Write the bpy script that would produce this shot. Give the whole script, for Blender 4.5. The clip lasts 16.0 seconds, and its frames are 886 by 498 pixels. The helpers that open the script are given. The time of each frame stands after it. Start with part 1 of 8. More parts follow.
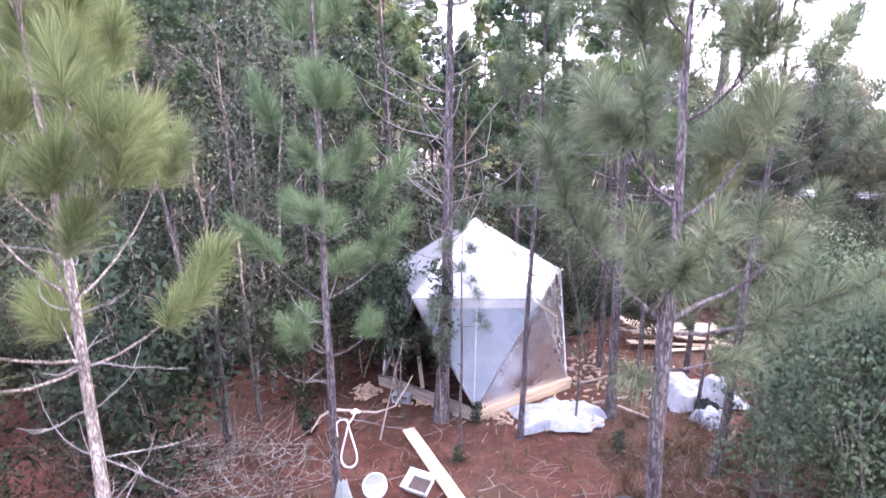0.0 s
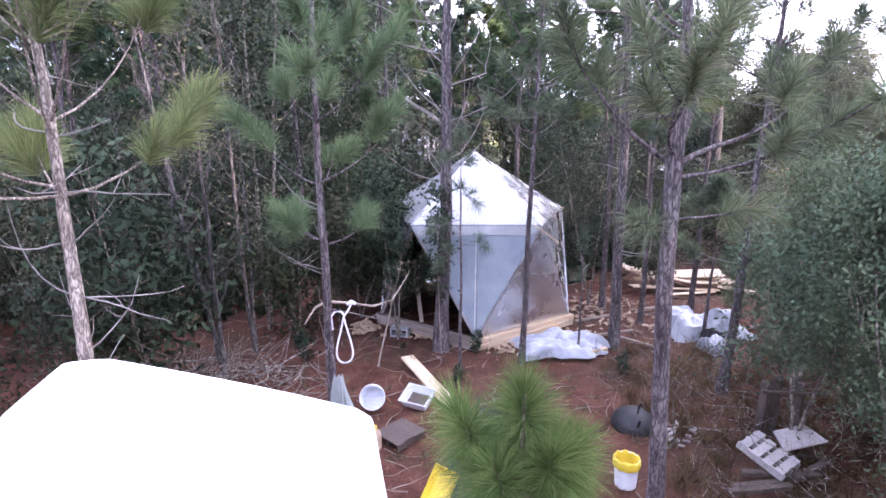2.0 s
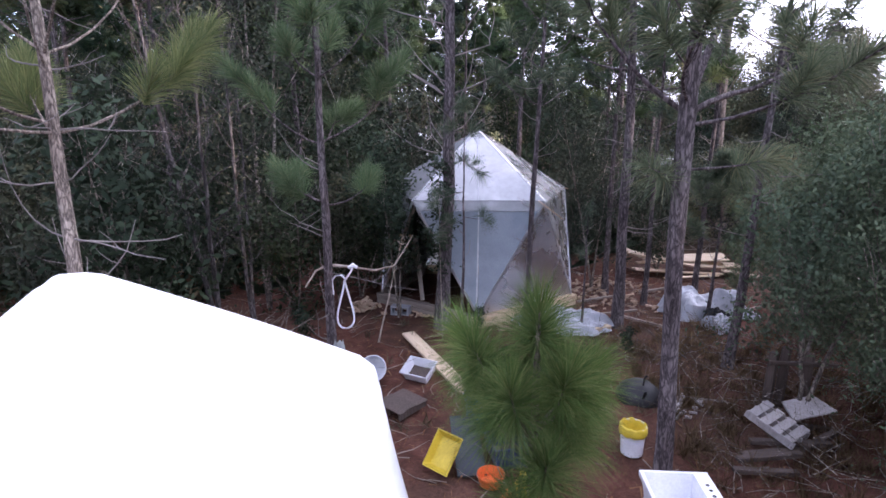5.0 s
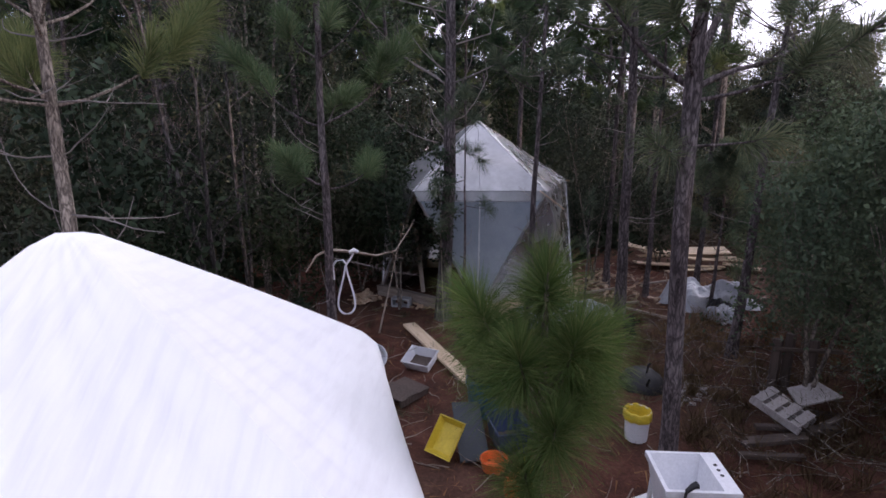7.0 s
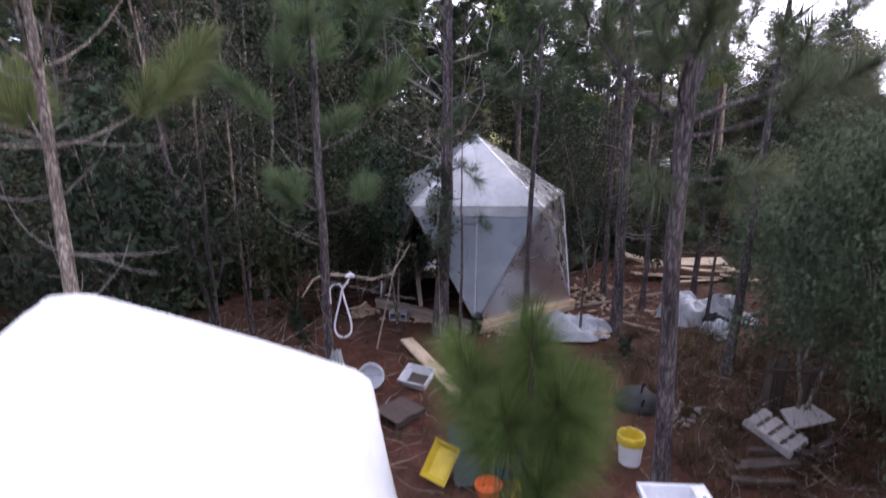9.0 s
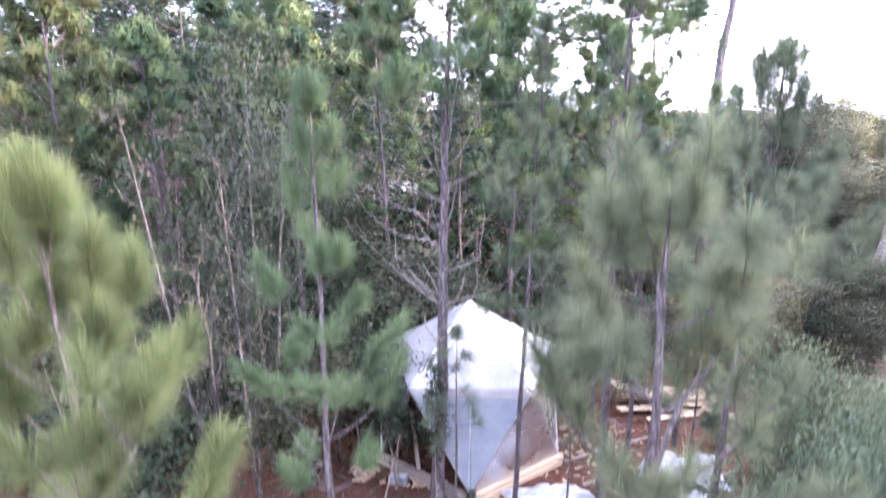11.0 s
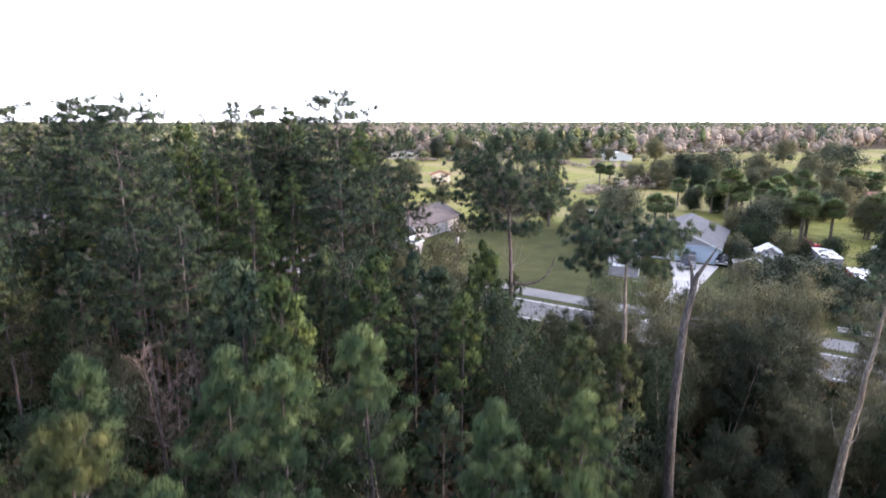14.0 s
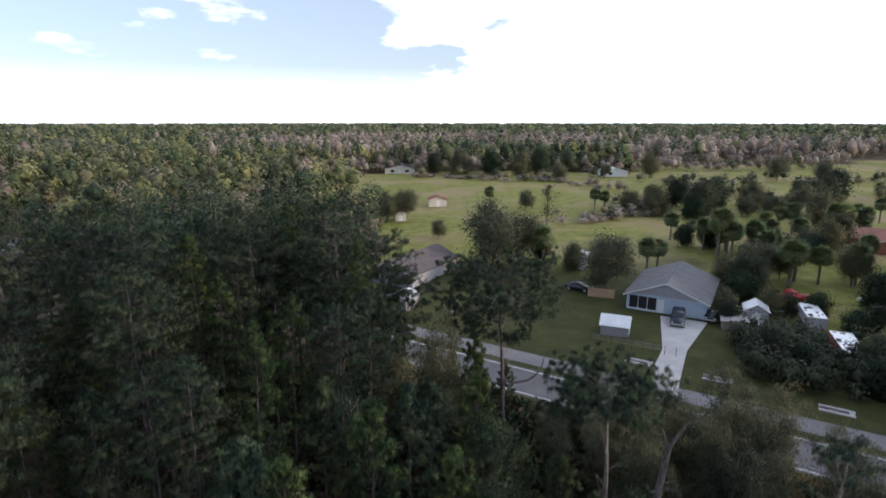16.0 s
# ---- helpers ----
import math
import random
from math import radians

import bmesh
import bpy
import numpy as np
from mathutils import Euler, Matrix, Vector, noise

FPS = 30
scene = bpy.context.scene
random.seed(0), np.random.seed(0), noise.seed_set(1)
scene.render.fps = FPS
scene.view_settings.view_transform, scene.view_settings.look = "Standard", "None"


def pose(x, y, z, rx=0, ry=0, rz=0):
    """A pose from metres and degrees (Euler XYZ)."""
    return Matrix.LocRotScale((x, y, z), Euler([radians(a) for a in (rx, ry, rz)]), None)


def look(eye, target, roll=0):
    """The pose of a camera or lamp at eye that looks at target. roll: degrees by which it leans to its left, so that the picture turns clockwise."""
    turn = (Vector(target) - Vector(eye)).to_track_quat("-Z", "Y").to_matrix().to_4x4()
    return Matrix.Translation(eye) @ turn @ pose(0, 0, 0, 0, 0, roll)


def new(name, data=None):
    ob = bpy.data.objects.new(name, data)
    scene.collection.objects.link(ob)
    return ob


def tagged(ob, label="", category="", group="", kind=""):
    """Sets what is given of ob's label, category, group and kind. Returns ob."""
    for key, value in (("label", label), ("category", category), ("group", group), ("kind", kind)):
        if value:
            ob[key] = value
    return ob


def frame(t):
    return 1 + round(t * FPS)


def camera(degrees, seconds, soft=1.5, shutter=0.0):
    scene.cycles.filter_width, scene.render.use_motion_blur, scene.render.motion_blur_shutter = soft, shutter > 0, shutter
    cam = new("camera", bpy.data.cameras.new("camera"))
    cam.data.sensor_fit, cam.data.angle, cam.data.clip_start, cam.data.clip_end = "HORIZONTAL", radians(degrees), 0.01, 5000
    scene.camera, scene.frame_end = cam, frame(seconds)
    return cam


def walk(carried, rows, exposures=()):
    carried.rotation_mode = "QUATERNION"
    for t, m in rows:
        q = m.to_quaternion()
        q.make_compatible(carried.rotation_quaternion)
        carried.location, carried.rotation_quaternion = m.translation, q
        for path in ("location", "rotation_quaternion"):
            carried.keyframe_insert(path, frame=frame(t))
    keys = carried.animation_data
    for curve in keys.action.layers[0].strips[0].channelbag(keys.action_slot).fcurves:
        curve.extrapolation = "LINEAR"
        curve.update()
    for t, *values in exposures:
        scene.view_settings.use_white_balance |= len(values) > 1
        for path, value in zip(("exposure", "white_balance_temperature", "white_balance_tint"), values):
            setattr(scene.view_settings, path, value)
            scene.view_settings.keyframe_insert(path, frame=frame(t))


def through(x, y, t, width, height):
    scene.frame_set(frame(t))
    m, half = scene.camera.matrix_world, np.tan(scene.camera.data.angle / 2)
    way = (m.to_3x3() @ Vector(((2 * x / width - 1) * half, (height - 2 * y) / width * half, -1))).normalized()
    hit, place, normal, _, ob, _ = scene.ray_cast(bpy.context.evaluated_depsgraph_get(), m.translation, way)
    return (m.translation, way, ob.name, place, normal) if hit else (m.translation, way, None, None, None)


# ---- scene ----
cam = camera(76.7, 16.0, soft=1.6, shutter=0.95)
# seconds, x, y, z, pitch, yaw, lean
PATH = [
    (0, -0.005, 0.017, 5.891, -12.54, -0.09, 0.1),
    (0.5, 0.031, 0.003, 5.565, -12.54, -0, 0.3),
    (1, 0.046, -0.035, 5.165, -12.54, -0, 0.2),
    (1.5, 0.03, -0.052, 4.742, -12.53, -0.12, 0.4),
    (2, 0.013, -0.052, 4.398, -12.56, -0.15, 0.4),
    (2.5, -0.019, -0.045, 4.415, -12.59, -0.12, 0.1),
    (3, -0.052, -0.049, 4.486, -12.53, -0.15, 0),
    (3.5, -0.072, -0.049, 4.464, -12.56, -0.23, 0),
    (4, -0.076, -0.043, 4.255, -12.59, -0.29, 0),
    (4.2, -0.039, -0.002, 4.161, -12.71, -0.15, -0),
    (6.5, -0.079, -0.002, 3.76, -12.48, -0.29, 0.1),
    (7, -0.083, 0.018, 3.696, -12.47, -0.29, 0.1),
    (7.5, -0.096, 0.026, 3.615, -12.62, -0.35, 0.1),
    (8, -0.076, 0.028, 3.536, -12.59, -0.29, 0.1),
    (8.2, -0.061, 0.037, 3.515, -12.56, -0.21, 0.1),
    (10.3, 0, 0.02, 6.28, -12.7, -0.45, 0.1),
    (10.5, 0, 0.03, 6.7, -12.7, -0.58, 0.1),
    (11, 0, 0.08, 7.88, -12.7, -0.6, 0.1),
    (11.5, 0, 0.15, 9.38, -12.7, -0.53, 0.1),
    (12, 0.03, 0.25, 11.1, -12.7, -0.58, 0),
    (12.5, 0.16, 0.42, 13.14, -12.72, -1, 0),
    (13, 0.25, 0.61, 15.34, -12.76, -1.22, 0),
    (13.5, 0.26, 0.71, 17.53, -12.8, -1.34, 0),
    (14, 0.32, 0.74, 19.65, -12.8, -1.43, 0),
    (14.5, 0.43, 0.7, 21.77, -12.8, -1.48, 0),
    (15, 0.53, 0.66, 23.88, -12.83, -1.53, 0),
    (15.5, 0.56, 0.68, 25.93, -12.85, -1.61, 0),
    (16, 0.62, 0.72, 28.04, -12.85, -1.67, 0),
]
# seconds, stops, kelvin, tint
EXPOSURE = [(0, 3.37, 6300, 41), (1, 3.35, 6300, 41), (2, 2.77, 6100, 38), (3.5, 2.33, 6000, 37), (4.2, 2.16, 6050, 35), (6.5, 0.99, 6530, 33), (7.5, 0.73, 6650, 31), (8.2, 0.73, 6650, 31), (10.3, 3.21, 6200, 39),
            (11, 3.34, 6200, 38), (12, 3.11, 6150, 32), (12.5, 2.83, 6100, 31), (13, 2.36, 6150, 27), (13.5, 1.77, 6300, 25), (14, 1.34, 6470, 24), (14.5, 0.84, 6520, 22), (15, 0.52, 6520, 21), (15.5, 0.24, 6450, 20), (16, -0.03, 6380, 18)]
walk(cam, [(t, pose(x, y, z, 90 + pitch, lean, yaw)) for t, x, y, z, pitch, yaw, lean in PATH], EXPOSURE)

# ---------------------------------------------------------------- light
SUN_DIR = Vector((0.90, -0.32, 0.235)).normalized()
world = bpy.data.worlds.new("sky")
scene.world = world
world.use_nodes = True
wn, wl = world.node_tree.nodes, world.node_tree.links
wn.clear()
w_out = wn.new("ShaderNodeOutputWorld")
w_bg = wn.new("ShaderNodeBackground")
w_sky = wn.new("ShaderNodeTexSky")
w_sky.sky_type = "NISHITA"
w_sky.sun_disc = False
w_sky.sun_elevation = math.asin(SUN_DIR.z)
w_sky.sun_rotation = math.atan2(SUN_DIR.x, SUN_DIR.y)
w_sky.dust_density = 0.4
w_sky.ozone_density = 3.0
w_sky.altitude = 20
w_coord = wn.new("ShaderNodeTexCoord")
w_map = wn.new("ShaderNodeMapping")
w_map.inputs["Scale"].default_value = (1.0, 1.0, 3.0)
w_noise = wn.new("ShaderNodeTexNoise")
w_noise.inputs["Scale"].default_value = 6.5
w_noise.inputs["Detail"].default_value = 6.0
w_noise.inputs["Roughness"].default_value = 0.52
wl.new(w_coord.outputs["Generated"], w_map.inputs["Vector"])
wl.new(w_map.outputs["Vector"], w_noise.inputs["Vector"])
# a cloud bank thickens towards the sun's side
w_dot = wn.new("ShaderNodeVectorMath")
w_dot.operation = "DOT_PRODUCT"
w_dot.inputs[1].default_value = (0.93, 0.36, 0.05)
wl.new(w_coord.outputs["Generated"], w_dot.inputs[0])
w_bank = wn.new("ShaderNodeMapRange")
w_bank.inputs["From Min"].default_value = 0.28
w_bank.inputs["From Max"].default_value = 0.62
w_bank.inputs["To Min"].default_value = 0.0
w_bank.inputs["To Max"].default_value = 0.42
wl.new(w_dot.outputs["Value"], w_bank.inputs["Value"])
w_add = wn.new("ShaderNodeMath")
wl.new(w_noise.outputs["Fac"], w_add.inputs[0])
wl.new(w_bank.outputs["Result"], w_add.inputs[1])
w_ramp = wn.new("ShaderNodeMapRange")
w_ramp.interpolation_type = "SMOOTHSTEP"
w_ramp.inputs["From Min"].default_value = 0.54
w_ramp.inputs["From Max"].default_value = 0.66
w_ramp.inputs["To Min"].default_value = 0.27
wl.new(w_add.outputs["Value"], w_ramp.inputs["Value"])
# haze whitens the lowest few degrees
w_sep = wn.new("ShaderNodeSeparateXYZ")
wl.new(w_coord.outputs["Generated"], w_sep.inputs["Vector"])
w_haze = wn.new("ShaderNodeMapRange")
w_haze.interpolation_type = "SMOOTHSTEP"
w_haze.inputs["From Min"].default_value = 0.15
w_haze.inputs["From Max"].default_value = 0.0
w_haze.inputs["To Max"].default_value = 0.75
wl.new(w_sep.outputs["Z"], w_haze.inputs["Value"])
w_max = wn.new("ShaderNodeMath")
w_max.operation = "MAXIMUM"
wl.new(w_ramp.outputs["Result"], w_max.inputs[0])
wl.new(w_haze.outputs["Result"], w_max.inputs[1])
w_mix = wn.new("ShaderNodeMixRGB")
wl.new(w_max.outputs["Value"], w_mix.inputs["Fac"])
wl.new(w_sky.outputs["Color"], w_mix.inputs["Color1"])
w_mix.inputs["Color2"].default_value = (10.6, 11.8, 12.9, 1)
wl.new(w_mix.outputs["Color"], w_bg.inputs["Color"])
w_bg.inputs["Strength"].default_value = 0.145
wl.new(w_bg.outputs["Background"], w_out.inputs["Surface"])

sun = new("sun", bpy.data.lights.new("sun", "SUN"))
sun.data.energy = 2.3
sun.data.angle = radians(1.2)
sun.data.color = (1.0, 0.85, 0.64)
sun.matrix_world = look((0, 0, 0), -SUN_DIR)
sun.location = (60, 30, 60)


# ---------------------------------------------------------------- materials
def material(name):
    m = bpy.data.materials.new(name)
    m.use_nodes = True
    m.node_tree.nodes.clear()
    return m


class Nodes:
    """A short hand for building a node tree."""

    def __init__(self, m):
        self.t = m.node_tree
        self.out = self.n("ShaderNodeOutputMaterial")

    def n(self, kind, **values):
        node = self.t.nodes.new(kind)
        for key, value in values.items():
            node.inputs[key.replace("_", " ")].default_value = value
        return node

    def link(self, a, b):
        self.t.links.new(a, b)

    def coords(self, space="Object", scale=(1, 1, 1)):
        c, mp = self.n("ShaderNodeTexCoord"), self.n("ShaderNodeMapping")
        mp.inputs["Scale"].default_value = scale
        self.link(c.outputs[space], mp.inputs["Vector"])
        return mp.outputs["Vector"]

    def world_coords(self, scale=(1, 1, 1)):
        c, mp = self.n("ShaderNodeNewGeometry"), self.n("ShaderNodeMapping")
        mp.inputs["Scale"].default_value = scale
        self.link(c.outputs["Position"], mp.inputs["Vector"])
        return mp.outputs["Vector"]

    def noise(self, vec, scale, detail=5.0, rough=0.55):
        t = self.n("ShaderNodeTexNoise", Scale=scale, Detail=detail, Roughness=rough)
        self.link(vec, t.inputs["Vector"])
        return t.outputs["Fac"]

    def ramp(self, fac, stops):
        r = self.n("ShaderNodeValToRGB")
        els = r.color_ramp.elements
        while len(els) < len(stops):
            els.new(0.5)
        for el, (p, c) in zip(els, stops):
            el.position, el.color = p, (*c, 1)
        self.link(fac, r.inputs["Fac"])
        return r.outputs["Color"]

    def mix(self, fac, a, b, mode="MIX"):
        x = self.n("ShaderNodeMixRGB")
        x.blend_type = mode
        for sock, v in (("Fac", fac), ("Color1", a), ("Color2", b)):
            if isinstance(v, (int, float)):
                x.inputs[sock].default_value = v
            elif isinstance(v, tuple):
                x.inputs[sock].default_value = (*v, 1)
            else:
                self.link(v, x.inputs[sock])
        return x.outputs["Color"]

    def bump(self, height, strength=0.4, dist=0.01):
        b = self.n("ShaderNodeBump", Strength=strength, Distance=dist)
        self.link(height, b.inputs["Height"])
        return b.outputs["Normal"]

    def principled(self, color, rough=0.8, metal=0.0, normal=None, spec=0.4):
        p = self.n("ShaderNodeBsdfPrincipled", Roughness=rough if isinstance(rough, (int, float)) else 0.5, Metallic=metal)
        p.inputs["Specular IOR Level"].default_value = spec
        if isinstance(color, tuple):
            p.inputs["Base Color"].default_value = (*color, 1)
        else:
            self.link(color, p.inputs["Base Color"])
        if not isinstance(rough, (int, float)):
            self.link(rough, p.inputs["Roughness"])
        if normal is not None:
            self.link(normal, p.inputs["Normal"])
        self.link(p.outputs["BSDF"], self.out.inputs["Surface"])
        return p


def mat_foliage(name, stops, through=0.35, tint_scale=0.25, rough=0.65, by_crown=False, own=0.14):
    """Leaves or needles: a colour for each blade, a slow drift over the crown, some light let through."""
    m = material(name)
    k = Nodes(m)
    geo = k.n("ShaderNodeNewGeometry")
    pick = geo.outputs["Random Per Island"]
    if by_crown:
        att = k.n("ShaderNodeAttribute")
        att.attribute_name = "crown_tint"
        pick = k.mix(own, att.outputs["Fac"], pick)
    col = k.ramp(pick, stops)
    drift = k.noise(k.world_coords(), tint_scale, 3.0)
    info = k.n("ShaderNodeObjectInfo")
    tuft = k.noise(k.world_coords(), tint_scale * 6, 2.0)
    col = k.mix(0.6, col, k.ramp(tuft, [(0.32, (0.62, 0.66, 0.66)), (0.68, (1.38, 1.35, 1.25))]), "MULTIPLY")
    col = k.mix(1.0, col, k.ramp(drift, [(0.3, (0.70, 0.74, 0.72)), (0.7, (1.28, 1.24, 1.12))]), "MULTIPLY")
    col = k.mix(1.0, col, k.ramp(info.outputs["Random"], [(0.0, (0.80, 0.85, 0.92)), (0.5, (1.0, 1.0, 1.0)), (1.0, (1.18, 1.10, 0.98))]), "MULTIPLY")
    d = k.n("ShaderNodeBsdfPrincipled", Roughness=rough)
    d.inputs["Specular IOR Level"].default_value = 0.10
    tr = k.n("ShaderNodeBsdfTranslucent")
    mx = k.n("ShaderNodeMixShader", Fac=through)
    k.link(col, d.inputs["Base Color"])
    k.link(col, tr.inputs["Color"])
    k.link(d.outputs["BSDF"], mx.inputs[1])
    k.link(tr.outputs["BSDF"], mx.inputs[2])
    k.link(mx.outputs["Shader"], k.out.inputs["Surface"])
    return m


def mat_bark(name, stops, scale=6.0, stretch=0.3, depth=0.02):
    """Furrowed bark: warped plates, long upright cracks, flecks and lichen."""
    m = material(name)
    k = Nodes(m)
    v = k.coords("Object", (1, 1, stretch))
    warp = k.n("ShaderNodeTexNoise", Scale=scale * 1.6, Detail=4.0)
    k.link(v, warp.inputs["Vector"])
    push = k.n("ShaderNodeVectorMath")
    push.operation = "MULTIPLY_ADD"
    push.inputs[1].default_value = (0.30, 0.30, 0.30)
    k.link(warp.outputs["Color"], push.inputs[0])
    k.link(v, push.inputs[2])
    vor = k.n("ShaderNodeTexVoronoi", Scale=scale * 2.6)
    vor.feature = "DISTANCE_TO_EDGE"
    k.link(push.outputs["Vector"], vor.inputs["Vector"])
    fine = k.noise(v, scale * 9, 6, 0.7)
    crack = k.noise(k.coords("Object", (1, 1, 0.09)), scale * 4, 5, 0.65)
    slow = k.noise(v, scale * 0.35, 3)
    col = k.ramp(slow, stops)
    col = k.mix(0.72, col, k.ramp(vor.outputs["Distance"], [(0.0, (0.16, 0.14, 0.14)), (0.09, (0.55, 0.52, 0.52)), (0.2, (1.25, 1.22, 1.2)), (0.4, (1.6, 1.56, 1.52))]), "MULTIPLY")
    col = k.mix(0.8, col, k.ramp(crack, [(0.34, (0.35, 0.33, 0.33)), (0.52, (1.0, 1.0, 1.0)), (0.75, (1.35, 1.32, 1.3))]), "MULTIPLY")
    col = k.mix(0.7, col, k.ramp(fine, [(0.3, (0.5, 0.5, 0.5)), (0.7, (1.45, 1.45, 1.45))]), "MULTIPLY")
    h = k.mix(0.5, k.mix(0.5, vor.outputs["Distance"], crack), fine)
    k.principled(col, 0.92, 0, k.bump(h, 1.0, depth), 0.2)
    return m


def mat_simple(name, stops, scale=4.0, rough=0.7, metal=0.0, bump=0.25, dist=0.004, fine=40.0, stretch=(1, 1, 1), spec=0.4, vary=0.0):
    """A surface with slow stains, fine grain and a little relief."""
    m = material(name)
    k = Nodes(m)
    v = k.coords("Object", stretch)
    slow, grain = k.noise(v, scale, 5), k.noise(v, fine, 6, 0.6)
    col = k.ramp(slow, stops)
    col = k.mix(0.35, col, k.ramp(grain, [(0.3, (0.72, 0.72, 0.72)), (0.7, (1.2, 1.2, 1.2))]), "MULTIPLY")
    if vary:
        info = k.n("ShaderNodeObjectInfo")
        col = k.mix(vary, col, k.ramp(info.outputs["Random"], [(0.0, (0.6, 0.6, 0.62)), (1.0, (1.3, 1.28, 1.2))]), "MULTIPLY")
    k.principled(col, rough, metal, k.bump(k.mix(0.5, slow, grain), bump, dist), spec)
    return m


# darker than the far greens: cloud shade over the near woods put into colour
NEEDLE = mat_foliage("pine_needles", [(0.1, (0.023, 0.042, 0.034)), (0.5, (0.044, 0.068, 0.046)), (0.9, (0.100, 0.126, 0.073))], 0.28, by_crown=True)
# glaucous near needles, paler still with their glossy sheen put into the colour
NEEDLE_NEAR = mat_foliage("silvery_needles", [(0.0, (0.068, 0.100, 0.072)), (0.45, (0.105, 0.143, 0.102)), (0.8, (0.151, 0.187, 0.132)), (1.0, (0.223, 0.230, 0.165))], 0.42)
NEEDLE_BRIGHT = mat_foliage("bright_needles", [(0.1, (0.029, 0.052, 0.028)), (0.5, (0.056, 0.090, 0.040)), (0.9, (0.116, 0.149, 0.058))], 0.3, by_crown=True)
NEEDLE_GREEN = mat_foliage("green_needles", [(0.1, (0.032, 0.060, 0.036)), (0.5, (0.062, 0.102, 0.051)), (0.9, (0.126, 0.163, 0.080))], 0.32, by_crown=True)
NEEDLE_LIGHT = mat_foliage("young_needles", [(0.0, (0.095, 0.137, 0.067)), (0.6, (0.166, 0.207, 0.101)), (1.0, (0.258, 0.276, 0.149))], 0.42)
NEEDLE_MIX = mat_foliage("mixed_needles", [(0.0, (0.076, 0.130, 0.068)), (0.6, (0.131, 0.191, 0.099)), (1.0, (0.218, 0.248, 0.145))], 0.42)
NEEDLE_WARM = mat_foliage("yellowing_needles", [(0.1, (0.031, 0.046, 0.025)), (0.5, (0.062, 0.081, 0.039)), (0.9, (0.122, 0.128, 0.058))], 0.32, by_crown=True)
NEEDLE_FRESH = mat_foliage("sapling_needles", [(0.0, (0.045, 0.092, 0.034)), (0.6, (0.085, 0.150, 0.052)), (1.0, (0.175, 0.205, 0.100))], 0.42)
NEEDLE_DEAD = mat_foliage("brown_needles", [(0.0, (0.10, 0.048, 0.028)), (0.8, (0.19, 0.10, 0.056)), (1.0, (0.28, 0.17, 0.10))], 0.3)
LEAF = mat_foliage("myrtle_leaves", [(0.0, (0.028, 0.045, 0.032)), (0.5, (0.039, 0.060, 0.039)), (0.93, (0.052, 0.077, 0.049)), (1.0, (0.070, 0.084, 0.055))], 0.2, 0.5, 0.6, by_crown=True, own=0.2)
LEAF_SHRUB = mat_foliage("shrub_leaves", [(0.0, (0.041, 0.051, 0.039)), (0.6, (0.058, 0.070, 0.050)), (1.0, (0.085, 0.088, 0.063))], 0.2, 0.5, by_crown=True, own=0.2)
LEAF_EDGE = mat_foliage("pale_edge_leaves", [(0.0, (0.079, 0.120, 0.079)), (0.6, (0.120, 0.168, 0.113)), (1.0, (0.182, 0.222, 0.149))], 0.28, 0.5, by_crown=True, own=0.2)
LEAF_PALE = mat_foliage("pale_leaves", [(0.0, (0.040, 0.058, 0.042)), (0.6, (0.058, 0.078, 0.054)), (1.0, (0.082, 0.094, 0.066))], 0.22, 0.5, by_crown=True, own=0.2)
LEAF_OLIVE = mat_foliage("olive_leaves", [(0.0, (0.093, 0.099, 0.069)), (0.6, (0.140, 0.144, 0.095)), (1.0, (0.219, 0.194, 0.126))], 0.25, 0.5, by_crown=True, own=0.2)
LEAF_BROWN = mat_foliage("browning_leaves", [(0.0, (0.071, 0.060, 0.043)), (0.6, (0.112, 0.092, 0.066)), (1.0, (0.177, 0.135, 0.088))], 0.25, 0.5, by_crown=True, own=0.2)
LEAF_DRY = mat_foliage("dry_leaves", [(0.0, (0.12, 0.075, 0.042)), (1.0, (0.22, 0.155, 0.085))], 0.3, by_crown=True, own=0.2)
PALM = mat_foliage("palm_fronds", [(0.0, (0.085, 0.139, 0.074)), (0.7, (0.154, 0.215, 0.105)), (1.0, (0.341, 0.291, 0.188))], 0.25)
OAK_LEAF = mat_foliage("pasture_oak_leaves", [(0.0, (0.089, 0.100, 0.072)), (0.6, (0.141, 0.147, 0.101)), (1.0, (0.212, 0.200, 0.135))], 0.25, 0.2, by_crown=True, own=0.2)
BRUSH_LEAF = mat_foliage("brown_brush", [(0.0, (0.080, 0.070, 0.056)), (0.6, (0.12, 0.105, 0.084)), (1.0, (0.17, 0.145, 0.115))], 0.25, 0.2, by_crown=True, own=0.2)
# far ramps run from shaded dark to sunlit warm: light put into crown colours
FAR_GREEN = mat_foliage("far_pines", [(0.12, (0.038, 0.055, 0.038)), (0.45, (0.093, 0.119, 0.064)), (0.88, (0.264, 0.259, 0.121))], 0.18, 0.11, by_crown=True)
FAR_OLIVE = mat_foliage("far_oaks", [(0.12, (0.069, 0.082, 0.058)), (0.5, (0.139, 0.145, 0.097)), (0.88, (0.265, 0.228, 0.144))], 0.18, 0.11, by_crown=True)
FAR_BARE = mat_foliage("far_bare_trees", [(0.12, (0.203, 0.163, 0.153)), (0.5, (0.315, 0.255, 0.238)), (0.88, (0.425, 0.352, 0.327))], 0.2, 0.11, by_crown=True)
FAR_RED = mat_foliage("far_red_maples", [(0.0, (0.22, 0.06, 0.05)), (1.0, (0.34, 0.13, 0.09))], 0.2, 0.11, by_crown=True)

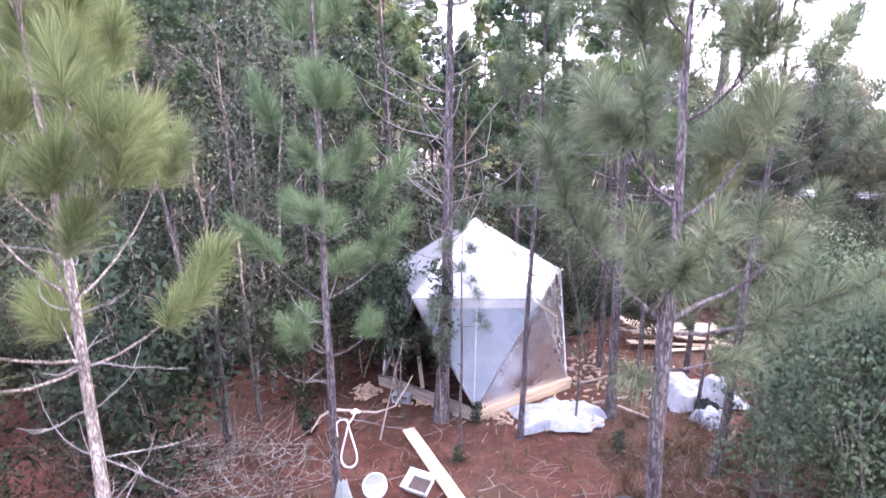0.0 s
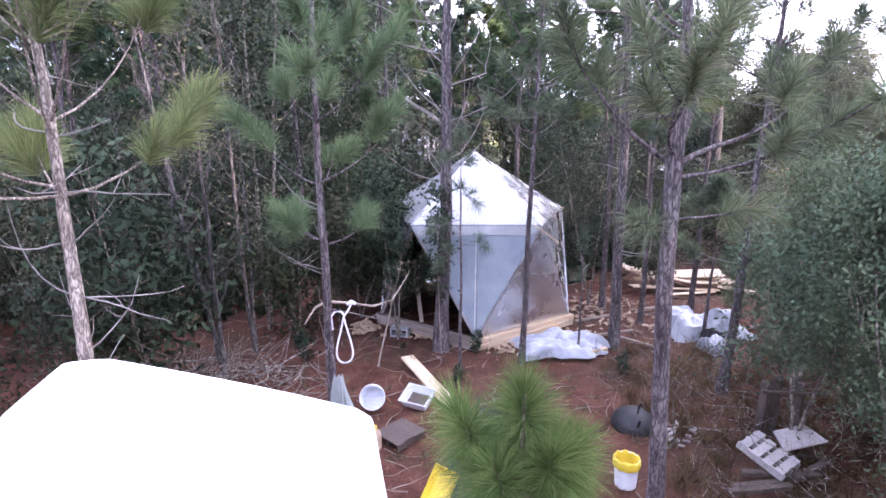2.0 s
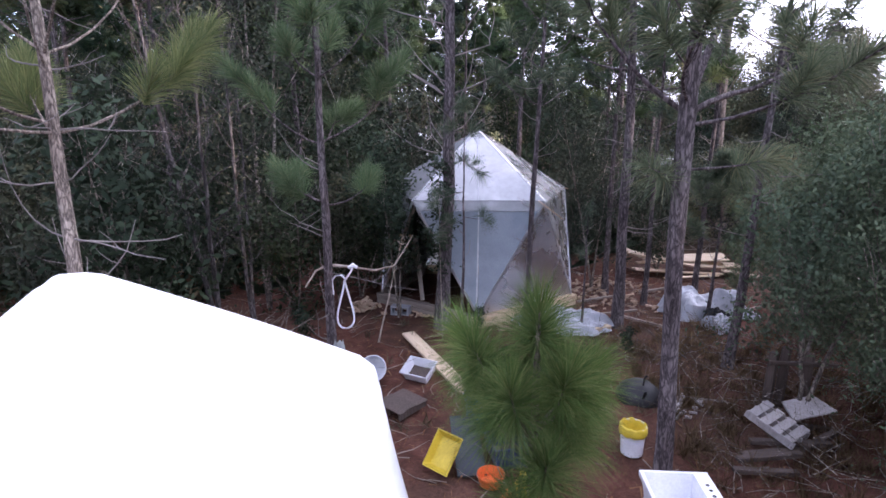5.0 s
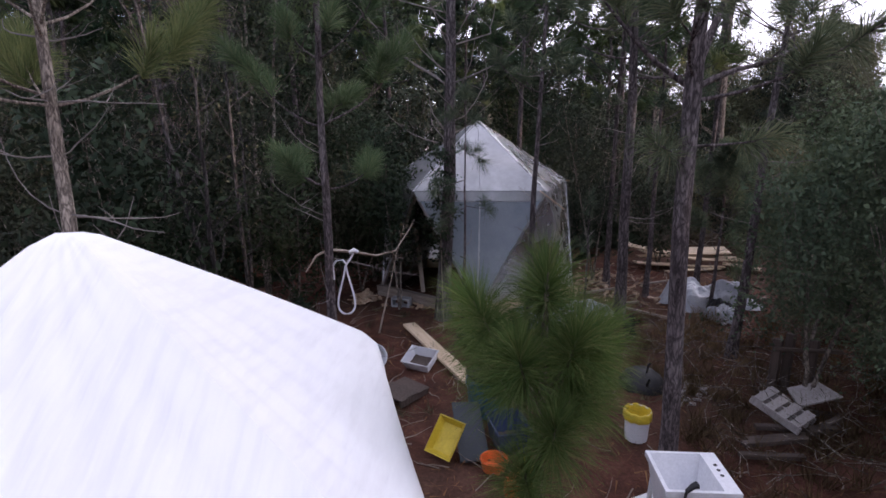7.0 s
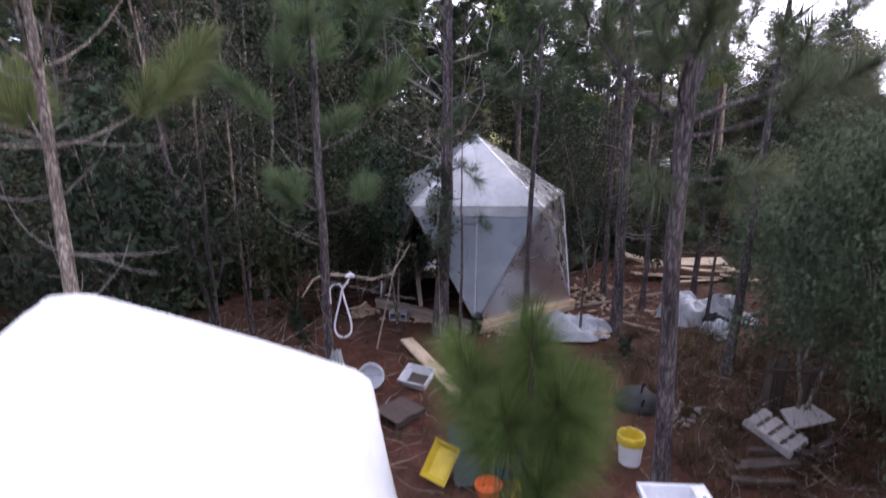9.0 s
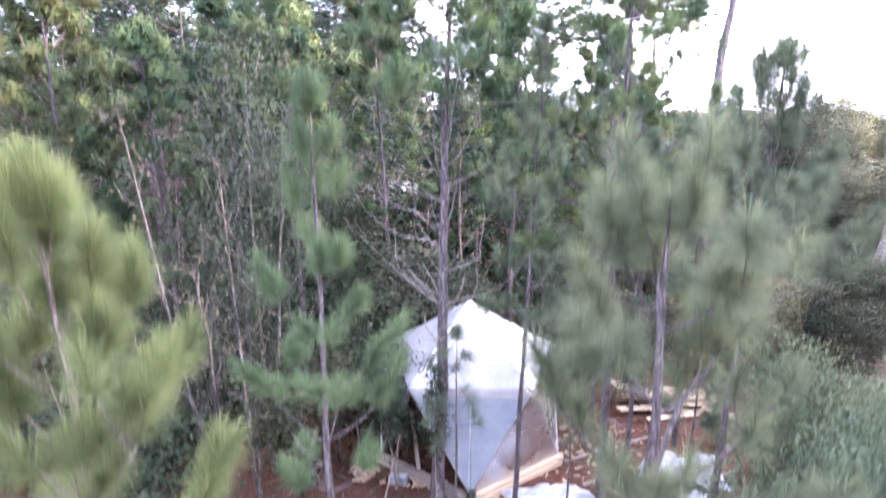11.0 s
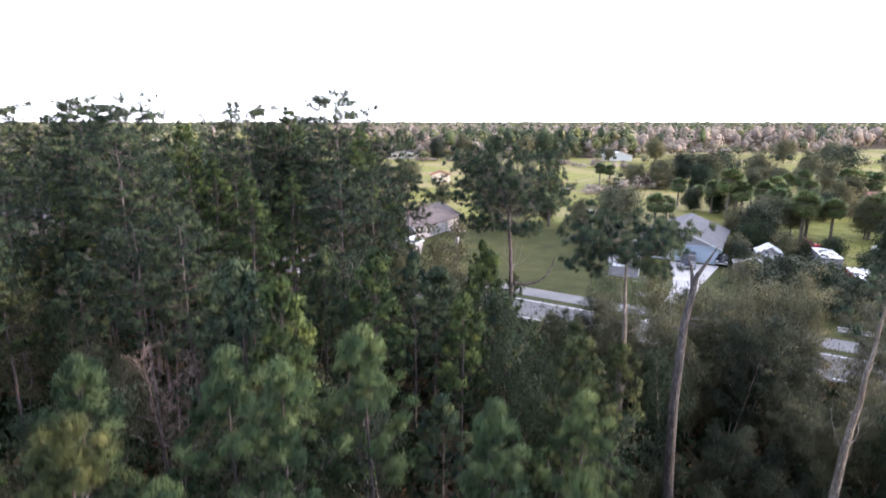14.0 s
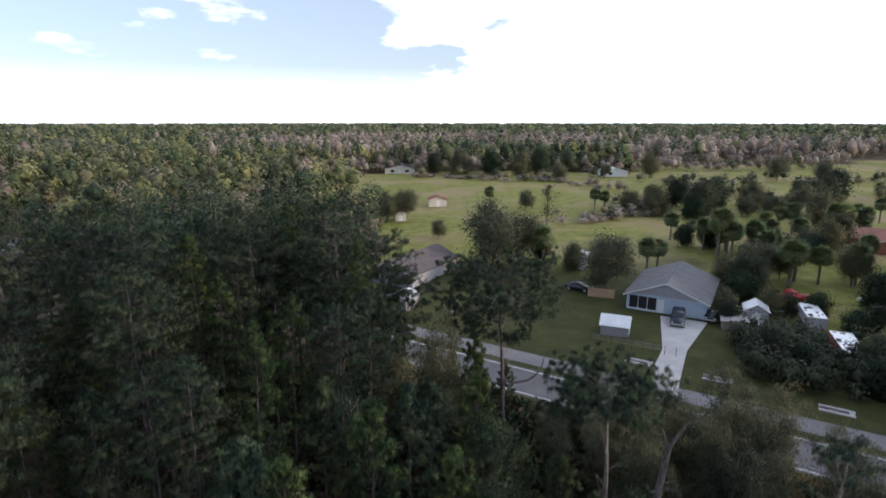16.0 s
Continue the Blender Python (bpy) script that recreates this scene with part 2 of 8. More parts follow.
BARK = mat_bark("pine_bark", [(0.25, (0.080, 0.064, 0.068)), (0.5, (0.140, 0.120, 0.124)), (0.75, (0.24, 0.218, 0.218))])
DEADLIMB = mat_simple("grey_dead_limb", [(0.3, (0.155, 0.13, 0.125)), (0.7, (0.28, 0.25, 0.24))], 5, 0.9, vary=0.3)
BARK_LIGHT = mat_bark("young_pine_bark", [(0.25, (0.20, 0.155, 0.125)), (0.5, (0.31, 0.26, 0.22)), (0.75, (0.42, 0.37, 0.32))], 7)
BARK_GREY = mat_bark("grey_bark", [(0.25, (0.15, 0.125, 0.105)), (0.5, (0.25, 0.22, 0.19)), (0.8, (0.38, 0.35, 0.31))], 5, 0.5)
BARK_WHITE = mat_bark("pale_smooth_bark", [(0.2, (0.30, 0.28, 0.25)), (0.6, (0.48, 0.46, 0.42)), (0.9, (0.58, 0.56, 0.52))], 3, 0.8, 0.006)
BARK_PINK = mat_bark("pinkish_twigs", [(0.2, (0.20, 0.150, 0.140)), (0.6, (0.30, 0.235, 0.222)), (0.9, (0.40, 0.33, 0.31))], 4, 0.6)
DEADWOOD = mat_bark("weathered_deadwood", [(0.2, (0.077, 0.069, 0.068)), (0.6, (0.134, 0.124, 0.122)), (0.9, (0.215, 0.200, 0.198))], 5, 0.2)
TWIG = mat_simple("dead_twig", [(0.3, (0.20, 0.16, 0.13)), (0.7, (0.36, 0.30, 0.26))], 5, 0.9, vary=0.4)


def mat_ground():
    m = material("woodland_ground")
    k = Nodes(m)
    v = k.world_coords()
    big, mid, small = k.noise(v, 0.35, 5), k.noise(v, 2.6, 6), k.noise(v, 26, 6, 0.65)
    straw = k.ramp(mid, [(0.25, (0.052, 0.022, 0.016)), (0.5, (0.098, 0.040, 0.028)), (0.75, (0.165, 0.076, 0.055))])
    straw = k.mix(k.ramp(big, [(0.45, (0, 0, 0)), (0.70, (0.8, 0.8, 0.8))]), straw, (0.078, 0.056, 0.040))
    straw = k.mix(0.75, straw, k.ramp(small, [(0.28, (0.45, 0.42, 0.4)), (0.55, (1.0, 1.0, 1.0)), (0.78, (1.75, 1.6, 1.5))]), "MULTIPLY")
    floor = k.n("ShaderNodeAttribute")
    floor.attribute_name = "leaf_mould"
    mould = k.ramp(mid, [(0.3, (0.050, 0.042, 0.028)), (0.7, (0.115, 0.100, 0.068))])
    straw = k.mix(floor.outputs["Fac"], straw, k.mix(0.6, mould, k.ramp(small, [(0.3, (0.55, 0.55, 0.5)), (0.7, (1.5, 1.45, 1.4))]), "MULTIPLY"))
    # turf
    g_big, g_mid, g_small = k.noise(v, 0.035, 4), k.noise(v, 0.3, 6, 0.65), k.noise(v, 9, 5, 0.7)
    turf = k.ramp(g_mid, [(0.28, (0.100, 0.112, 0.030)), (0.52, (0.180, 0.185, 0.048)), (0.78, (0.285, 0.255, 0.090))])
    turf = k.mix(k.ramp(g_big, [(0.46, (0, 0, 0)), (0.62, (0.8, 0.8, 0.8))]), turf, (0.26, 0.205, 0.115))
    # lawn round the houses: greener turf, darkened to hold the shade lying on it
    lawn = k.n("ShaderNodeAttribute")
    lawn.attribute_name = "shaded_mown_lawn"
    shaded_mown = k.ramp(g_mid, [(0.28, (0.032, 0.038, 0.014)), (0.55, (0.054, 0.059, 0.020)), (0.8, (0.095, 0.086, 0.036))])
    turf = k.mix(lawn.outputs["Fac"], turf, shaded_mown)
    turf = k.mix(0.6, turf, k.ramp(g_small, [(0.3, (0.6, 0.6, 0.6)), (0.7, (1.4, 1.4, 1.4))]), "MULTIPLY")
    att = k.n("ShaderNodeAttribute")
    att.attribute_name = "turf"
    edge = k.n("ShaderNodeMath")
    edge.operation = "ADD"
    k.link(att.outputs["Fac"], edge.inputs[0])
    wob = k.n("ShaderNodeMapRange")
    wob.inputs["To Min"].default_value, wob.inputs["To Max"].default_value = -0.6, 0.6
    k.link(g_mid, wob.inputs["Value"])
    k.link(wob.outputs["Result"], edge.inputs[1])
    cut = k.n("ShaderNodeMapRange")
    cut.inputs["From Min"].default_value, cut.inputs["From Max"].default_value = 0.35, 0.65
    k.link(edge.outputs["Value"], cut.inputs["Value"])
    k.principled(k.mix(cut.outputs["Result"], straw, turf), 0.95, 0, k.bump(k.mix(0.6, mid, small), 0.8, 0.05), 0.15)
    return m


GROUND = mat_ground()
ASPHALT = mat_simple("worn_asphalt", [(0.3, (0.105, 0.10, 0.105)), (0.7, (0.155, 0.15, 0.155))], 0.5, 0.9, fine=30)
TRAIL = mat_simple("pale_asphalt_trail", [(0.3, (0.15, 0.145, 0.15)), (0.7, (0.205, 0.20, 0.205))], 0.6, 0.9, fine=30)
CONCRETE = mat_simple("driveway_concrete", [(0.3, (0.36, 0.34, 0.34)), (0.7, (0.50, 0.48, 0.48))], 0.4, 0.9, fine=12)
PAINT_LINE = mat_simple("road_paint", [(0.3, (0.62, 0.62, 0.60)), (0.7, (0.78, 0.78, 0.76))], 3, 0.8)


# ---------------------------------------------------------------- mesh helpers
class Build:
    """Collects triangles and quads, then makes one mesh of them."""

    def __init__(self):
        self.v, self.f3, self.f4, self.count = [], [], [], 0

    def add(self, verts, tris=None, quads=None):
        verts = np.asarray(verts, dtype=np.float32).reshape(-1, 3)
        if tris is not None and len(tris):
            self.f3.append(np.asarray(tris, dtype=np.int32).reshape(-1, 3) + self.count)
        if quads is not None and len(quads):
            self.f4.append(np.asarray(quads, dtype=np.int32).reshape(-1, 4) + self.count)
        self.v.append(verts)
        self.count += len(verts)

    def tube(self, pts, radii, sides=6, cap=True):
        pts = np.asarray(pts, dtype=float)
        n = len(pts)
        tang = np.gradient(pts, axis=0)
        tang /= np.linalg.norm(tang, axis=1)[:, None] + 1e-9
        ref = np.array([0.0, 0.0, 1.0]) if abs(tang[0][2]) < 0.8 else np.array([1.0, 0.0, 0.0])
        a = np.cross(tang, ref)
        a /= np.linalg.norm(a, axis=1)[:, None] + 1e-9
        b = np.cross(tang, a)
        ang = np.linspace(0, 2 * math.pi, sides, endpoint=False)
        ring = pts[:, None] + np.asarray(radii, dtype=float)[:, None, None] * (np.cos(ang)[None, :, None] * a[:, None] + np.sin(ang)[None, :, None] * b[:, None])
        i, j = np.meshgrid(np.arange(n - 1), np.arange(sides), indexing="ij")
        k = (j + 1) % sides
        quads = np.stack([i * sides + j, i * sides + k, (i + 1) * sides + k, (i + 1) * sides + j], -1).reshape(-1, 4)
        self.add(ring.reshape(-1, 3), None, quads)

    def box(self, size, m=None, taper=1.0):
        x, y, z = (s / 2 for s in size)
        v = np.array([(sx * x * (taper if sz > 0 else 1), sy * y * (taper if sz > 0 else 1), sz * z) for sz in (-1, 1) for sy in (-1, 1) for sx in (-1, 1)])
        q = [(0, 2, 3, 1), (4, 5, 7, 6), (0, 1, 5, 4), (2, 6, 7, 3), (0, 4, 6, 2), (1, 3, 7, 5)]
        if m is not None:
            v = np.array([m @ Vector(p) for p in v])
        self.add(v, None, q)

    def mesh(self, name, mat, smooth=False):
        me = bpy.data.meshes.new(name)
        v = np.concatenate(self.v)
        f3 = np.concatenate(self.f3) if self.f3 else np.zeros((0, 3), np.int32)
        f4 = np.concatenate(self.f4) if self.f4 else np.zeros((0, 4), np.int32)
        me.vertices.add(len(v))
        me.vertices.foreach_set("co", v.ravel())
        me.loops.add(f3.size + f4.size)
        me.loops.foreach_set("vertex_index", np.concatenate([f3.ravel(), f4.ravel()]))
        me.polygons.add(len(f3) + len(f4))
        totals = np.concatenate([np.full(len(f3), 3, np.int32), np.full(len(f4), 4, np.int32)])
        me.polygons.foreach_set("loop_start", np.concatenate([[0], np.cumsum(totals)[:-1]]).astype(np.int32))
        me.polygons.foreach_set("use_smooth", np.full(len(totals), smooth))
        me.update(calc_edges=True)
        me.validate()
        me.materials.append(mat)
        return me


def thing(name, label, category, m=None, group="", kind=""):
    """An Empty at a thing's base."""
    ob = new(name)
    ob.empty_display_size = 0.2
    if m is not None:
        ob.matrix_world = m
    return tagged(ob, label, category, group, kind)


def part(name, mesh, parent, label="", m=None):
    ob = new(name, mesh)
    ob.parent = parent
    if m is not None:
        ob.matrix_basis = m
    if label:
        ob["label"] = label
    return ob


def clothe(me, normals, tint):
    """Turns the leaves' shading towards the outside of their clump, so that a crown has lit and shaded masses, and stores each clump's tint."""
    me.polygons.foreach_set("use_smooth", np.ones(len(me.polygons), bool))
    me.normals_split_custom_set_from_vertices(np.asarray(normals, dtype=np.float32).tolist())
    att = me.attributes.new("crown_tint", "FLOAT", "POINT")
    att.data.foreach_set("value", np.asarray(tint, dtype=np.float32))
    return me


def facing(v, normals):
    """Winds triangles or quads so that they face along the given normals."""
    g = np.cross(v[:, 1] - v[:, 0], v[:, 2] - v[:, 0])
    away = np.einsum("ij,ij->i", g, normals) < 0
    v[away] = v[away][:, ::-1]
    return v


def unit(v):
    return v / (np.linalg.norm(v, axis=-1, keepdims=True) + 1e-9)


def needles(rng, tips, axes, each, length, width, seg, spread=(0.35, 1.5), bend=True):
    """Blades round the last stretch of shoots that end at tips and point along axes."""
    n = len(tips)
    tips, axes = np.repeat(tips, each, 0), np.repeat(unit(axes), each, 0)
    N = n * each
    rnd = unit(rng.normal(size=(N, 3)))
    perp = unit(np.cross(axes, rnd))
    u = rng.random(N) ** 0.8
    th = spread[0] + (spread[1] - spread[0]) * u * (0.75 + 0.5 * rng.random(N))
    d = axes * np.cos(th)[:, None] + perp * np.sin(th)[:, None]
    base = tips - axes * (u * seg)[:, None]
    L = length * (0.72 + 0.45 * rng.random(N))
    side = unit(np.cross(d, unit(rng.normal(size=(N, 3))))) * (width / 2)
    b = Build()
    idx = np.arange(N)
    if bend:
        mid = base + d * (L * 0.55)[:, None]
        end = base + d * L[:, None] + np.array([0, 0, -1.0]) * (L * (0.10 + 0.14 * rng.random(N)))[:, None]
        v = np.stack([base - side, base + side, mid + side * 0.9, mid - side * 0.9, end], 1)
        o = idx[:, None] * 5
        b.add(v.reshape(-1, 3), o + np.array([[3, 2, 4]]), o + np.array([[0, 1, 2, 3]]))
    else:
        end = base + d * L[:, None] + np.array([0, 0, -1.0]) * (L * 0.12)[:, None]
        v = np.stack([base - side, base + side, end], 1)
        b.add(v.reshape(-1, 3), idx[:, None] * 3 + np.array([[0, 1, 2]]))
    return b


def limb_path(rng, p0, az, rise, length, curl, steps=6, wobble=0.05):
    """A limb that leaves the trunk and curls upwards."""
    pts, p, el = [p0.copy()], p0.copy(), rise
    for _ in range(steps):
        az += rng.normal() * wobble * 2
        el = min(el + curl / steps + rng.normal() * wobble, 1.4)
        p = p + length / steps * np.array([math.cos(az) * math.cos(el), math.sin(az) * math.cos(el), math.sin(el)])
        pts.append(p.copy())
    return np.array(pts)


def pine_meshes(seed, height, radius, lean=(0, 0), crown=0.35, whorls=12, per=4, reach=1.6, dead=0.15, tufts=3, each=60, nlen=0.24, nwid=0.006, seg=0.2,
                bend=True, sides=8, bark=None, leaf=None, top=0.35, dead_len=0.7, rise=0.25, curl=0.7, dead_per=3, shape=1.0, spread=(0.35, 1.5)):
    """Trunk and crown meshes of one pine, with its foot at the origin. crown: where the live limbs start; dead: where the bare ones start."""
    rng = np.random.default_rng(seed)
    zs = np.linspace(-0.15, height, 15)
    sway = np.cumsum(rng.normal(size=(15, 2)) * radius * 0.16, 0)
    sway -= sway[0]
    path = np.stack([lean[0] * zs / height + sway[:, 0], lean[1] * zs / height + sway[:, 1], zs], 1)
    rad = radius * (1 - 0.86 * np.clip(zs / height, 0, 1) ** 0.9)
    rad[0] *= 1.35
    wood, bare = Build(), []
    wood.tube(path, rad, sides)
    tips, axes = [], []
    fine = 6 if bend else 4

    def at(z):
        return np.array([np.interp(z, zs, path[:, k]) for k in range(3)]), np.interp(z, zs, rad)

    def live(p0, r0, az, ri, length, subs):
        pts = limb_path(rng, p0, az, ri, length, curl, fine)
        rr = np.linspace(max(0.32 * r0, 0.007), 0.004, len(pts))
        wood.tube(pts, rr, 5 if sides > 5 else 3)
        tips.append(pts[-1]); axes.append(pts[-1] - pts[-2])
        for k in range(subs):
            s = 0.4 + 0.55 * rng.random()
            q = np.array([np.interp(s, np.linspace(0, 1, len(pts)), pts[:, c]) for c in range(3)])
            sub = limb_path(rng, q, az + rng.choice([-1, 1]) * (0.5 + 0.5 * rng.random()), ri + 0.25, length * (0.2 + 0.22 * rng.random()), 0.6, 3 if bend else 2)
            wood.tube(sub, np.linspace(0.006, 0.003, len(sub)), 3)
            tips.append(sub[-1]); axes.append(sub[-1] - sub[-2])

    zc = np.linspace(crown * height, height * 0.985, whorls)
    for w, z in enumerate(zc):
        f = (z - zc[0]) / (zc[-1] - zc[0] + 1e-6)
        size = reach * ((1 - f) ** (0.75 * shape) * 0.85 + 0.15) * (0.55 + 0.45 * min(1, f * 4 + 0.4))
        for k in range(per):
            az = 2 * math.pi * (k + 0.35 * rng.normal()) / per + w * 1.1
            p0, r0 = at(z + rng.normal() * 0.03 * height / whorls)
            live(p0, r0, az, rise + 0.75 * f + rng.normal() * 0.12, size * (0.65 + 0.6 * rng.random()), max(1, round((tufts - 1) * (1 - 0.75 * f))))
    p0, _ = at(height)
    tips.append(p0 + np.array([0, 0, top * 0.3])); axes.append(np.array([0.0, 0, 1]))
    if dead_per:
        for z in np.arange(dead * height, crown * height * 1.25, max(0.45, height * 0.055)):
            for k in range(dead_per):
                if rng.random() < 0.75:
                    p0, r0 = at(z + rng.normal() * 0.05)
                    pts = limb_path(rng, p0, rng.random() * 6.28, 0.1 + rng.normal() * 0.2, dead_len * (0.4 + 0.9 * rng.random()), 0.6 + 0.3 * rng.normal(), 6, 0.12)
                    one = Build() if bend else wood
                    one.tube(pts, np.linspace(max(0.16 * r0, 0.008), 0.003, len(pts)), 4)
                    if rng.random() < 0.5:
                        s = limb_path(rng, pts[3], rng.random() * 6.28, 0.3, dead_len * 0.3, 0.4, 3, 0.15)
                        one.tube(s, np.linspace(0.006, 0.002, len(s)), 3)
                    if bend:
                        bare.append(one.mesh("dead_limb", DEADLIMB, True))
    foliage = needles(rng, np.array(tips), np.array(axes), each, nlen, nwid, seg, spread, bend)
    return wood.mesh("trunk", bark or BARK, True), foliage.mesh("crown", leaf or NEEDLE_NEAR), bare


DOME = ((0.0, 0.55), (0.3, 0.9), (0.6, 1.0), (0.85, 0.82), (1.0, 0.4))
CONE = ((0.0, 0.85), (0.2, 1.0), (0.55, 0.76), (0.85, 0.45), (1.0, 0.14))
ROUND = ((0.0, 0.5), (0.25, 0.85), (0.5, 1.0), (0.8, 0.98), (1.0, 0.7))
FLAT = ((0.0, 0.75), (0.35, 1.0), (0.75, 0.85), (1.0, 0.5))


def clump_pine(seed, height, radius, reach, lean=(0, 0), crown=0.45, limbs=30, env=DOME, per=5, clump=0.42, blades=30, width=0.05, rise=(-0.05, 0.95), curl=0.35, dead=0.2, dead_n=8, dead_len=1.2,
               sides=6, bark=None, leaf=None, split=False, gap=0.0, shingle=0.34, inner=0.34):
    """A pine whose needles stand in rounded tufts along its limbs: trunk, crown and dead limbs, with its foot at the origin."""
    rng = np.random.default_rng(seed)
    zs = np.linspace(-0.15, height, 13)
    sway = np.cumsum(rng.normal(size=(13, 2)) * radius * 0.2, 0)
    sway -= sway[0]
    path = np.stack([lean[0] * zs / height + sway[:, 0], lean[1] * zs / height + sway[:, 1], zs], 1)
    rad = radius * (1 - 0.9 * np.clip(zs / height, 0, 1) ** 1.1)
    rad[0] *= 1.35
    wood, bare, cen, axs, sizes = Build(), [], [], [], []
    wood.tube(path, rad, sides)

    def at(z):
        return np.array([np.interp(z, zs, path[:, k]) for k in range(3)]), np.interp(z, zs, rad)

    for n in range(limbs):
        f = ((n + rng.random()) / limbs) ** 0.85
        z = height * (crown + (0.985 - crown) * f)
        p0, r0 = at(z)
        L = reach * np.interp(f, [e[0] for e in env], [e[1] for e in env]) * (0.62 + 0.5 * rng.random())
        az = n * 2.4 + rng.normal() * 0.35
        ri = rise[0] + (rise[1] - rise[0]) * f ** 1.3 + rng.normal() * 0.13
        pts = limb_path(rng, p0, az, ri, L, curl, 5, 0.09)
        wood.tube(pts, np.linspace(max(0.3 * r0, 0.012), 0.006, len(pts)), 4 if sides > 5 else 3)
        if rng.random() < gap:
            continue
        m = max(2, round(per * (0.35 + 0.75 * L / reach)))
        for k in range(m):
            u = 1.0 if k == 0 else inner + (0.98 - inner) * rng.random()
            q = np.array([np.interp(u, np.linspace(0, 1, 6), pts[:, c]) for c in range(3)])
            ax = unit(pts[-1] - pts[-2])
            if k:
                sidew = unit(np.cross(ax, np.array([0, 0, 1.0]))) * rng.choice([-1, 1])
                ax = unit(ax * 0.6 + sidew * (0.5 + 0.5 * rng.random()) + np.array([0, 0, 0.25 + 0.3 * rng.random()]))
                q2 = q + ax * L * (0.14 + 0.2 * rng.random())
                wood.tube(np.array([q, (q + q2) / 2 + np.array([0, 0, -0.02]), q2]), [0.012, 0.009, 0.004], 3)
                q = q2
            cen.append(q)
            axs.append(unit(ax + np.array([0, 0, 0.85])))
            sizes.append(clump * (0.7 + 0.55 * rng.random()))
    cen.append(path[-1] + np.array([0, 0, 0.1])); axs.append(np.array([0, 0, 1.0])); sizes.append(clump)
    cen, axs, sizes = np.array(cen), np.array(axs), np.array(sizes)
    if dead_n:
        for z in np.linspace(dead * height, crown * height * 1.12, dead_n):
            p0, r0 = at(z + rng.normal() * 0.1)
            pts = limb_path(rng, p0, rng.random() * 6.28, 0.3 + rng.normal() * 0.22, dead_len * (0.4 + 0.9 * rng.random()), 0.8 + 0.35 * rng.normal(), 6, 0.15)
            one = Build() if split else wood
            one.tube(pts, np.linspace(max(0.15 * r0, 0.010), 0.003, len(pts)), 4 if split else 3)
            if rng.random() < 0.6:
                s = limb_path(rng, pts[3], rng.random() * 6.28, 0.3, dead_len * 0.3, 0.4, 3, 0.15)
                one.tube(s, np.linspace(0.007, 0.002, len(s)), 3)
            if split:
                bare.append(one.mesh("dead_limb", DEADLIMB, True))
    N = len(cen) * blades
    C, A, R = np.repeat(cen, blades, 0), np.repeat(axs, blades, 0), np.repeat(sizes, blades)
    # needles leave a short shoot as in a bottle brush, shorter towards its tip
    u = rng.random(N)
    th = 0.2 + 1.45 * rng.random(N) ** 0.8
    perp = unit(np.cross(A, rng.normal(size=(N, 3))))
    d = A * np.cos(th)[:, None] + perp * np.sin(th)[:, None]
    root = C + A * (R * (0.55 * u - 0.35))[:, None] + d * (R * 0.10)[:, None]
    tip = root + d * (R * (0.62 + 0.34 * rng.random(N)) * (1.1 - 0.3 * u))[:, None] - np.array([0, 0, 1.0]) * (R * 0.07)[:, None]
    side = unit(np.cross(d, rng.normal(size=(N, 3)))) * (width * (0.6 + 0.7 * rng.random(N)))[:, None] / 2
    v = np.stack([root + side, root - side, tip], 1)
    # some sprays lie over the tuft like shingles
    flip = rng.random(N) < 0.24
    nrm = unit(d + 0.45 * unit(rng.normal(size=(N, 3))))
    e1 = unit(np.cross(nrm, rng.normal(size=(N, 3))))
    e2 = np.cross(nrm, e1)
    c0 = C + d * (R * (0.35 + 0.4 * rng.random(N)))[:, None]
    ln = (R * (0.40 + 0.25 * rng.random(N)))[:, None]
    wd = (np.full(N, shingle) * (0.7 + 0.6 * rng.random(N)))[:, None] * ln
    v[flip] = np.stack([c0 - e1 * ln * 0.5, c0 + e1 * ln * 0.5 + e2 * wd, c0 + e1 * ln * 0.5 - e2 * wd], 1)[flip]
    core = C - A * (R * 0.3)[:, None]
    stem = np.stack([np.interp(C[:, 2], zs, path[:, 0]), np.interp(C[:, 2], zs, path[:, 1]), C[:, 2] - 0.8], -1)
    out = unit(0.8 * unit(v.mean(1) - core) + 0.35 * unit(C - stem) + np.array([0, 0, 0.2]))
    b = Build()
    b.add(facing(v, out).reshape(-1, 3), np.arange(N)[:, None] * 3 + np.arange(3)[None])
    me = clothe(b.mesh("crown", leaf or NEEDLE), np.repeat(out, 3, 0), np.repeat(rng.random(len(cen)), blades * 3))
    return wood.mesh("trunk", bark or BARK, True), me, bare


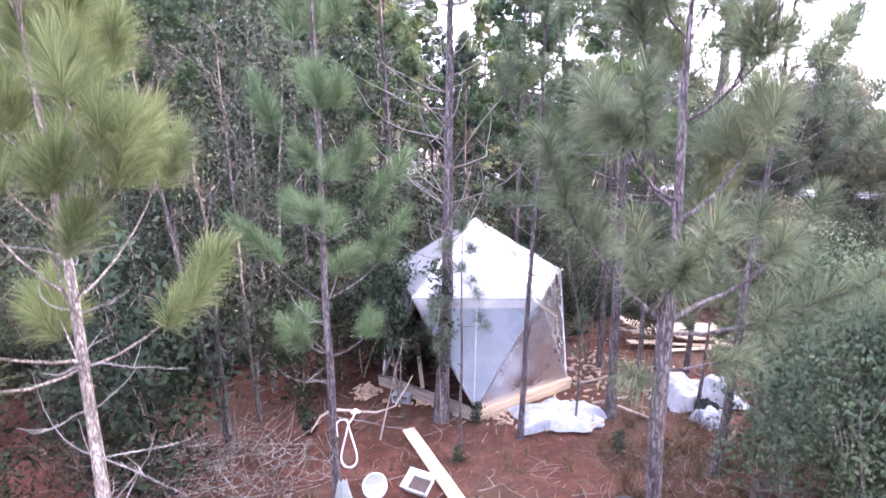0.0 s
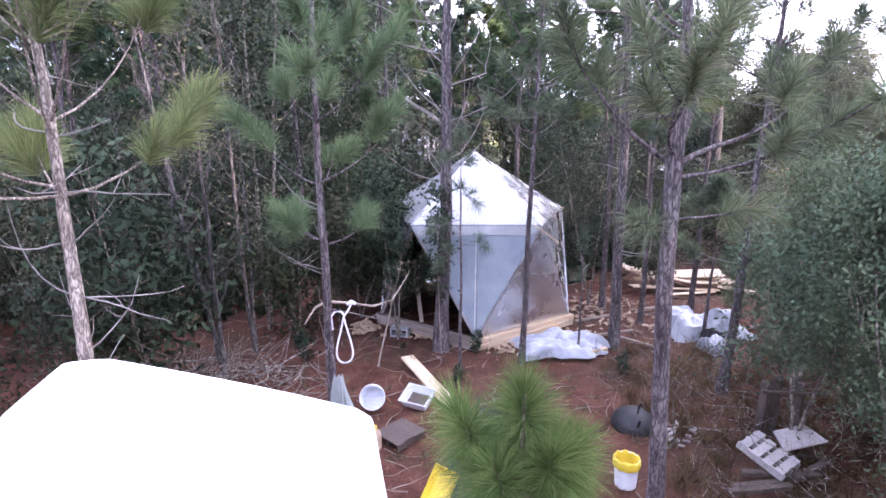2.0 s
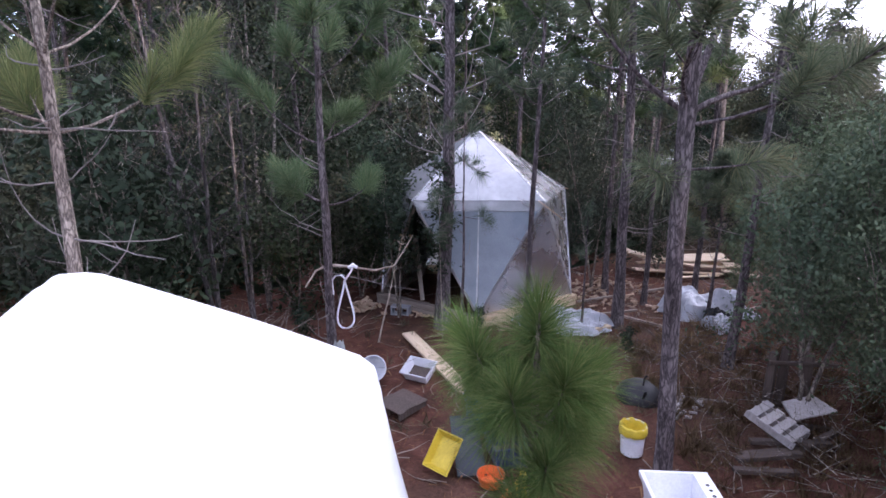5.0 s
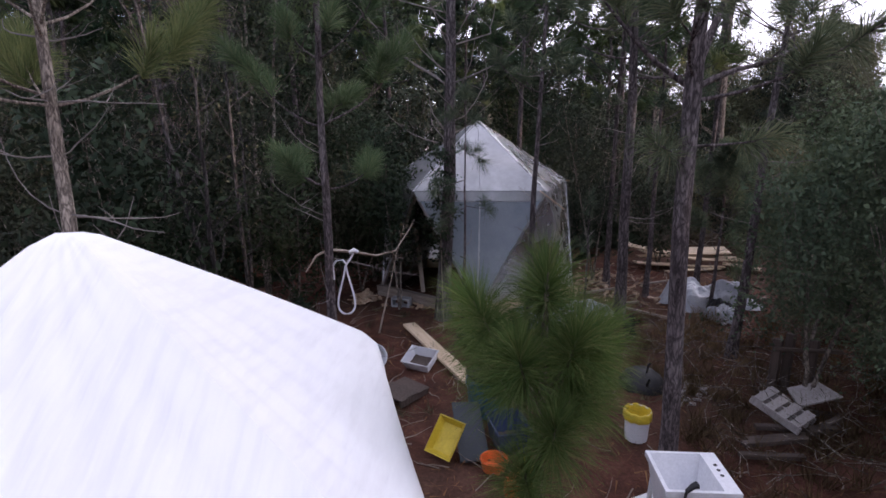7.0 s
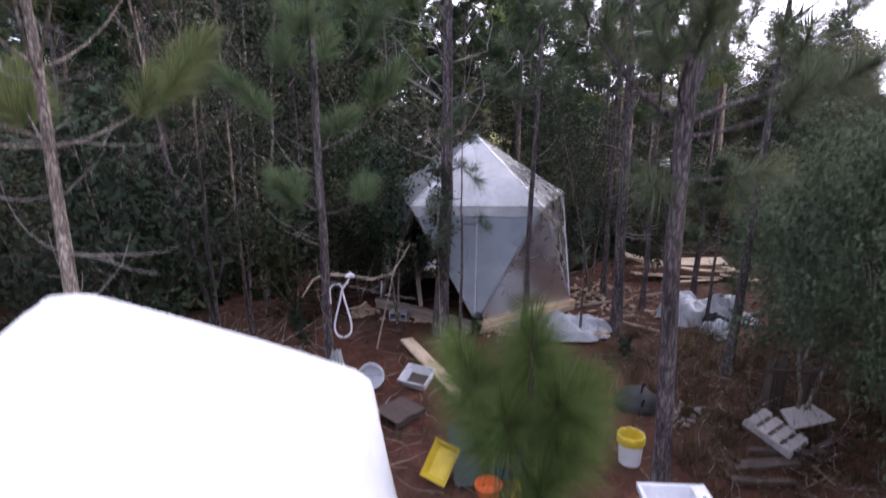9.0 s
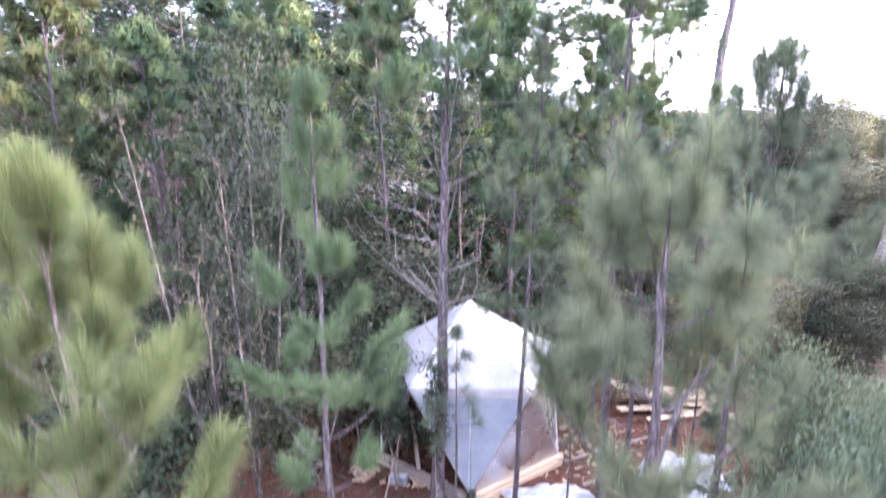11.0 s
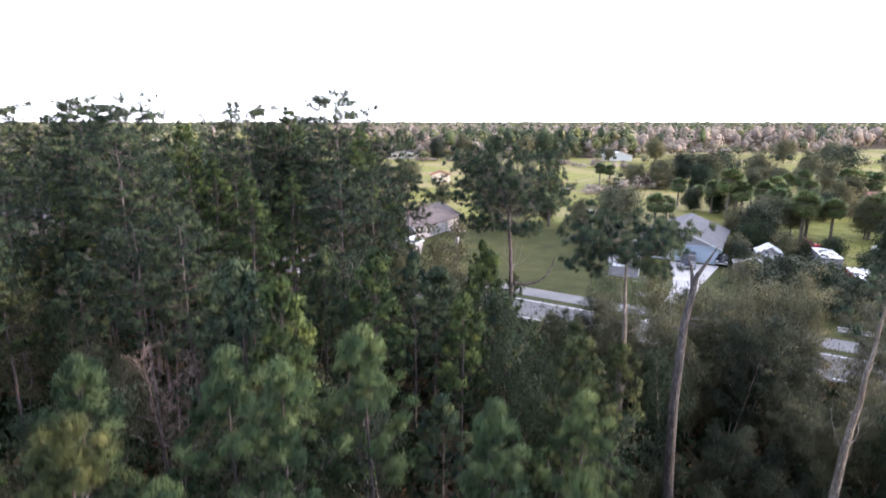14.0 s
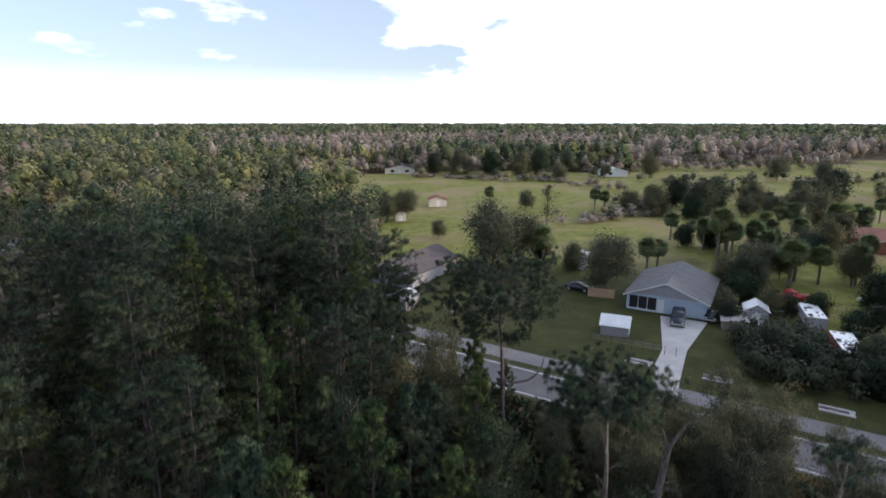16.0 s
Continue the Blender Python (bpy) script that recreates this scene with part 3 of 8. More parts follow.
def leafy_meshes(seed, height, radius, spread, crown=0.25, limbs=10, clumps=5, each=40, leaf_len=0.08, clump=0.35, lean=(0, 0), stems=1, bark=None, leaf=None, sides=6, gap=0.0, sub=3, tri=False):
    """Trunk and crown meshes of a broadleaf tree or shrub with its foot at the origin."""
    rng = np.random.default_rng(seed)
    wood, ends = Build(), []
    for st in range(stems):
        tilt = rng.normal(size=2) * (0.18 if stems > 1 else 0.04) * height
        H = height * (1 if st == 0 else 0.65 + 0.35 * rng.random())
        zs = np.linspace(-0.1, H, 9)
        f = np.clip(zs / H, 0, 1)
        sway = np.cumsum(rng.normal(size=(9, 2)) * radius * 0.4, 0)
        path = np.stack([(lean[0] + tilt[0]) * f + sway[:, 0] - sway[0, 0], (lean[1] + tilt[1]) * f + sway[:, 1] - sway[0, 1], zs], 1)
        r = radius * (0.7 if stems > 1 else 1)
        rad = r * (1 - 0.85 * f)
        wood.tube(path, rad, sides)
        for k in range(limbs):
            s = crown + (1 - crown) * (k + rng.random()) / limbs
            p0 = np.array([np.interp(s, f, path[:, c]) for c in range(3)])
            prof = math.sin(math.pi * min(0.97, 0.22 + 0.72 * (s - crown) / (1 - crown))) ** 0.7
            L = spread * prof * (0.6 + 0.6 * rng.random())
            pts = limb_path(rng, p0, k * 2.4 + rng.normal() * 0.4, 0.35 + 0.5 * s, L, 0.4, 5, 0.14)
            wood.tube(pts, np.linspace(max(r * 0.35 * (1 - 0.6 * s), 0.006), 0.004, len(pts)), 4)
            for c in range(clumps):
                if rng.random() < gap:
                    continue
                u = 0.3 + 0.75 * rng.random()
                q = np.array([np.interp(u, np.linspace(0, 1, len(pts)), pts[:, j]) for j in range(3)]) + rng.normal(size=3) * spread * 0.13
                ends.append(q)
                if c < sub:
                    wood.tube(np.array([pts[3], (pts[3] + q) / 2 + rng.normal(size=3) * 0.04, q]), [0.006, 0.005, 0.002], 3)
        ends.append(path[-1])
    ends = np.array(ends)
    N = len(ends) * each
    if N == 0:
        return wood.mesh("trunk", bark or BARK_GREY, True), None
    off = rng.normal(size=(N, 3)) * clump * np.repeat(0.5 + 0.7 * rng.random(len(ends)), each)[:, None] * np.array([1, 1, 0.75])
    c = np.repeat(ends, each, 0) + off
    d = unit(rng.normal(size=(N, 3)) + np.array([0, 0, -0.15]))
    s = unit(np.cross(d, rng.normal(size=(N, 3))))
    L = (leaf_len * (0.6 + 0.8 * rng.random(N)))[:, None]
    w = L * 0.22
    mid_c = ends.mean(0)
    out = unit(0.75 * unit(off + np.array([0, 0, 0.25 * clump])) + 0.5 * unit((np.repeat(ends, each, 0) - mid_c) / np.array([1, 1, 1.6])) + np.array([0, 0, 0.2]) + 0.12 * unit(rng.normal(size=(N, 3))))
    tint = np.repeat(rng.random(len(ends)), each)
    b = Build()
    if tri:
        v = np.stack([c, c + d * L * 0.7 + s * w * 1.7, c + d * L * 0.7 - s * w * 1.7], 1)
        b.add(facing(v, out).reshape(-1, 3), np.arange(N)[:, None] * 3 + np.arange(3)[None])
    else:
        v = np.stack([c, c + d * L * 0.5 + s * w, c + d * L, c + d * L * 0.5 - s * w], 1)
        b.add(facing(v, out).reshape(-1, 3), None, np.arange(N)[:, None] * 4 + np.arange(4)[None])
    k = 3 if tri else 4
    crown_me = clothe(b.mesh("crown", leaf or LEAF), np.repeat(out, k, 0), np.repeat(tint, k))
    return wood.mesh("trunk", bark or BARK_GREY, True), crown_me


def plant(name, meshes, x, y, label, category, turn=0.0, scale=1.0, group="", z=0.0):
    ob = thing(name, label, category, Matrix.Translation((x, y, z)) @ Matrix.Rotation(turn, 4, "Z") @ Matrix.Scale(scale, 4), group)
    part("trunk", meshes[0], ob)
    if meshes[1] is not None:
        part("crown", meshes[1], ob)
    for me in meshes[2] if len(meshes) > 2 else ():
        part("dead_limb", me, ob)
    return ob


# ---------------------------------------------------------------- the lie of the land
ROAD_N = np.array([0.559, 0.829])      # across the road
ROAD_D = np.array([0.829, -0.559])     # along it


def road_s(x, y):
    return 0.559 * x + 0.829 * y


def wood_edge(y):
    """The x at which the left-hand woods give way to lawns and pasture, beyond the road."""
    return np.interp(y, [60, 80, 95, 124, 178, 230, 285, 340], [2, -14, -16, -7, -20, -38, -70, -70])


def is_turf(x, y):
    s = road_s(x, y)
    open_land = (s > 50.4) & (x > wood_edge(y)) & (y < 318 + 0.04 * x + 9 * np.sin(x * 0.05))
    back = (y > 318) & (y < 420) & (x > 120) & (x < 420) & (np.sin(x * 0.017 + 1) * np.sin(y * 0.05) > -0.1)
    return (open_land | back) & (x < 900)


def axis(parts):
    return np.unique(np.concatenate(parts))


def build_ground():
    gx = axis([-np.geomspace(30, 4900, 40), np.arange(-30, 60, 0.55), np.arange(60, 130, 2.5), np.geomspace(130, 4900, 38)])
    gy = axis([-np.geomspace(14, 4900, 22), np.arange(-14, 26, 0.5), np.arange(26, 110, 1.2), np.arange(110, 350, 4.0), np.geomspace(350, 4900, 28)])
    X, Y = np.meshgrid(gx, gy)
    near = np.clip(1.2 - road_s(X, Y) / 40, 0, 1) * np.clip(1.6 - np.hypot(X, Y) / 40, 0, 1)
    Z = near * (0.035 * np.sin(X * 1.7 + 0.4) * np.cos(Y * 1.3) + 0.03 * np.sin(X * 3.9 + Y * 2.7) + 0.02 * np.sin(X * 7.3 - Y * 6.1)) - 0.03 * near
    turf = is_turf(X, Y).astype(np.float32)
    nx, ny = len(gx), len(gy)
    b = Build()
    i, j = np.meshgrid(np.arange(ny - 1), np.arange(nx - 1), indexing="ij")
    q = np.stack([i * nx + j, i * nx + j + 1, (i + 1) * nx + j + 1, (i + 1) * nx + j], -1).reshape(-1, 4)
    b.add(np.stack([X, Y, Z], -1).reshape(-1, 3), None, q)
    me = b.mesh("ground", GROUND, True)
    att = me.attributes.new("turf", "FLOAT", "POINT")
    att.data.foreach_set("value", turf.ravel())
    mould = np.clip((np.maximum(Y - 15.5, X * 0.8 - 5.2)) / 5.0, 0, 0.85).astype(np.float32)
    att = me.attributes.new("leaf_mould", "FLOAT", "POINT")
    att.data.foreach_set("value", mould.ravel())
    # the close-cut lawns round the houses are greener than the dry pasture behind, with shade painted in
    shaded_mown = (np.clip((112 + 0.12 * X - Y + 6 * np.sin(X * 0.13)) / 14, 0, 1) * np.clip((60 + 3 * np.sin(Y * 0.3) - X) / 10, 0, 1)).astype(np.float32)
    att = me.attributes.new("shaded_mown_lawn", "FLOAT", "POINT")
    att.data.foreach_set("value", shaded_mown.ravel())
    return tagged(new("ground", me), "reddish pine-straw woodland floor running into green pasture", "ground", kind="structure")


build_ground()


def strip(name, s0, s1, l0, l1, z, mat, label, thick=0.06, parent=None, step=4.0):
    """A paved band parallel to the road, from l0 to l1 along it."""
    b = Build()
    ls = np.arange(l0, l1 + 0.1, step)
    v = []
    for l in ls:
        for s, zz in ((s0, z - thick), (s0, z), (s1, z), (s1, z - thick)):
            p = ROAD_N * s + ROAD_D * l
            v.append((p[0], p[1], zz))
    n = len(ls)
    q = [(4 * i + k, 4 * i + k + 1, 4 * i + k + 5, 4 * i + k + 4) for i in range(n - 1) for k in range(3)]
    b.add(v, None, q)
    me = b.mesh(name, mat)
    if parent is None:
        return tagged(new(name, me), label, "road", kind="structure")
    return part(name, me, parent, label)


road = strip("road", 50.9, 57.2, -160, 160, 0.035, ASPHALT, "two-lane grey asphalt road with white edge lines")
strip("edge_line", 51.3, 51.45, -160, 160, 0.041, PAINT_LINE, "white painted edge line", 0.01, road)
strip("edge_line", 56.65, 56.8, -160, 160, 0.041, PAINT_LINE, "white painted edge line", 0.01, road)
strip("trail", 58.4, 61.4, -160, 160, 0.03, TRAIL, "pale asphalt shared-use trail beside the road")


# ---------------------------------------------------------------- trees round the camp
PINE = "young pine with long needles and bare lower limbs"
plant("pine_tree", pine_meshes(11, 7.4, 0.088, (-0.13, 0.1), crown=0.52, whorls=7, per=4, reach=1.8, dead=0.16, tufts=6, each=270, nlen=0.36, nwid=0.0055, seg=0.30, bark=BARK_LIGHT,
      leaf=NEEDLE_LIGHT, dead_len=0.85, dead_per=4, rise=0.2, curl=0.9, spread=(0.15, 1.05)), -3.09, 4.5, "young pine with pale bark, yellowish needles and curved dead limbs", "pine tree")
plant("pine_tree", pine_meshes(12, 8.2, 0.076, (0.02, 0.0), crown=0.36, whorls=8, per=3, reach=1.4, dead=0.14, tufts=4, each=230, nlen=0.32, nwid=0.0055, seg=0.26, bark=BARK,
      leaf=NEEDLE_MIX, dead_len=0.9, dead_per=2, rise=0.0, curl=0.8, spread=(0.15, 1.1)), -1.5, 6.85, "slim pine with flaky reddish bark, a rope on one limb", "pine tree")
plant("pine_tree", clump_pine(13, 11.7, 0.145, 1.95, (0.08, 0.0), crown=0.66, limbs=38, env=CONE, per=6, clump=0.40, blades=150, width=0.012, shingle=0.06, rise=(0.05, 0.95), curl=0.5, dead=0.28, dead_n=46, dead_len=2.0,
      sides=10, split=True, leaf=NEEDLE_GREEN), -0.04, 10.48, "tall grey-barked pine with whorls of dead limbs, beside the shelter", "pine tree")
plant("pine_sapling", pine_meshes(14, 4.2, 0.035, (0.0, 0.0), crown=0.56, whorls=5, per=2, reach=0.80, dead=0.4, tufts=2, each=110, nlen=0.24, nwid=0.005, seg=0.14, dead_per=1, dead_len=0.4,
      rise=-0.1, curl=-0.3), 0.33, 9.5, "thin straight pine sapling with sparse drooping tufts", "pine sapling")
plant("pine_tree", pine_meshes(15, 9.4, 0.062, (0.32, 0.1), crown=0.45, whorls=9, per=4, reach=1.5, dead=0.2, tufts=4, each=90, nlen=0.25, nwid=0.009, seg=0.2, bark=BARK,
      leaf=NEEDLE_NEAR, dead_per=2, dead_len=0.6), 1.48, 9.75, "slender leaning pine with reddish bark", "pine tree")
plant("pine_sapling", pine_meshes(16, 2.4, 0.03, (0.03, 0.0), crown=0.6, whorls=3, per=2, reach=0.35, dead=0.3, tufts=2, each=36, nlen=0.2, nwid=0.005, seg=0.15, dead_per=1, dead_len=0.3),
      2.66, 10.28, "small pine sapling beside the white tarpaulin", "pine sapling")
plant("pine_tree", clump_pine(17, 12.4, 0.105, 2.2, (0.12, 0.0), crown=0.36, limbs=52, env=CONE, per=4, clump=0.38, blades=120, width=0.015, shingle=0.06, rise=(0.0, 0.95), curl=0.5, dead=0.14, dead_n=12, dead_len=0.8,
      sides=10, split=True, leaf=NEEDLE_GREEN), 3.45, 10.56, "tall slim pine with a long narrow crown", "pine tree")
plant("pine_tree", pine_meshes(18, 8.8, 0.085, (0.25, -0.25), crown=0.56, whorls=8, per=5, reach=1.9, dead=0.2, tufts=5, each=100, nlen=0.28, nwid=0.009, seg=0.24, bark=BARK,
      leaf=NEEDLE_NEAR, dead_per=2, dead_len=0.8), 4.68, 8.6, PINE, "pine tree")
for x, y, h, sd in ((5.38, 10.85, 3.2, 19), (4.5, 12.03, 7.5, 20), (3.86, 12.81, 9.5, 21), (5.9, 12.6, 8.5, 22)):
    plant("pine_tree", pine_meshes(sd, h, 0.03 + 0.005 * h, (0.1, 0.05), crown=0.5, whorls=7, per=4, reach=0.6 + 0.15 * h, dead=0.25, tufts=4, each=70, nlen=0.25, nwid=0.010, dead_per=2,
          dead_len=0.5), x, y, "slim pine at the edge of the camp clearing", "pine tree")


def forked_pine():
    """The near pine whose trunk splits into rising limbs at four metres."""
    rng = np.random.default_rng(23)
    wood = Build()
    stem = np.array([(0.22, 0.3, -0.15), (0.18, 0.22, 0.6), (0.1, 0.12, 1.6), (0.02, 0.04, 2.8), (0.0, 0.0, 4.05), (0.03, 0.02, 5.0), (-0.02, 0.0, 6.2), (0.0, 0.05, 7.2)])
    wood.tube(stem, [0.11, 0.092, 0.082, 0.078, 0.078, 0.046, 0.032, 0.012], 10)
    tips, axes = [], []

    def limb(p0, az, ri, length, curl, r, n):
        pts = limb_path(rng, np.array(p0), az, ri, length, curl, 8, 0.06)
        wood.tube(pts, np.linspace(r, 0.006, len(pts)), 6)
        tips.append(pts[-1]); axes.append(pts[-1] - pts[-2])
        for k in range(n):
            s = 0.35 + 0.6 * (k + rng.random()) / n
            q = np.array([np.interp(s, np.linspace(0, 1, len(pts)), pts[:, c]) for c in range(3)])
            sub = limb_path(rng, q, az + rng.choice([-1, 1]) * (0.4 + 0.7 * rng.random()), ri + 0.3, 0.35 + 0.45 * rng.random(), 0.5, 4)
            wood.tube(sub, np.linspace(0.009, 0.004, len(sub)), 4)
            tips.append(sub[-1]); axes.append(sub[-1] - sub[-2])

    for z, az, ri, L, c, r, n in ((4.0, 0.25, 0.40, 2.0, 0.15, 0.032, 3), (4.05, 0.9, 0.9, 2.3, 0.2, 0.045, 6), (4.0, 2.7, 0.55, 1.6, 0.4, 0.03, 5), (3.9, -0.5, 0.1, 1.5, 0.7, 0.022, 2),
                               (4.1, 4.2, 0.3, 1.2, 0.6, 0.02, 4), (5.0, 0.1, 0.4, 1.6, 0.5, 0.024, 6), (5.1, 2.2, 0.5, 1.4, 0.5, 0.022, 5), (5.2, 3.6, 0.3, 1.3, 0.5, 0.02, 5), (5.9, 5.3, 0.5, 1.1, 0.6, 0.018, 5),
                               (5.9, 1.2, 0.6, 1.1, 0.6, 0.018, 5), (6.0, 3.0, 0.6, 1.0, 0.6, 0.016, 5), (6.6, 0.2, 0.8, 0.7, 0.4, 0.012, 3), (6.6, 2.4, 0.8, 0.7, 0.4, 0.012, 3), (3.5, 0.1, -0.1, 0.9, 0.2, 0.016, 0),
                               (3.4, 3.5, 0.1, 0.5, 0.4, 0.012, 0)):
        p0 = [np.interp(z, stem[:, 2], stem[:, c2]) for c2 in range(3)]
        limb(p0, az, ri, L, c, r, n)
    tips.append(stem[-1]); axes.append(np.array([0, 0, 1.0]))
    fol = needles(rng, np.array(tips), np.array(axes), 260, 0.34, 0.0062, 0.34)
    return wood.mesh("trunk", BARK, True), fol.mesh("crown", NEEDLE_NEAR)


plant("pine_tree", forked_pine(), 2.16, 5.16, "forked pine with deeply furrowed bark and long drooping needles", "pine tree")


def bottle_brush_sapling():
    """The waist-thick tufts of a sapling that stands right under the camera's lowest point."""
    rng = np.random.default_rng(31)
    wood = Build()
    stem = np.array([(0.05, 0.1, -0.1), (0.03, 0.06, 0.8), (0.0, 0.02, 1.7), (0.0, 0.0, 2.5), (0.0, 0.0, 2.98)])
    wood.tube(stem, [0.04, 0.034, 0.028, 0.022, 0.012], 8)
    tips, axes = [stem[-1]], [np.array([0, 0, 1.0])]
    for x, y, z in ((0.14, -0.12, 2.68), (-0.36, 0.16, 2.78), (-0.24, 0.05, 2.46), (0.02, -0.27, 2.28), (0.22, 0.22, 2.52), (-0.06, 0.32, 2.34), (0.16, -0.05, 2.40), (-0.10, -0.12, 1.96), (0.28, -0.02, 2.66), (0.02, 0.10, 2.80), (-0.30, 0.25, 2.60), (0.30, 0.16, 2.32), (-0.16, -0.16, 2.62)):
        pts = np.array([(0, 0, z - 0.36), (x * 0.35, y * 0.35, z - 0.27), (x * 0.75, y * 0.75, z - 0.16), (x, y, z)])
        wood.tube(pts, [0.013, 0.011, 0.009, 0.006], 5)
        tips.append(pts[-1]); axes.append(np.array([x * 0.8, y * 0.8, 0.5]))
    fol = needles(rng, np.array(tips), np.array(axes), 1000, 0.31, 0.0026, 0.20, (0.15, 1.75))
    return wood.mesh("trunk", BARK_LIGHT, True), fol.mesh("crown", NEEDLE_FRESH)


plant("pine_sapling", bottle_brush_sapling(), 0.45, 2.72, "bushy pine sapling with dense bright green needle tufts", "pine sapling")

# dead vine-hung tree and the leafy thicket round it
plant("vine_shrub", leafy_meshes(45, 3.3, 0.04, 0.8, 0.42, 9, 5, 46, 0.09, 0.22, stems=2, leaf=LEAF, bark=BARK_GREY), -0.92, 10.98, "leafy shrub crowding the shelter's open side", "shrub")
plant("vine_shrub", leafy_meshes(46, 3.6, 0.04, 0.8, 0.30, 9, 5, 46, 0.09, 0.22, stems=2, leaf=LEAF, bark=BARK_GREY), -1.9, 12.4, "leafy shrub crowding the shelter's open side", "shrub")
plant("trunk_vine", leafy_meshes(47, 3.2, 0.012, 0.32, 0.35, 12, 4, 26, 0.08, 0.10, leaf=LEAF, bark=TWIG), -0.02, 10.28, "leafy vine climbing a grey pine trunk", "vine")
plant("dead_tree", leafy_meshes(41, 8.2, 0.075, 1.1, 0.2, 22, 4, 3, 0.07, 0.3, (0.45, 0), 2, bark=DEADWOOD, leaf=LEAF_OLIVE, sub=4), -3.95, 9.4, "dead grey tree hung with bare tangled vines", "tree")
plant("dead_tree", leafy_meshes(42, 7.2, 0.06, 0.8, 0.15, 18, 3, 3, 0.07, 0.3, (-0.15, 0), 2, bark=DEADWOOD, leaf=LEAF_OLIVE, sub=3), -3.7, 10.4, "leaning dead trunk with twiggy broken limbs", "tree")

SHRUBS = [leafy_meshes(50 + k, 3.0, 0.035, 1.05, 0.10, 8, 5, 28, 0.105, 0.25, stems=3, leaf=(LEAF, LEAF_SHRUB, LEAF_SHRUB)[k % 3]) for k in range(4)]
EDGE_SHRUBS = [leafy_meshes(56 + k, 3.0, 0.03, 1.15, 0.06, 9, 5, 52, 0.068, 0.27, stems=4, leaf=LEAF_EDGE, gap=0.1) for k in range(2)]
SLOPE_SHRUBS = [leafy_meshes(156 + k, 3.0, 0.03, 1.3, 0.06, 8, 5, 50, 0.09, 0.22, stems=3, leaf=(LEAF_SHRUB, LEAF_OLIVE, LEAF_SHRUB)[k], gap=0.1, tri=True) for k in range(3)]
UNDER_NEAR = [leafy_meshes(160 + k, 7.0, 0.06, 1.7, 0.14, 13, 6, 78, 0.068, 0.42, stems=2, leaf=LEAF_SHRUB, bark=BARK_GREY, sub=3, tri=True) for k in range(2)]
UNDER = [leafy_meshes(60 + k, 7.0, 0.06, 1.9, 0.14, 13, 6, 62, 0.105, 0.29, stems=2, leaf=(LEAF, LEAF_OLIVE, LEAF_OLIVE, LEAF_PALE)[k % 4], bark=(BARK_GREY, BARK, BARK_GREY, BARK_WHITE)[k % 4], sub=2, tri=True) for k in range(5)]
BARE = [leafy_meshes(70 + k, 7.5, 0.06, 1.9, 0.3, 20, 12, 3, 0.05, 0.35, stems=3, leaf=LEAF_DRY, bark=BARK_PINK, sub=12) for k in range(2)]
TALL_PINES = [clump_pine(80 + k, 17.0, 0.15, r, (0.3 * (k - 1.5), 0.2), crown=c, limbs=round(n * 2.6), env=e, per=15, clump=q * 0.58, blades=26, width=0.034, rise=(-0.15, 0.22), curl=0.18, dead=0.25, dead_n=9, dead_len=1.1, sides=5, leaf=m_, shingle=0.2)
              for k, (r, c, n, e, q, m_) in enumerate(((1.8, 0.36, 32, CONE, 0.44, NEEDLE_BRIGHT), (3.1, 0.54, 26, DOME, 0.50, NEEDLE), (2.3, 0.48, 28, DOME, 0.47, NEEDLE), (2.5, 0.58, 24, ROUND, 0.48, NEEDLE)))]


def mid_pine(k, blades, width, shingle):
    near = shingle < 0.1
    return clump_pine(90 + k, 11.0, 0.10, 2.3, (0.2 * (k - 1), 0.1), crown=0.36 + 0.05 * (k % 3), limbs=38, env=CONE, per=5, clump=0.40, blades=blades, width=width, rise=(0.1, 1.05), curl=0.65, dead=0.12, dead_n=6,
                      dead_len=0.8, sides=5, leaf=((NEEDLE_GREEN, NEEDLE_GREEN, NEEDLE_WARM, NEEDLE_GREEN) if near else (NEEDLE, NEEDLE_BRIGHT, NEEDLE_WARM, NEEDLE))[k], shingle=shingle)


MID_PINES = [mid_pine(k, 64, 0.036, 0.2) for k in range(4)]
MID_NEAR = [mid_pine(k, 150, 0.017, 0.09) for k in range(4)]
place_rng = np.random.default_rng(5)
taken = [(-3.13, 4.5), (-1.5, 6.85), (0, 10.5), (3.45, 10.56), (2.16, 5.16), (4.68, 8.6)]


def free(x, y, gap):
    if any((x - a) ** 2 + (y - b) ** 2 < gap * gap for a, b in taken):
        return False
    taken.append((x, y))
    return True


def tall(x, y, h, k, label="tall pine with a bare trunk and an open crown"):
    taken.append((x, y))
    return plant("pine_tree", TALL_PINES[k], x, y, label, "pine tree", k * 1.3 + x, h / 17.0)


def mid(x, y, h, k, label="pine with a dense conical crown"):
    taken.append((x, y))
    return plant("pine_tree", MID_NEAR[k] if math.hypot(x, y) < 21 and y > 12 else MID_PINES[k], x, y, label, "pine tree", k * 1.7 + x, h / 11.0)


def leafy(x, y, h, k, label="leafy understorey tree among the pines"):
    taken.append((x, y))
    return plant("understorey_tree", UNDER_NEAR[k % 2] if y < 20 else UNDER[k], x, y, label, "tree", x * 1.9, h / 7.0)


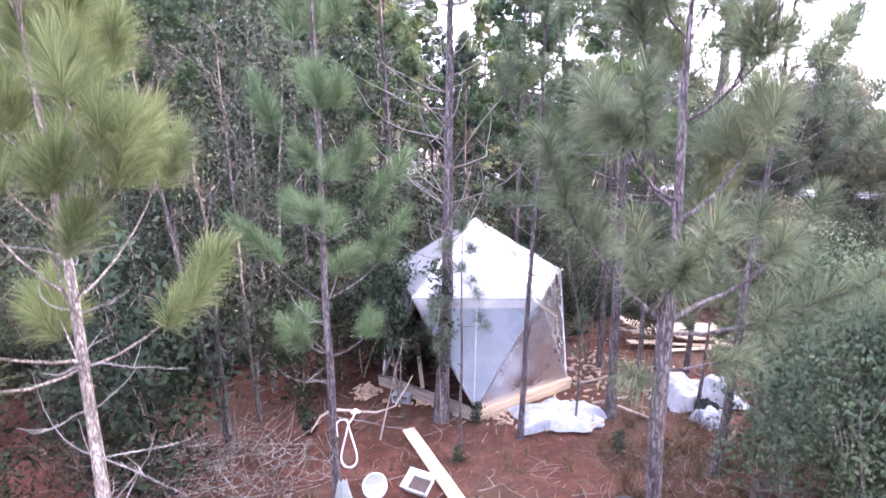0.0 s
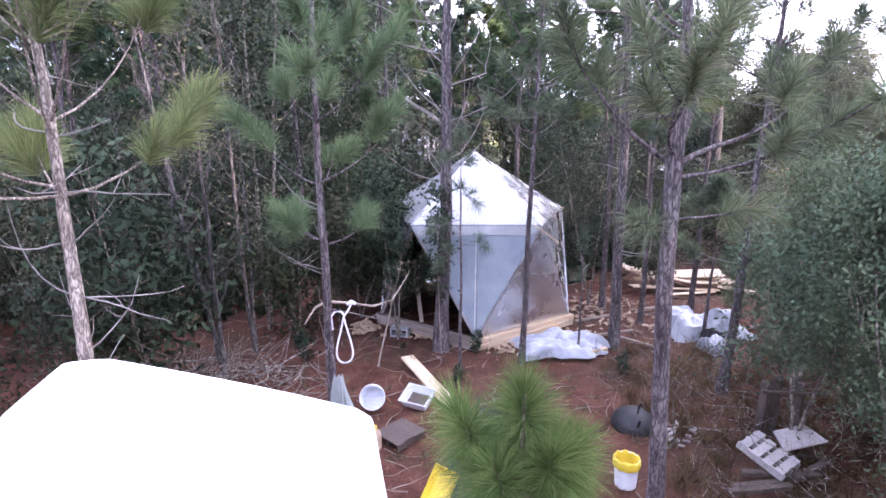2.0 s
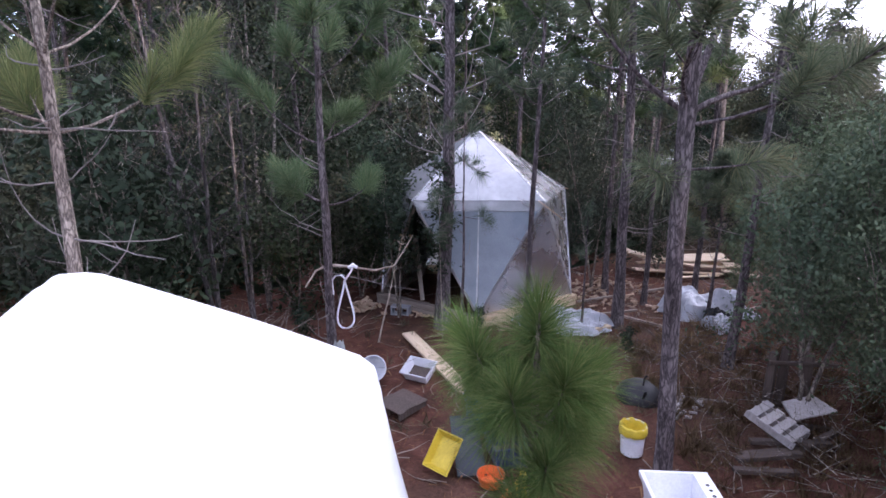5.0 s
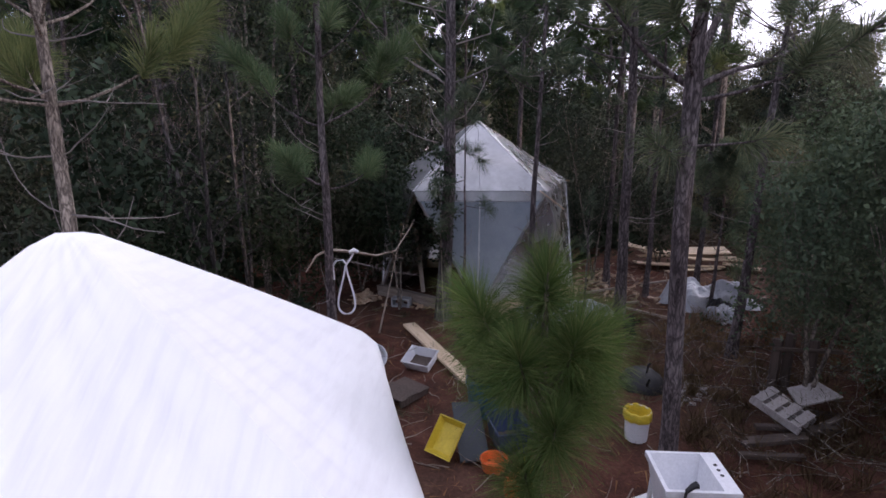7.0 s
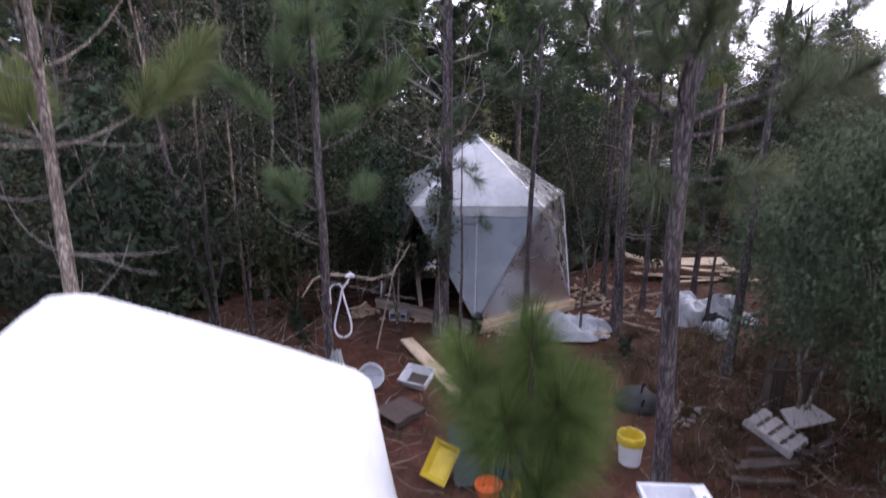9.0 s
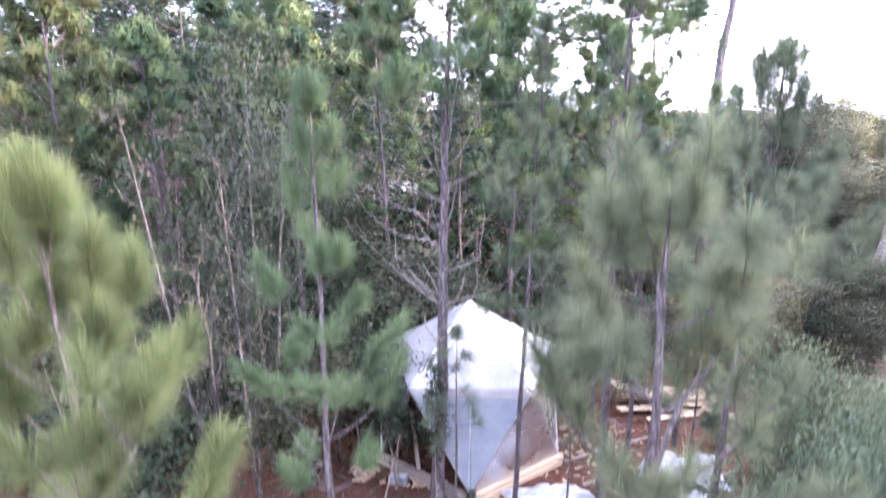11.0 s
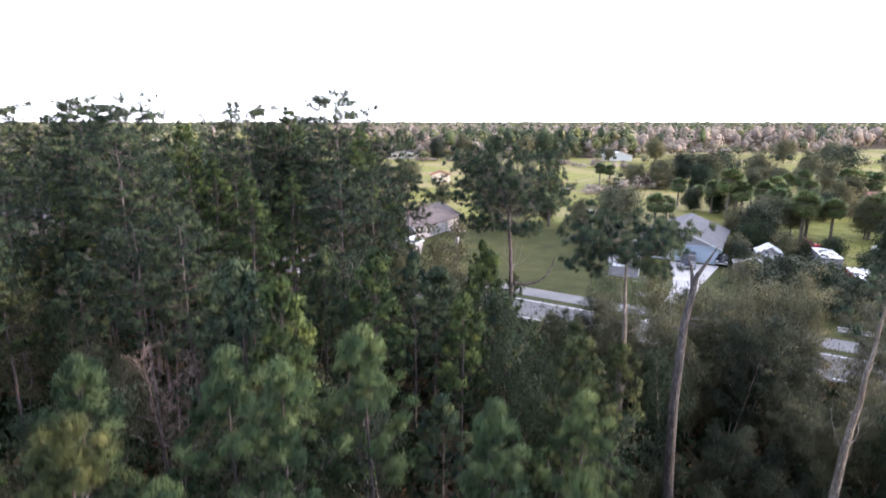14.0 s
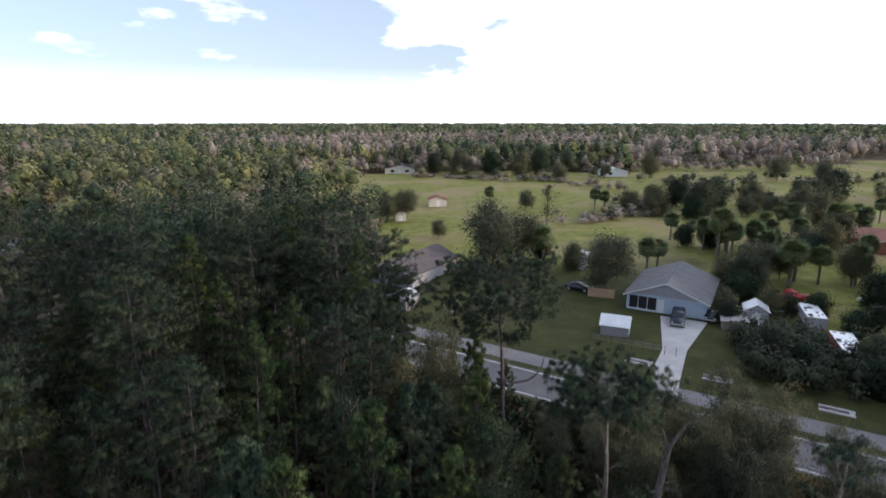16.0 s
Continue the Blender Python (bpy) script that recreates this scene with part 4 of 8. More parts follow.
# marked trees, one by one
# the warm needle variant puts the sun on this crown into its colour
mid(-9.4, 14.2, 11.8, 2, "sunlit pine with a dead forked limb in its crown")
mid(-4.2, 16.8, 12.3, 0)
mid(1.9, 27.0, 11.2, 1, "pine with a yellowing crown")
tall(-9.8, 31.7, 17.0, 0, "narrow bright green pine with tufted limbs")
# yellow variant again, so the needles' colour carries the sunlight
mid(-23.5, 31.0, 13.0, 2, "yellowish sunlit pine among darker trees")
plant("birch_like_tree", leafy_meshes(101, 12.0, 0.10, 1.9, 0.5, 16, 6, 26, 0.15, 0.4, leaf=LEAF_PALE, bark=BARK_WHITE), -3.55, 32.0, "slim tree with a white trunk and pale leaves", "tree")
plant("bare_tree", BARE[0], -12.2, 25.6, "bare pinkish-grey leafless tree", "tree", 0, 1.3)
taken += [(-12.2, 25.6), (-11.8, 23.4), (-11.0, 21.4), (-10.2, 19.4), (-12.6, 21.6)]
for x, y, h, k in ((-31.0, 42.0, 22.0, 1), (-27.5, 47.0, 21.5, 2), (-25, 44, 20.5, 3), (-20.5, 41.5, 21.0, 3), (-17.5, 44.0, 20.0, 0), (-14.6, 47.5, 21.0, 1), (-13.0, 50.0, 19.5, 2), (-11.5, 52.0, 21.2, 0), (-8.0, 50.5, 19, 3),
                   (-6.6, 46.0, 21.8, 1), (-4.6, 43.5, 19.5, 0), (-3.4, 47.5, 18.5, 3), (-3.6, 39.0, 16.5, 2), (-1.6, 50.5, 15.0, 1), (-5.5, 37.0, 16, 3), (-36, 48, 22, 0), (-41, 45, 22.5, 2)):
    tall(x, y, h - 0.2, k)
for x, y, h, k in ((-3.2, 44.2, 13.5, 1), (-2.0, 48.6, 12.5, 3), (-4.6, 46.2, 13.5, 0)):
    mid(x, y, h, k)
mid(10.9, 30.4, 6.0, 3, "short pine below a taller one")
for x, y, h, k in ((-6.6, 20.5, 9.5, 4), (-2.2, 24.5, 9.0, 3), (-8.2, 22.0, 8.5, 1), (-14.4, 21.5, 9.0, 3), (-3.8, 11.7, 9.3, 0), (-6.5, 11.5, 6.5, 1), (-8.5, 9.5, 6.0, 0), (5.6, 23.0, 7.2, 3), (4.4, 26.0, 7.6, 0), (6.9, 27.5, 7.6, 4), (1.6, 47.4, 10.8, 1), (-0.4, 44.6, 11.2, 2), (3.2, 45.6, 8.6, 2)):
    leafy(x, y, h, k)


def snag():
    rng = np.random.default_rng(7)
    b = Build()
    b.tube([(0.35, 0, -0.2), (0.1, 0, 3), (0, 0, 7), (0.12, 0, 10.8), (0.45, 0, 13.0), (1.25, 0, 14.3)], [0.27, 0.235, 0.205, 0.17, 0.11, 0.025], 9)
    b.tube([(0.35, 0, 12.4), (0.3, 0.1, 13.1), (0.1, 0.1, 13.8)], [0.10, 0.075, 0.03], 6)
    for z, az, L in ((11.0, 0.2, 1.0), (10.6, 3.4, 0.7), (9.2, 0.4, 0.8), (8.3, 2.8, 0.5), (6.5, 3.3, 0.6), (10.9, 5.8, 1.1), (5.0, 0.3, 0.4)):
        pts = limb_path(rng, np.array([0.05, 0, z]), az, 0.1, L, 0.3, 6, 0.25)
        b.tube(pts, np.linspace(0.065, 0.010, len(pts)), 5)
    return b.mesh("trunk", DEADWOOD, True), None


plant("dead_pine_snag", snag(), 11.6, 24.2, "dead leafless pine snag with a broken forked top", "dead tree")
plant("pine_tree", clump_pine(111, 13.9, 0.26, 3.5, (0.35, 0.2), crown=0.87, limbs=62, env=ROUND, per=11, clump=0.33, blades=72, width=0.03, shingle=0.13, rise=(-0.05, 0.2), curl=0.22, dead=0.40, dead_n=18, dead_len=2.2, sides=8, split=True,
      bark=BARK_GREY), 10.65, 28.7, "old pine with a flat open crown and long dead limbs", "pine tree")
big_pine = plant("pine_tree", clump_pine(112, 16.5, 0.26, 5.0, (-0.25, 0.0), crown=0.68, limbs=88, env=ROUND, per=17, clump=0.34, blades=48, width=0.04, shingle=0.2, rise=(-0.05, 0.2), curl=0.16, dead=0.48, dead_n=30, dead_len=2.4, sides=8, split=True, inner=0.55),
      7.0, 43.0, "big spreading pine with a rounded crown beside the road", "pine tree")
sweep = Build()
sweep.tube([(0.0, 0, 7.3), (0.8, -0.2, 7.2), (1.7, -0.4, 7.45), (2.4, -0.5, 8.0), (2.85, -0.5, 8.8), (3.0, -0.5, 9.5)], [0.11, 0.10, 0.085, 0.07, 0.05, 0.02], 8)
part("dead_limb", sweep.mesh("dead_limb", BARK, True), big_pine, "long bare limb sweeping upwards")
plant("pine_tree", clump_pine(113, 13.5, 0.23, 2.2, (1.7, 0.3), crown=0.74, limbs=16, env=FLAT, per=4, clump=0.38, blades=44, width=0.025, dead=0.35, dead_n=16, dead_len=2.2, sides=8, split=True, bark=BARK_GREY),
      17.8, 22.2, "leaning old pine with bare grey limbs", "pine tree")
taken += [(11.6, 24.2), (10.3, 28.7), (7.0, 43.0), (17.8, 22.2)]

SCRUB = [leafy_meshes(170 + k, 8.0, 0.08, 2.3, 0.22, 17, 5, 130, 0.095, 0.27, stems=3, leaf=(LEAF_OLIVE, LEAF_OLIVE, LEAF_OLIVE, LEAF_SHRUB)[k], bark=BARK_GREY, sub=5, tri=True, gap=0.08) for k in range(4)]
for n, (x, y, h) in enumerate(((17.4, 36.8, 8.5), (23.2, 38.6, 9.4), (25.4, 35.0, 9.2), (19.4, 42.0, 6.8), (15.2, 41.0, 5.6), (26.8, 31.0, 8.8), (22.6, 31.8, 8.0), (18.2, 30.6, 8.6), (14.4, 33.8, 8.3), (23.2, 26.0, 6.6), (27.8, 26.4, 8.4),
                               (15.0, 25.6, 4.6), (20.6, 25.8, 5.8), (13.4, 37.6, 6.0), (10.4, 40.0, 5.6), (10.8, 44.6, 4.2),
                               (21.0, 34.6, 9.0), (16.2, 31.8, 6.4), (20.2, 28.6, 5.6), (13.0, 42.6, 5.0))):
    taken.append((x, y))
    plant("scrub_tree", SCRUB[n % 4], x, y, "twiggy olive scrub tree near the road", "tree", n * 1.7, h / 8.1, "roadside scrub")

# the close wall of shrubs behind and beside the camp
for n in range(190):
    x, y = place_rng.uniform(-16, 12), place_rng.uniform(7.5, 19)
    behind = y > 14.4 - 0.06 * x
    left = x < -4.6 and y > 8.2
    if not (behind or left) or (x > 7 and y < 20) or not free(x, y, 1.05):
        continue
    k = int(place_rng.integers(4))
    plant("shrub", SHRUBS[k], x, y, "wax myrtle shrub with small glossy leaves", "shrub", place_rng.random() * 6.28, place_rng.uniform(0.7, 1.45), "thicket shrubs")
for x, y, sc, k in ((6.2, 7.0, 0.7, 0), (6.6, 7.9, 0.5, 1), (6.1, 9.0, 0.5, 3), (7.1, 9.4, 0.4, 0), (7.8, 11.0, 0.4, 1), (8.4, 11.6, 0.45, 0), (9.3, 10.0, 0.5, 2), (6.6, 5.2, 1.15, 0), (6.9, 12.6, 0.4, 3), (8.9, 13.6, 0.4, 0), (10.5, 12.2, 0.45, 3), (7.8, 6.4, 1.0, 2), (8.3, 8.8, 0.45, 1), (-6.4, 6.8, 0.8, 0), (-5.6, 7.9, 0.75, 1), (-7.6, 5.6, 1.0, 3),
                    (-1.7, 13.2, 1.15, 0), (-2.4, 12.3, 0.9, 1), (-3.1, 11.4, 1.0, 0)):
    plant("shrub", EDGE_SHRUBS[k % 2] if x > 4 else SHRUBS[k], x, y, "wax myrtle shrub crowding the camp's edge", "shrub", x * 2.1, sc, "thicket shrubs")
    taken.append((x, y))

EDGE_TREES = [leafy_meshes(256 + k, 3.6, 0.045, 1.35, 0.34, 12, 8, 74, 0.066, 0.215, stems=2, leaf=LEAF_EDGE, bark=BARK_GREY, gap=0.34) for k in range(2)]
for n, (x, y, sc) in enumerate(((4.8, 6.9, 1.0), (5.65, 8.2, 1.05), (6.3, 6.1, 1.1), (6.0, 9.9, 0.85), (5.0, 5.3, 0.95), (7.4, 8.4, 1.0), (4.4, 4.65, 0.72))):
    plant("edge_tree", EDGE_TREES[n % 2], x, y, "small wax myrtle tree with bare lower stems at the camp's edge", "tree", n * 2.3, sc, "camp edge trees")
    taken.append((x, y))

slope_rng = np.random.default_rng(77)
for n in range(150):
    x, y = slope_rng.uniform(7.5, 20), slope_rng.uniform(15.2, 27)
    if x > 0.86 * y or not free(x, y, 1.1):
        continue
    plant("shrub", SLOPE_SHRUBS[n % 3], x, y, "low scrubby shrub on the cleared slope", "shrub", n * 1.3, slope_rng.uniform(0.55, 1.0), "slope shrubs")

# woodland between the camp and the road, and round behind the camera
for n, (x, y, h) in enumerate(((2.2, 16.5, 11.0), (5.5, 17.8, 10.5), (-1.6, 19.2, 12.5), (6.1, 21.2, 11.2), (-5.8, 23.5, 13.0), (-6.5, 18.2, 12.0), (-11.5, 17.5, 12.0),
                               (9.0, 24.5, 9.5), (-2.6, 28.5, 13.0), (3.8, 30.5, 10.0), (-7.0, 14.6, 10.0), (8.4, 30.0, 8.5))):
    mid(x, y, h, (n * 3 + 1) % 4)
count = {"tall": 0, "mid": 0, "leafy": 0}
for n in range(1500):
    x, y = place_rng.uniform(-62, 34), place_rng.uniform(13, 66)
    if road_s(x, y) > 48.6 or x > 26 + 0.3 * (30 - y):
        continue
    if x > 7 and y < 21 or x > 0.48 * y and x < 0.75 * y and y < 27:
        continue
    far = math.hypot(x, y)
    if y > 46 and -1 < x < 14 and place_rng.random() < 0.5:
        continue
    if abs(math.atan2(x, y)) > 0.80 or not free(x, y, 1.9 if far < 32 else 2.5):
        continue
    u = place_rng.random()
    right = x > 9
    if -0.09 < x / y < 0.13 and y < 40 and u > 0.45:
        continue
    cap = 99.0 if x < -4 - 0.06 * (y - 20) else 26.0 * (1.35 if right and x < 0.6 * y else 1.0) * (1 - road_s(x, y) / 51.5) + 2.6 + (2.5 if place_rng.random() < 0.25 else 0.0)
    if x / y > 0.24:
        cap = min(cap, 11.5)
    if 0.14 < x / y < 0.30 and y > 32 and place_rng.random() < 0.7:
        # the strip before the road is mostly low enough to leave it in sight
        cap = max(1.8, min(cap, 16.0 * (1 - y / 56)))
    if right and u < 0.75:
        leafy(x, y, min(cap, place_rng.uniform(4.5, 8.0)), int(place_rng.choice([2, 3, 1])), "olive-leaved scrubby tree beside the road")
        count["leafy"] += 1
    elif u < 0.36 and count["tall"] < 64 and y > 24 and cap > 20:
        tall(x, y, place_rng.uniform(14, 19.0) + max(0, -x) * 0.03, int(place_rng.integers(4)))
        count["tall"] += 1
    elif u < 0.66 and count["mid"] < 50:
        mid(x, y, min(cap, place_rng.uniform(8, 12.5) if y < 24 else place_rng.uniform(9, 14)), int(place_rng.integers(4)))
        count["mid"] += 1
    elif count["leafy"] < 110:
        leafy(x, y, min(cap, place_rng.uniform(5.5, 9.5) if y > 24 else place_rng.uniform(4.5, 6.8)), int(place_rng.integers(5)))
        count["leafy"] += 1
# unseen pines added behind and to the right, to screen the camp from sun
for n, (x, y) in enumerate(((-16, -6), (-11, -13), (12, -10), (17, -2), (19, 5), (22, 11), (24, -4), (28, 6), (-20, 2), (16, 8.5), (29, 14))):
    tall(x, y, 14 + n % 4, n % 4)
# more unseen pines on the sun's side, added so the canopy stays shaded
for n, (x, y) in enumerate(((12.8, 9.4), (14.2, 12.0), (10.8, 7.6), (9.4, 5.4), (12.2, 5.6), (15.5, 7.0))):
    mid(x, y, 11 + n % 3, n % 4)


def low_cover(name, n, seed, mat, label, size, spread, inside):
    """Ferns, palmetto and briars on the forest floor: clumps of blades fanning up from the ground."""
    rng = np.random.default_rng(seed)
    x, y = rng.uniform(-60, 34, n), rng.uniform(12, 62, n)
    keep = inside(x, y)
    x, y = x[keep], y[keep]
    k = 12
    N = len(x) * k
    h = np.repeat(size * rng.uniform(0.5, 1.5, len(x)), k)
    base = np.repeat(np.stack([x, y, np.zeros(len(x))], -1), k, 0) + rng.normal(size=(N, 3)) * np.array([spread, spread, 0])
    d = unit(rng.normal(size=(N, 3)) * np.array([0.8, 0.8, 0.3]) + np.array([0, 0, 0.8])) * (h * rng.uniform(0.5, 1.2, N))[:, None]
    d[:, 2] = np.abs(d[:, 2])
    s = unit(np.cross(d, rng.normal(size=(N, 3)))) * (h * 0.16)[:, None]
    m_ = base + d * 0.55
    b = Build()
    b.add(np.stack([base, m_ + s, base + d - np.array([0, 0, 0.12]) * h[:, None], m_ - s], 1).reshape(-1, 3), None, np.arange(N)[:, None] * 4 + np.arange(4)[None])
    up = np.repeat(unit(d * np.array([0.5, 0.5, 1.0])), 4, 0)
    return tagged(new(name, clothe(b.mesh(name, mat), up, np.repeat(rng.random(len(x)), k * 4))), label, "undergrowth", kind="stuff")


def in_woods(x, y):
    return (road_s(x, y) < 49.5) & ((y > 15.2) | (x < -4.8)) & ~((x > 6) & (y < 25)) & (np.abs(np.arctan2(x, y)) < 0.85)


low_cover("undergrowth", 5200, 71, LEAF, "dark ferny undergrowth covering the forest floor", 1.0, 0.35, in_woods)
low_cover("undergrowth", 1600, 72, LEAF_BROWN, "browning briars on the forest floor", 0.9, 0.3, in_woods)
low_cover("dead_bracken", 900, 73, NEEDLE_DEAD, "rusty dead bracken on the forest floor", 0.7, 0.25, in_woods)


# ---------------------------------------------------------------- the camp
def mat_foil():
    m = material("foil_faced_board")
    k = Nodes(m)
    v = k.coords("Object")
    slow, fine = k.noise(v, 1.6, 4), k.noise(v, 22, 5)
    col = k.ramp(slow, [(0.3, (0.58, 0.575, 0.58)), (0.7, (0.74, 0.735, 0.74))])
    rough = k.n("ShaderNodeMapRange")
    rough.inputs["To Min"].default_value, rough.inputs["To Max"].default_value = 0.12, 0.42
    k.link(slow, rough.inputs["Value"])
    k.principled(col, rough.outputs["Result"], 0.9, k.bump(k.mix(0.3, k.noise(v, 3.2, 3), fine), 0.5, 0.035), 0.5)
    return m


FOIL = mat_foil()
FILM = mat_simple("blue_grey_board_facing", [(0.3, (0.207, 0.247, 0.287)), (0.7, (0.310, 0.351, 0.391))], 1.5, 0.38, 0.25, 0.15)
WHITE_BOARD = mat_simple("white_board_facing", [(0.3, (0.345, 0.352, 0.366)), (0.55, (0.427, 0.435, 0.448)), (0.7, (0.511, 0.517, 0.531))], 1.3, 0.24, 0.45, 0.35, 0.03, 9)
TAPE = mat_simple("silver_tape", [(0.3, (0.42, 0.43, 0.45)), (0.7, (0.60, 0.61, 0.63))], 9, 0.35, 0.7)
LUMBER = mat_simple("fresh_sawn_lumber", [(0.25, (0.46, 0.33, 0.21)), (0.5, (0.60, 0.46, 0.32)), (0.75, (0.70, 0.57, 0.42))], 1.5, 0.75, 0, 0.2, 0.003, 14, (14, 14, 1.2), vary=0.35)
OLD_WOOD = mat_simple("weathered_board", [(0.25, (0.20, 0.155, 0.125)), (0.6, (0.33, 0.275, 0.24)), (0.8, (0.42, 0.37, 0.33))], 2.0, 0.85, 0, 0.3, 0.004, 18, (10, 10, 1.2), vary=0.4)


def mat_cloth():
    """Taut white polyester: smooth, a slightly uneven white, with faint wrinkles whose shading is put into the colour.
    """
    m = material("white_canopy_cloth")
    k = Nodes(m)
    v = k.coords()
    slow, wrinkle = k.noise(v, 1.1, 3), k.noise(k.coords("Object", (14, 1.5, 1.5)), 1.3, 3)
    col = k.ramp(slow, [(0.3, (0.84, 0.84, 0.84)), (0.7, (0.89, 0.89, 0.885))])
    # streaks along the wrinkles darken the white, as painted fold shading
    col = k.mix(0.8, col, k.ramp(wrinkle, [(0.36, (0.93, 0.93, 0.93)), (0.5, (0.98, 0.98, 0.98)), (0.62, (1.0, 1.0, 1.0))]), "MULTIPLY")
    k.principled(col, 0.85, 0, k.bump(wrinkle, 0.3, 0.03), 0.12)
    return m


FABRIC = mat_cloth()
PLASTIC = mat_simple("white_plastic", [(0.3, (0.66, 0.67, 0.70)), (0.7, (0.80, 0.80, 0.82))], 3, 0.42, 0, 0.08, 0.002)


def canopy():
    """A three-metre pop-up canopy: a cloth pyramid that sags between its hips, with a valance and four legs."""
    ob = thing("pop_up_canopy", "white pop-up canopy with a peaked cloth roof on thin metal legs", "canopy")
    corner = [np.array(p) for p in ((-0.60, 4.27, 2.03), (-3.5, 3.4, 2.03), (-2.62, 0.48, 2.03), (0.08, 1.40, 2.03))]
    top = np.array([-1.9, 2.68, 3.25])
    centre = sum(corner) / 4
    N = 26
    for k in range(4):
        a, c = corner[k], corner[(k + 1) % 4]
        out = unit(((a + c) / 2 - centre) * np.array([1, 1, 0]))
        b = Build()
        v = []
        for i in range(N + 1):
            f = i / N
            for j in range(N + 1):
                s = j / N
                bow = math.sin(math.pi * s)
                p = top * (1 - f) + (a * (1 - s) + c * s) * f
                # the hips bow up over the frame, the cloth sags a little between them, and the eave pulls in
                p = p + np.array([0, 0, 0.022 * math.sin(math.pi * f) * (1 - 0.6 * bow)])
                p = p - out * 0.035 * bow * f - np.array([0, 0, 0.03 * bow * f])
                p = p + np.array([0, 0, 0.008 * f * (1 - f) * 4 * bow * math.sin(s * 40 + 2.5 * math.sin(f * 4 + k)) + 0.014 * f * math.exp(-((min(s, 1 - s) - 0.16) / 0.09) ** 2) * math.sin(min(s, 1 - s) * 110 + 3 * f)])
                # blunt crown and soft corners
                p[2] = min(p[2], 3.19 - 0.10 * f)
                tip = max(0.0, 1 - min(s, 1 - s) / 0.06) * max(0.0, (f - 0.93) / 0.07)
                p[2] -= 0.05 * tip
                v.append(p)
        n = N + 1
        q = [(i * n + j, (i + 1) * n + j, (i + 1) * n + j + 1, i * n + j + 1) for i in range(N) for j in range(N)]
        base = np.array(v[-n:])
        low = base + np.array([0, 0, -0.26]) + unit((base - centre) * np.array([1, 1, 0])) * 0.03
        mid_row = base + np.array([0, 0, -0.06]) + unit((base - centre) * np.array([1, 1, 0])) * 0.025
        allv = np.concatenate([np.array(v), mid_row, low])
        o = (N) * n
        q += [(o + j, (N + 1) * n + j, (N + 1) * n + j + 1, o + j + 1) for j in range(N)]
        q += [((N + 1) * n + j, (N + 2) * n + j, (N + 2) * n + j + 1, (N + 1) * n + j + 1) for j in range(N)]
        b.add(allv, None, q)
        part("roof_panel", b.mesh("roof_panel", FABRIC, True), ob)
        hem = Build()
        hem.tube(low[::2], [0.008] * len(low[::2]), 6)
        part("hem", hem.mesh("hem", FABRIC, True), ob)
        lg = Build()
        p = a + (centre - a) * 0.05
        lg.tube([(p[0], p[1], 0), (p[0], p[1], 1.98)], [0.016, 0.016], 8)
        lg.box((0.09, 0.09, 0.012), Matrix.Translation((p[0], p[1], 0.006)))
        part("leg", lg.mesh("leg", PLASTIC), ob, "thin metal leg")
    return ob


canopy()


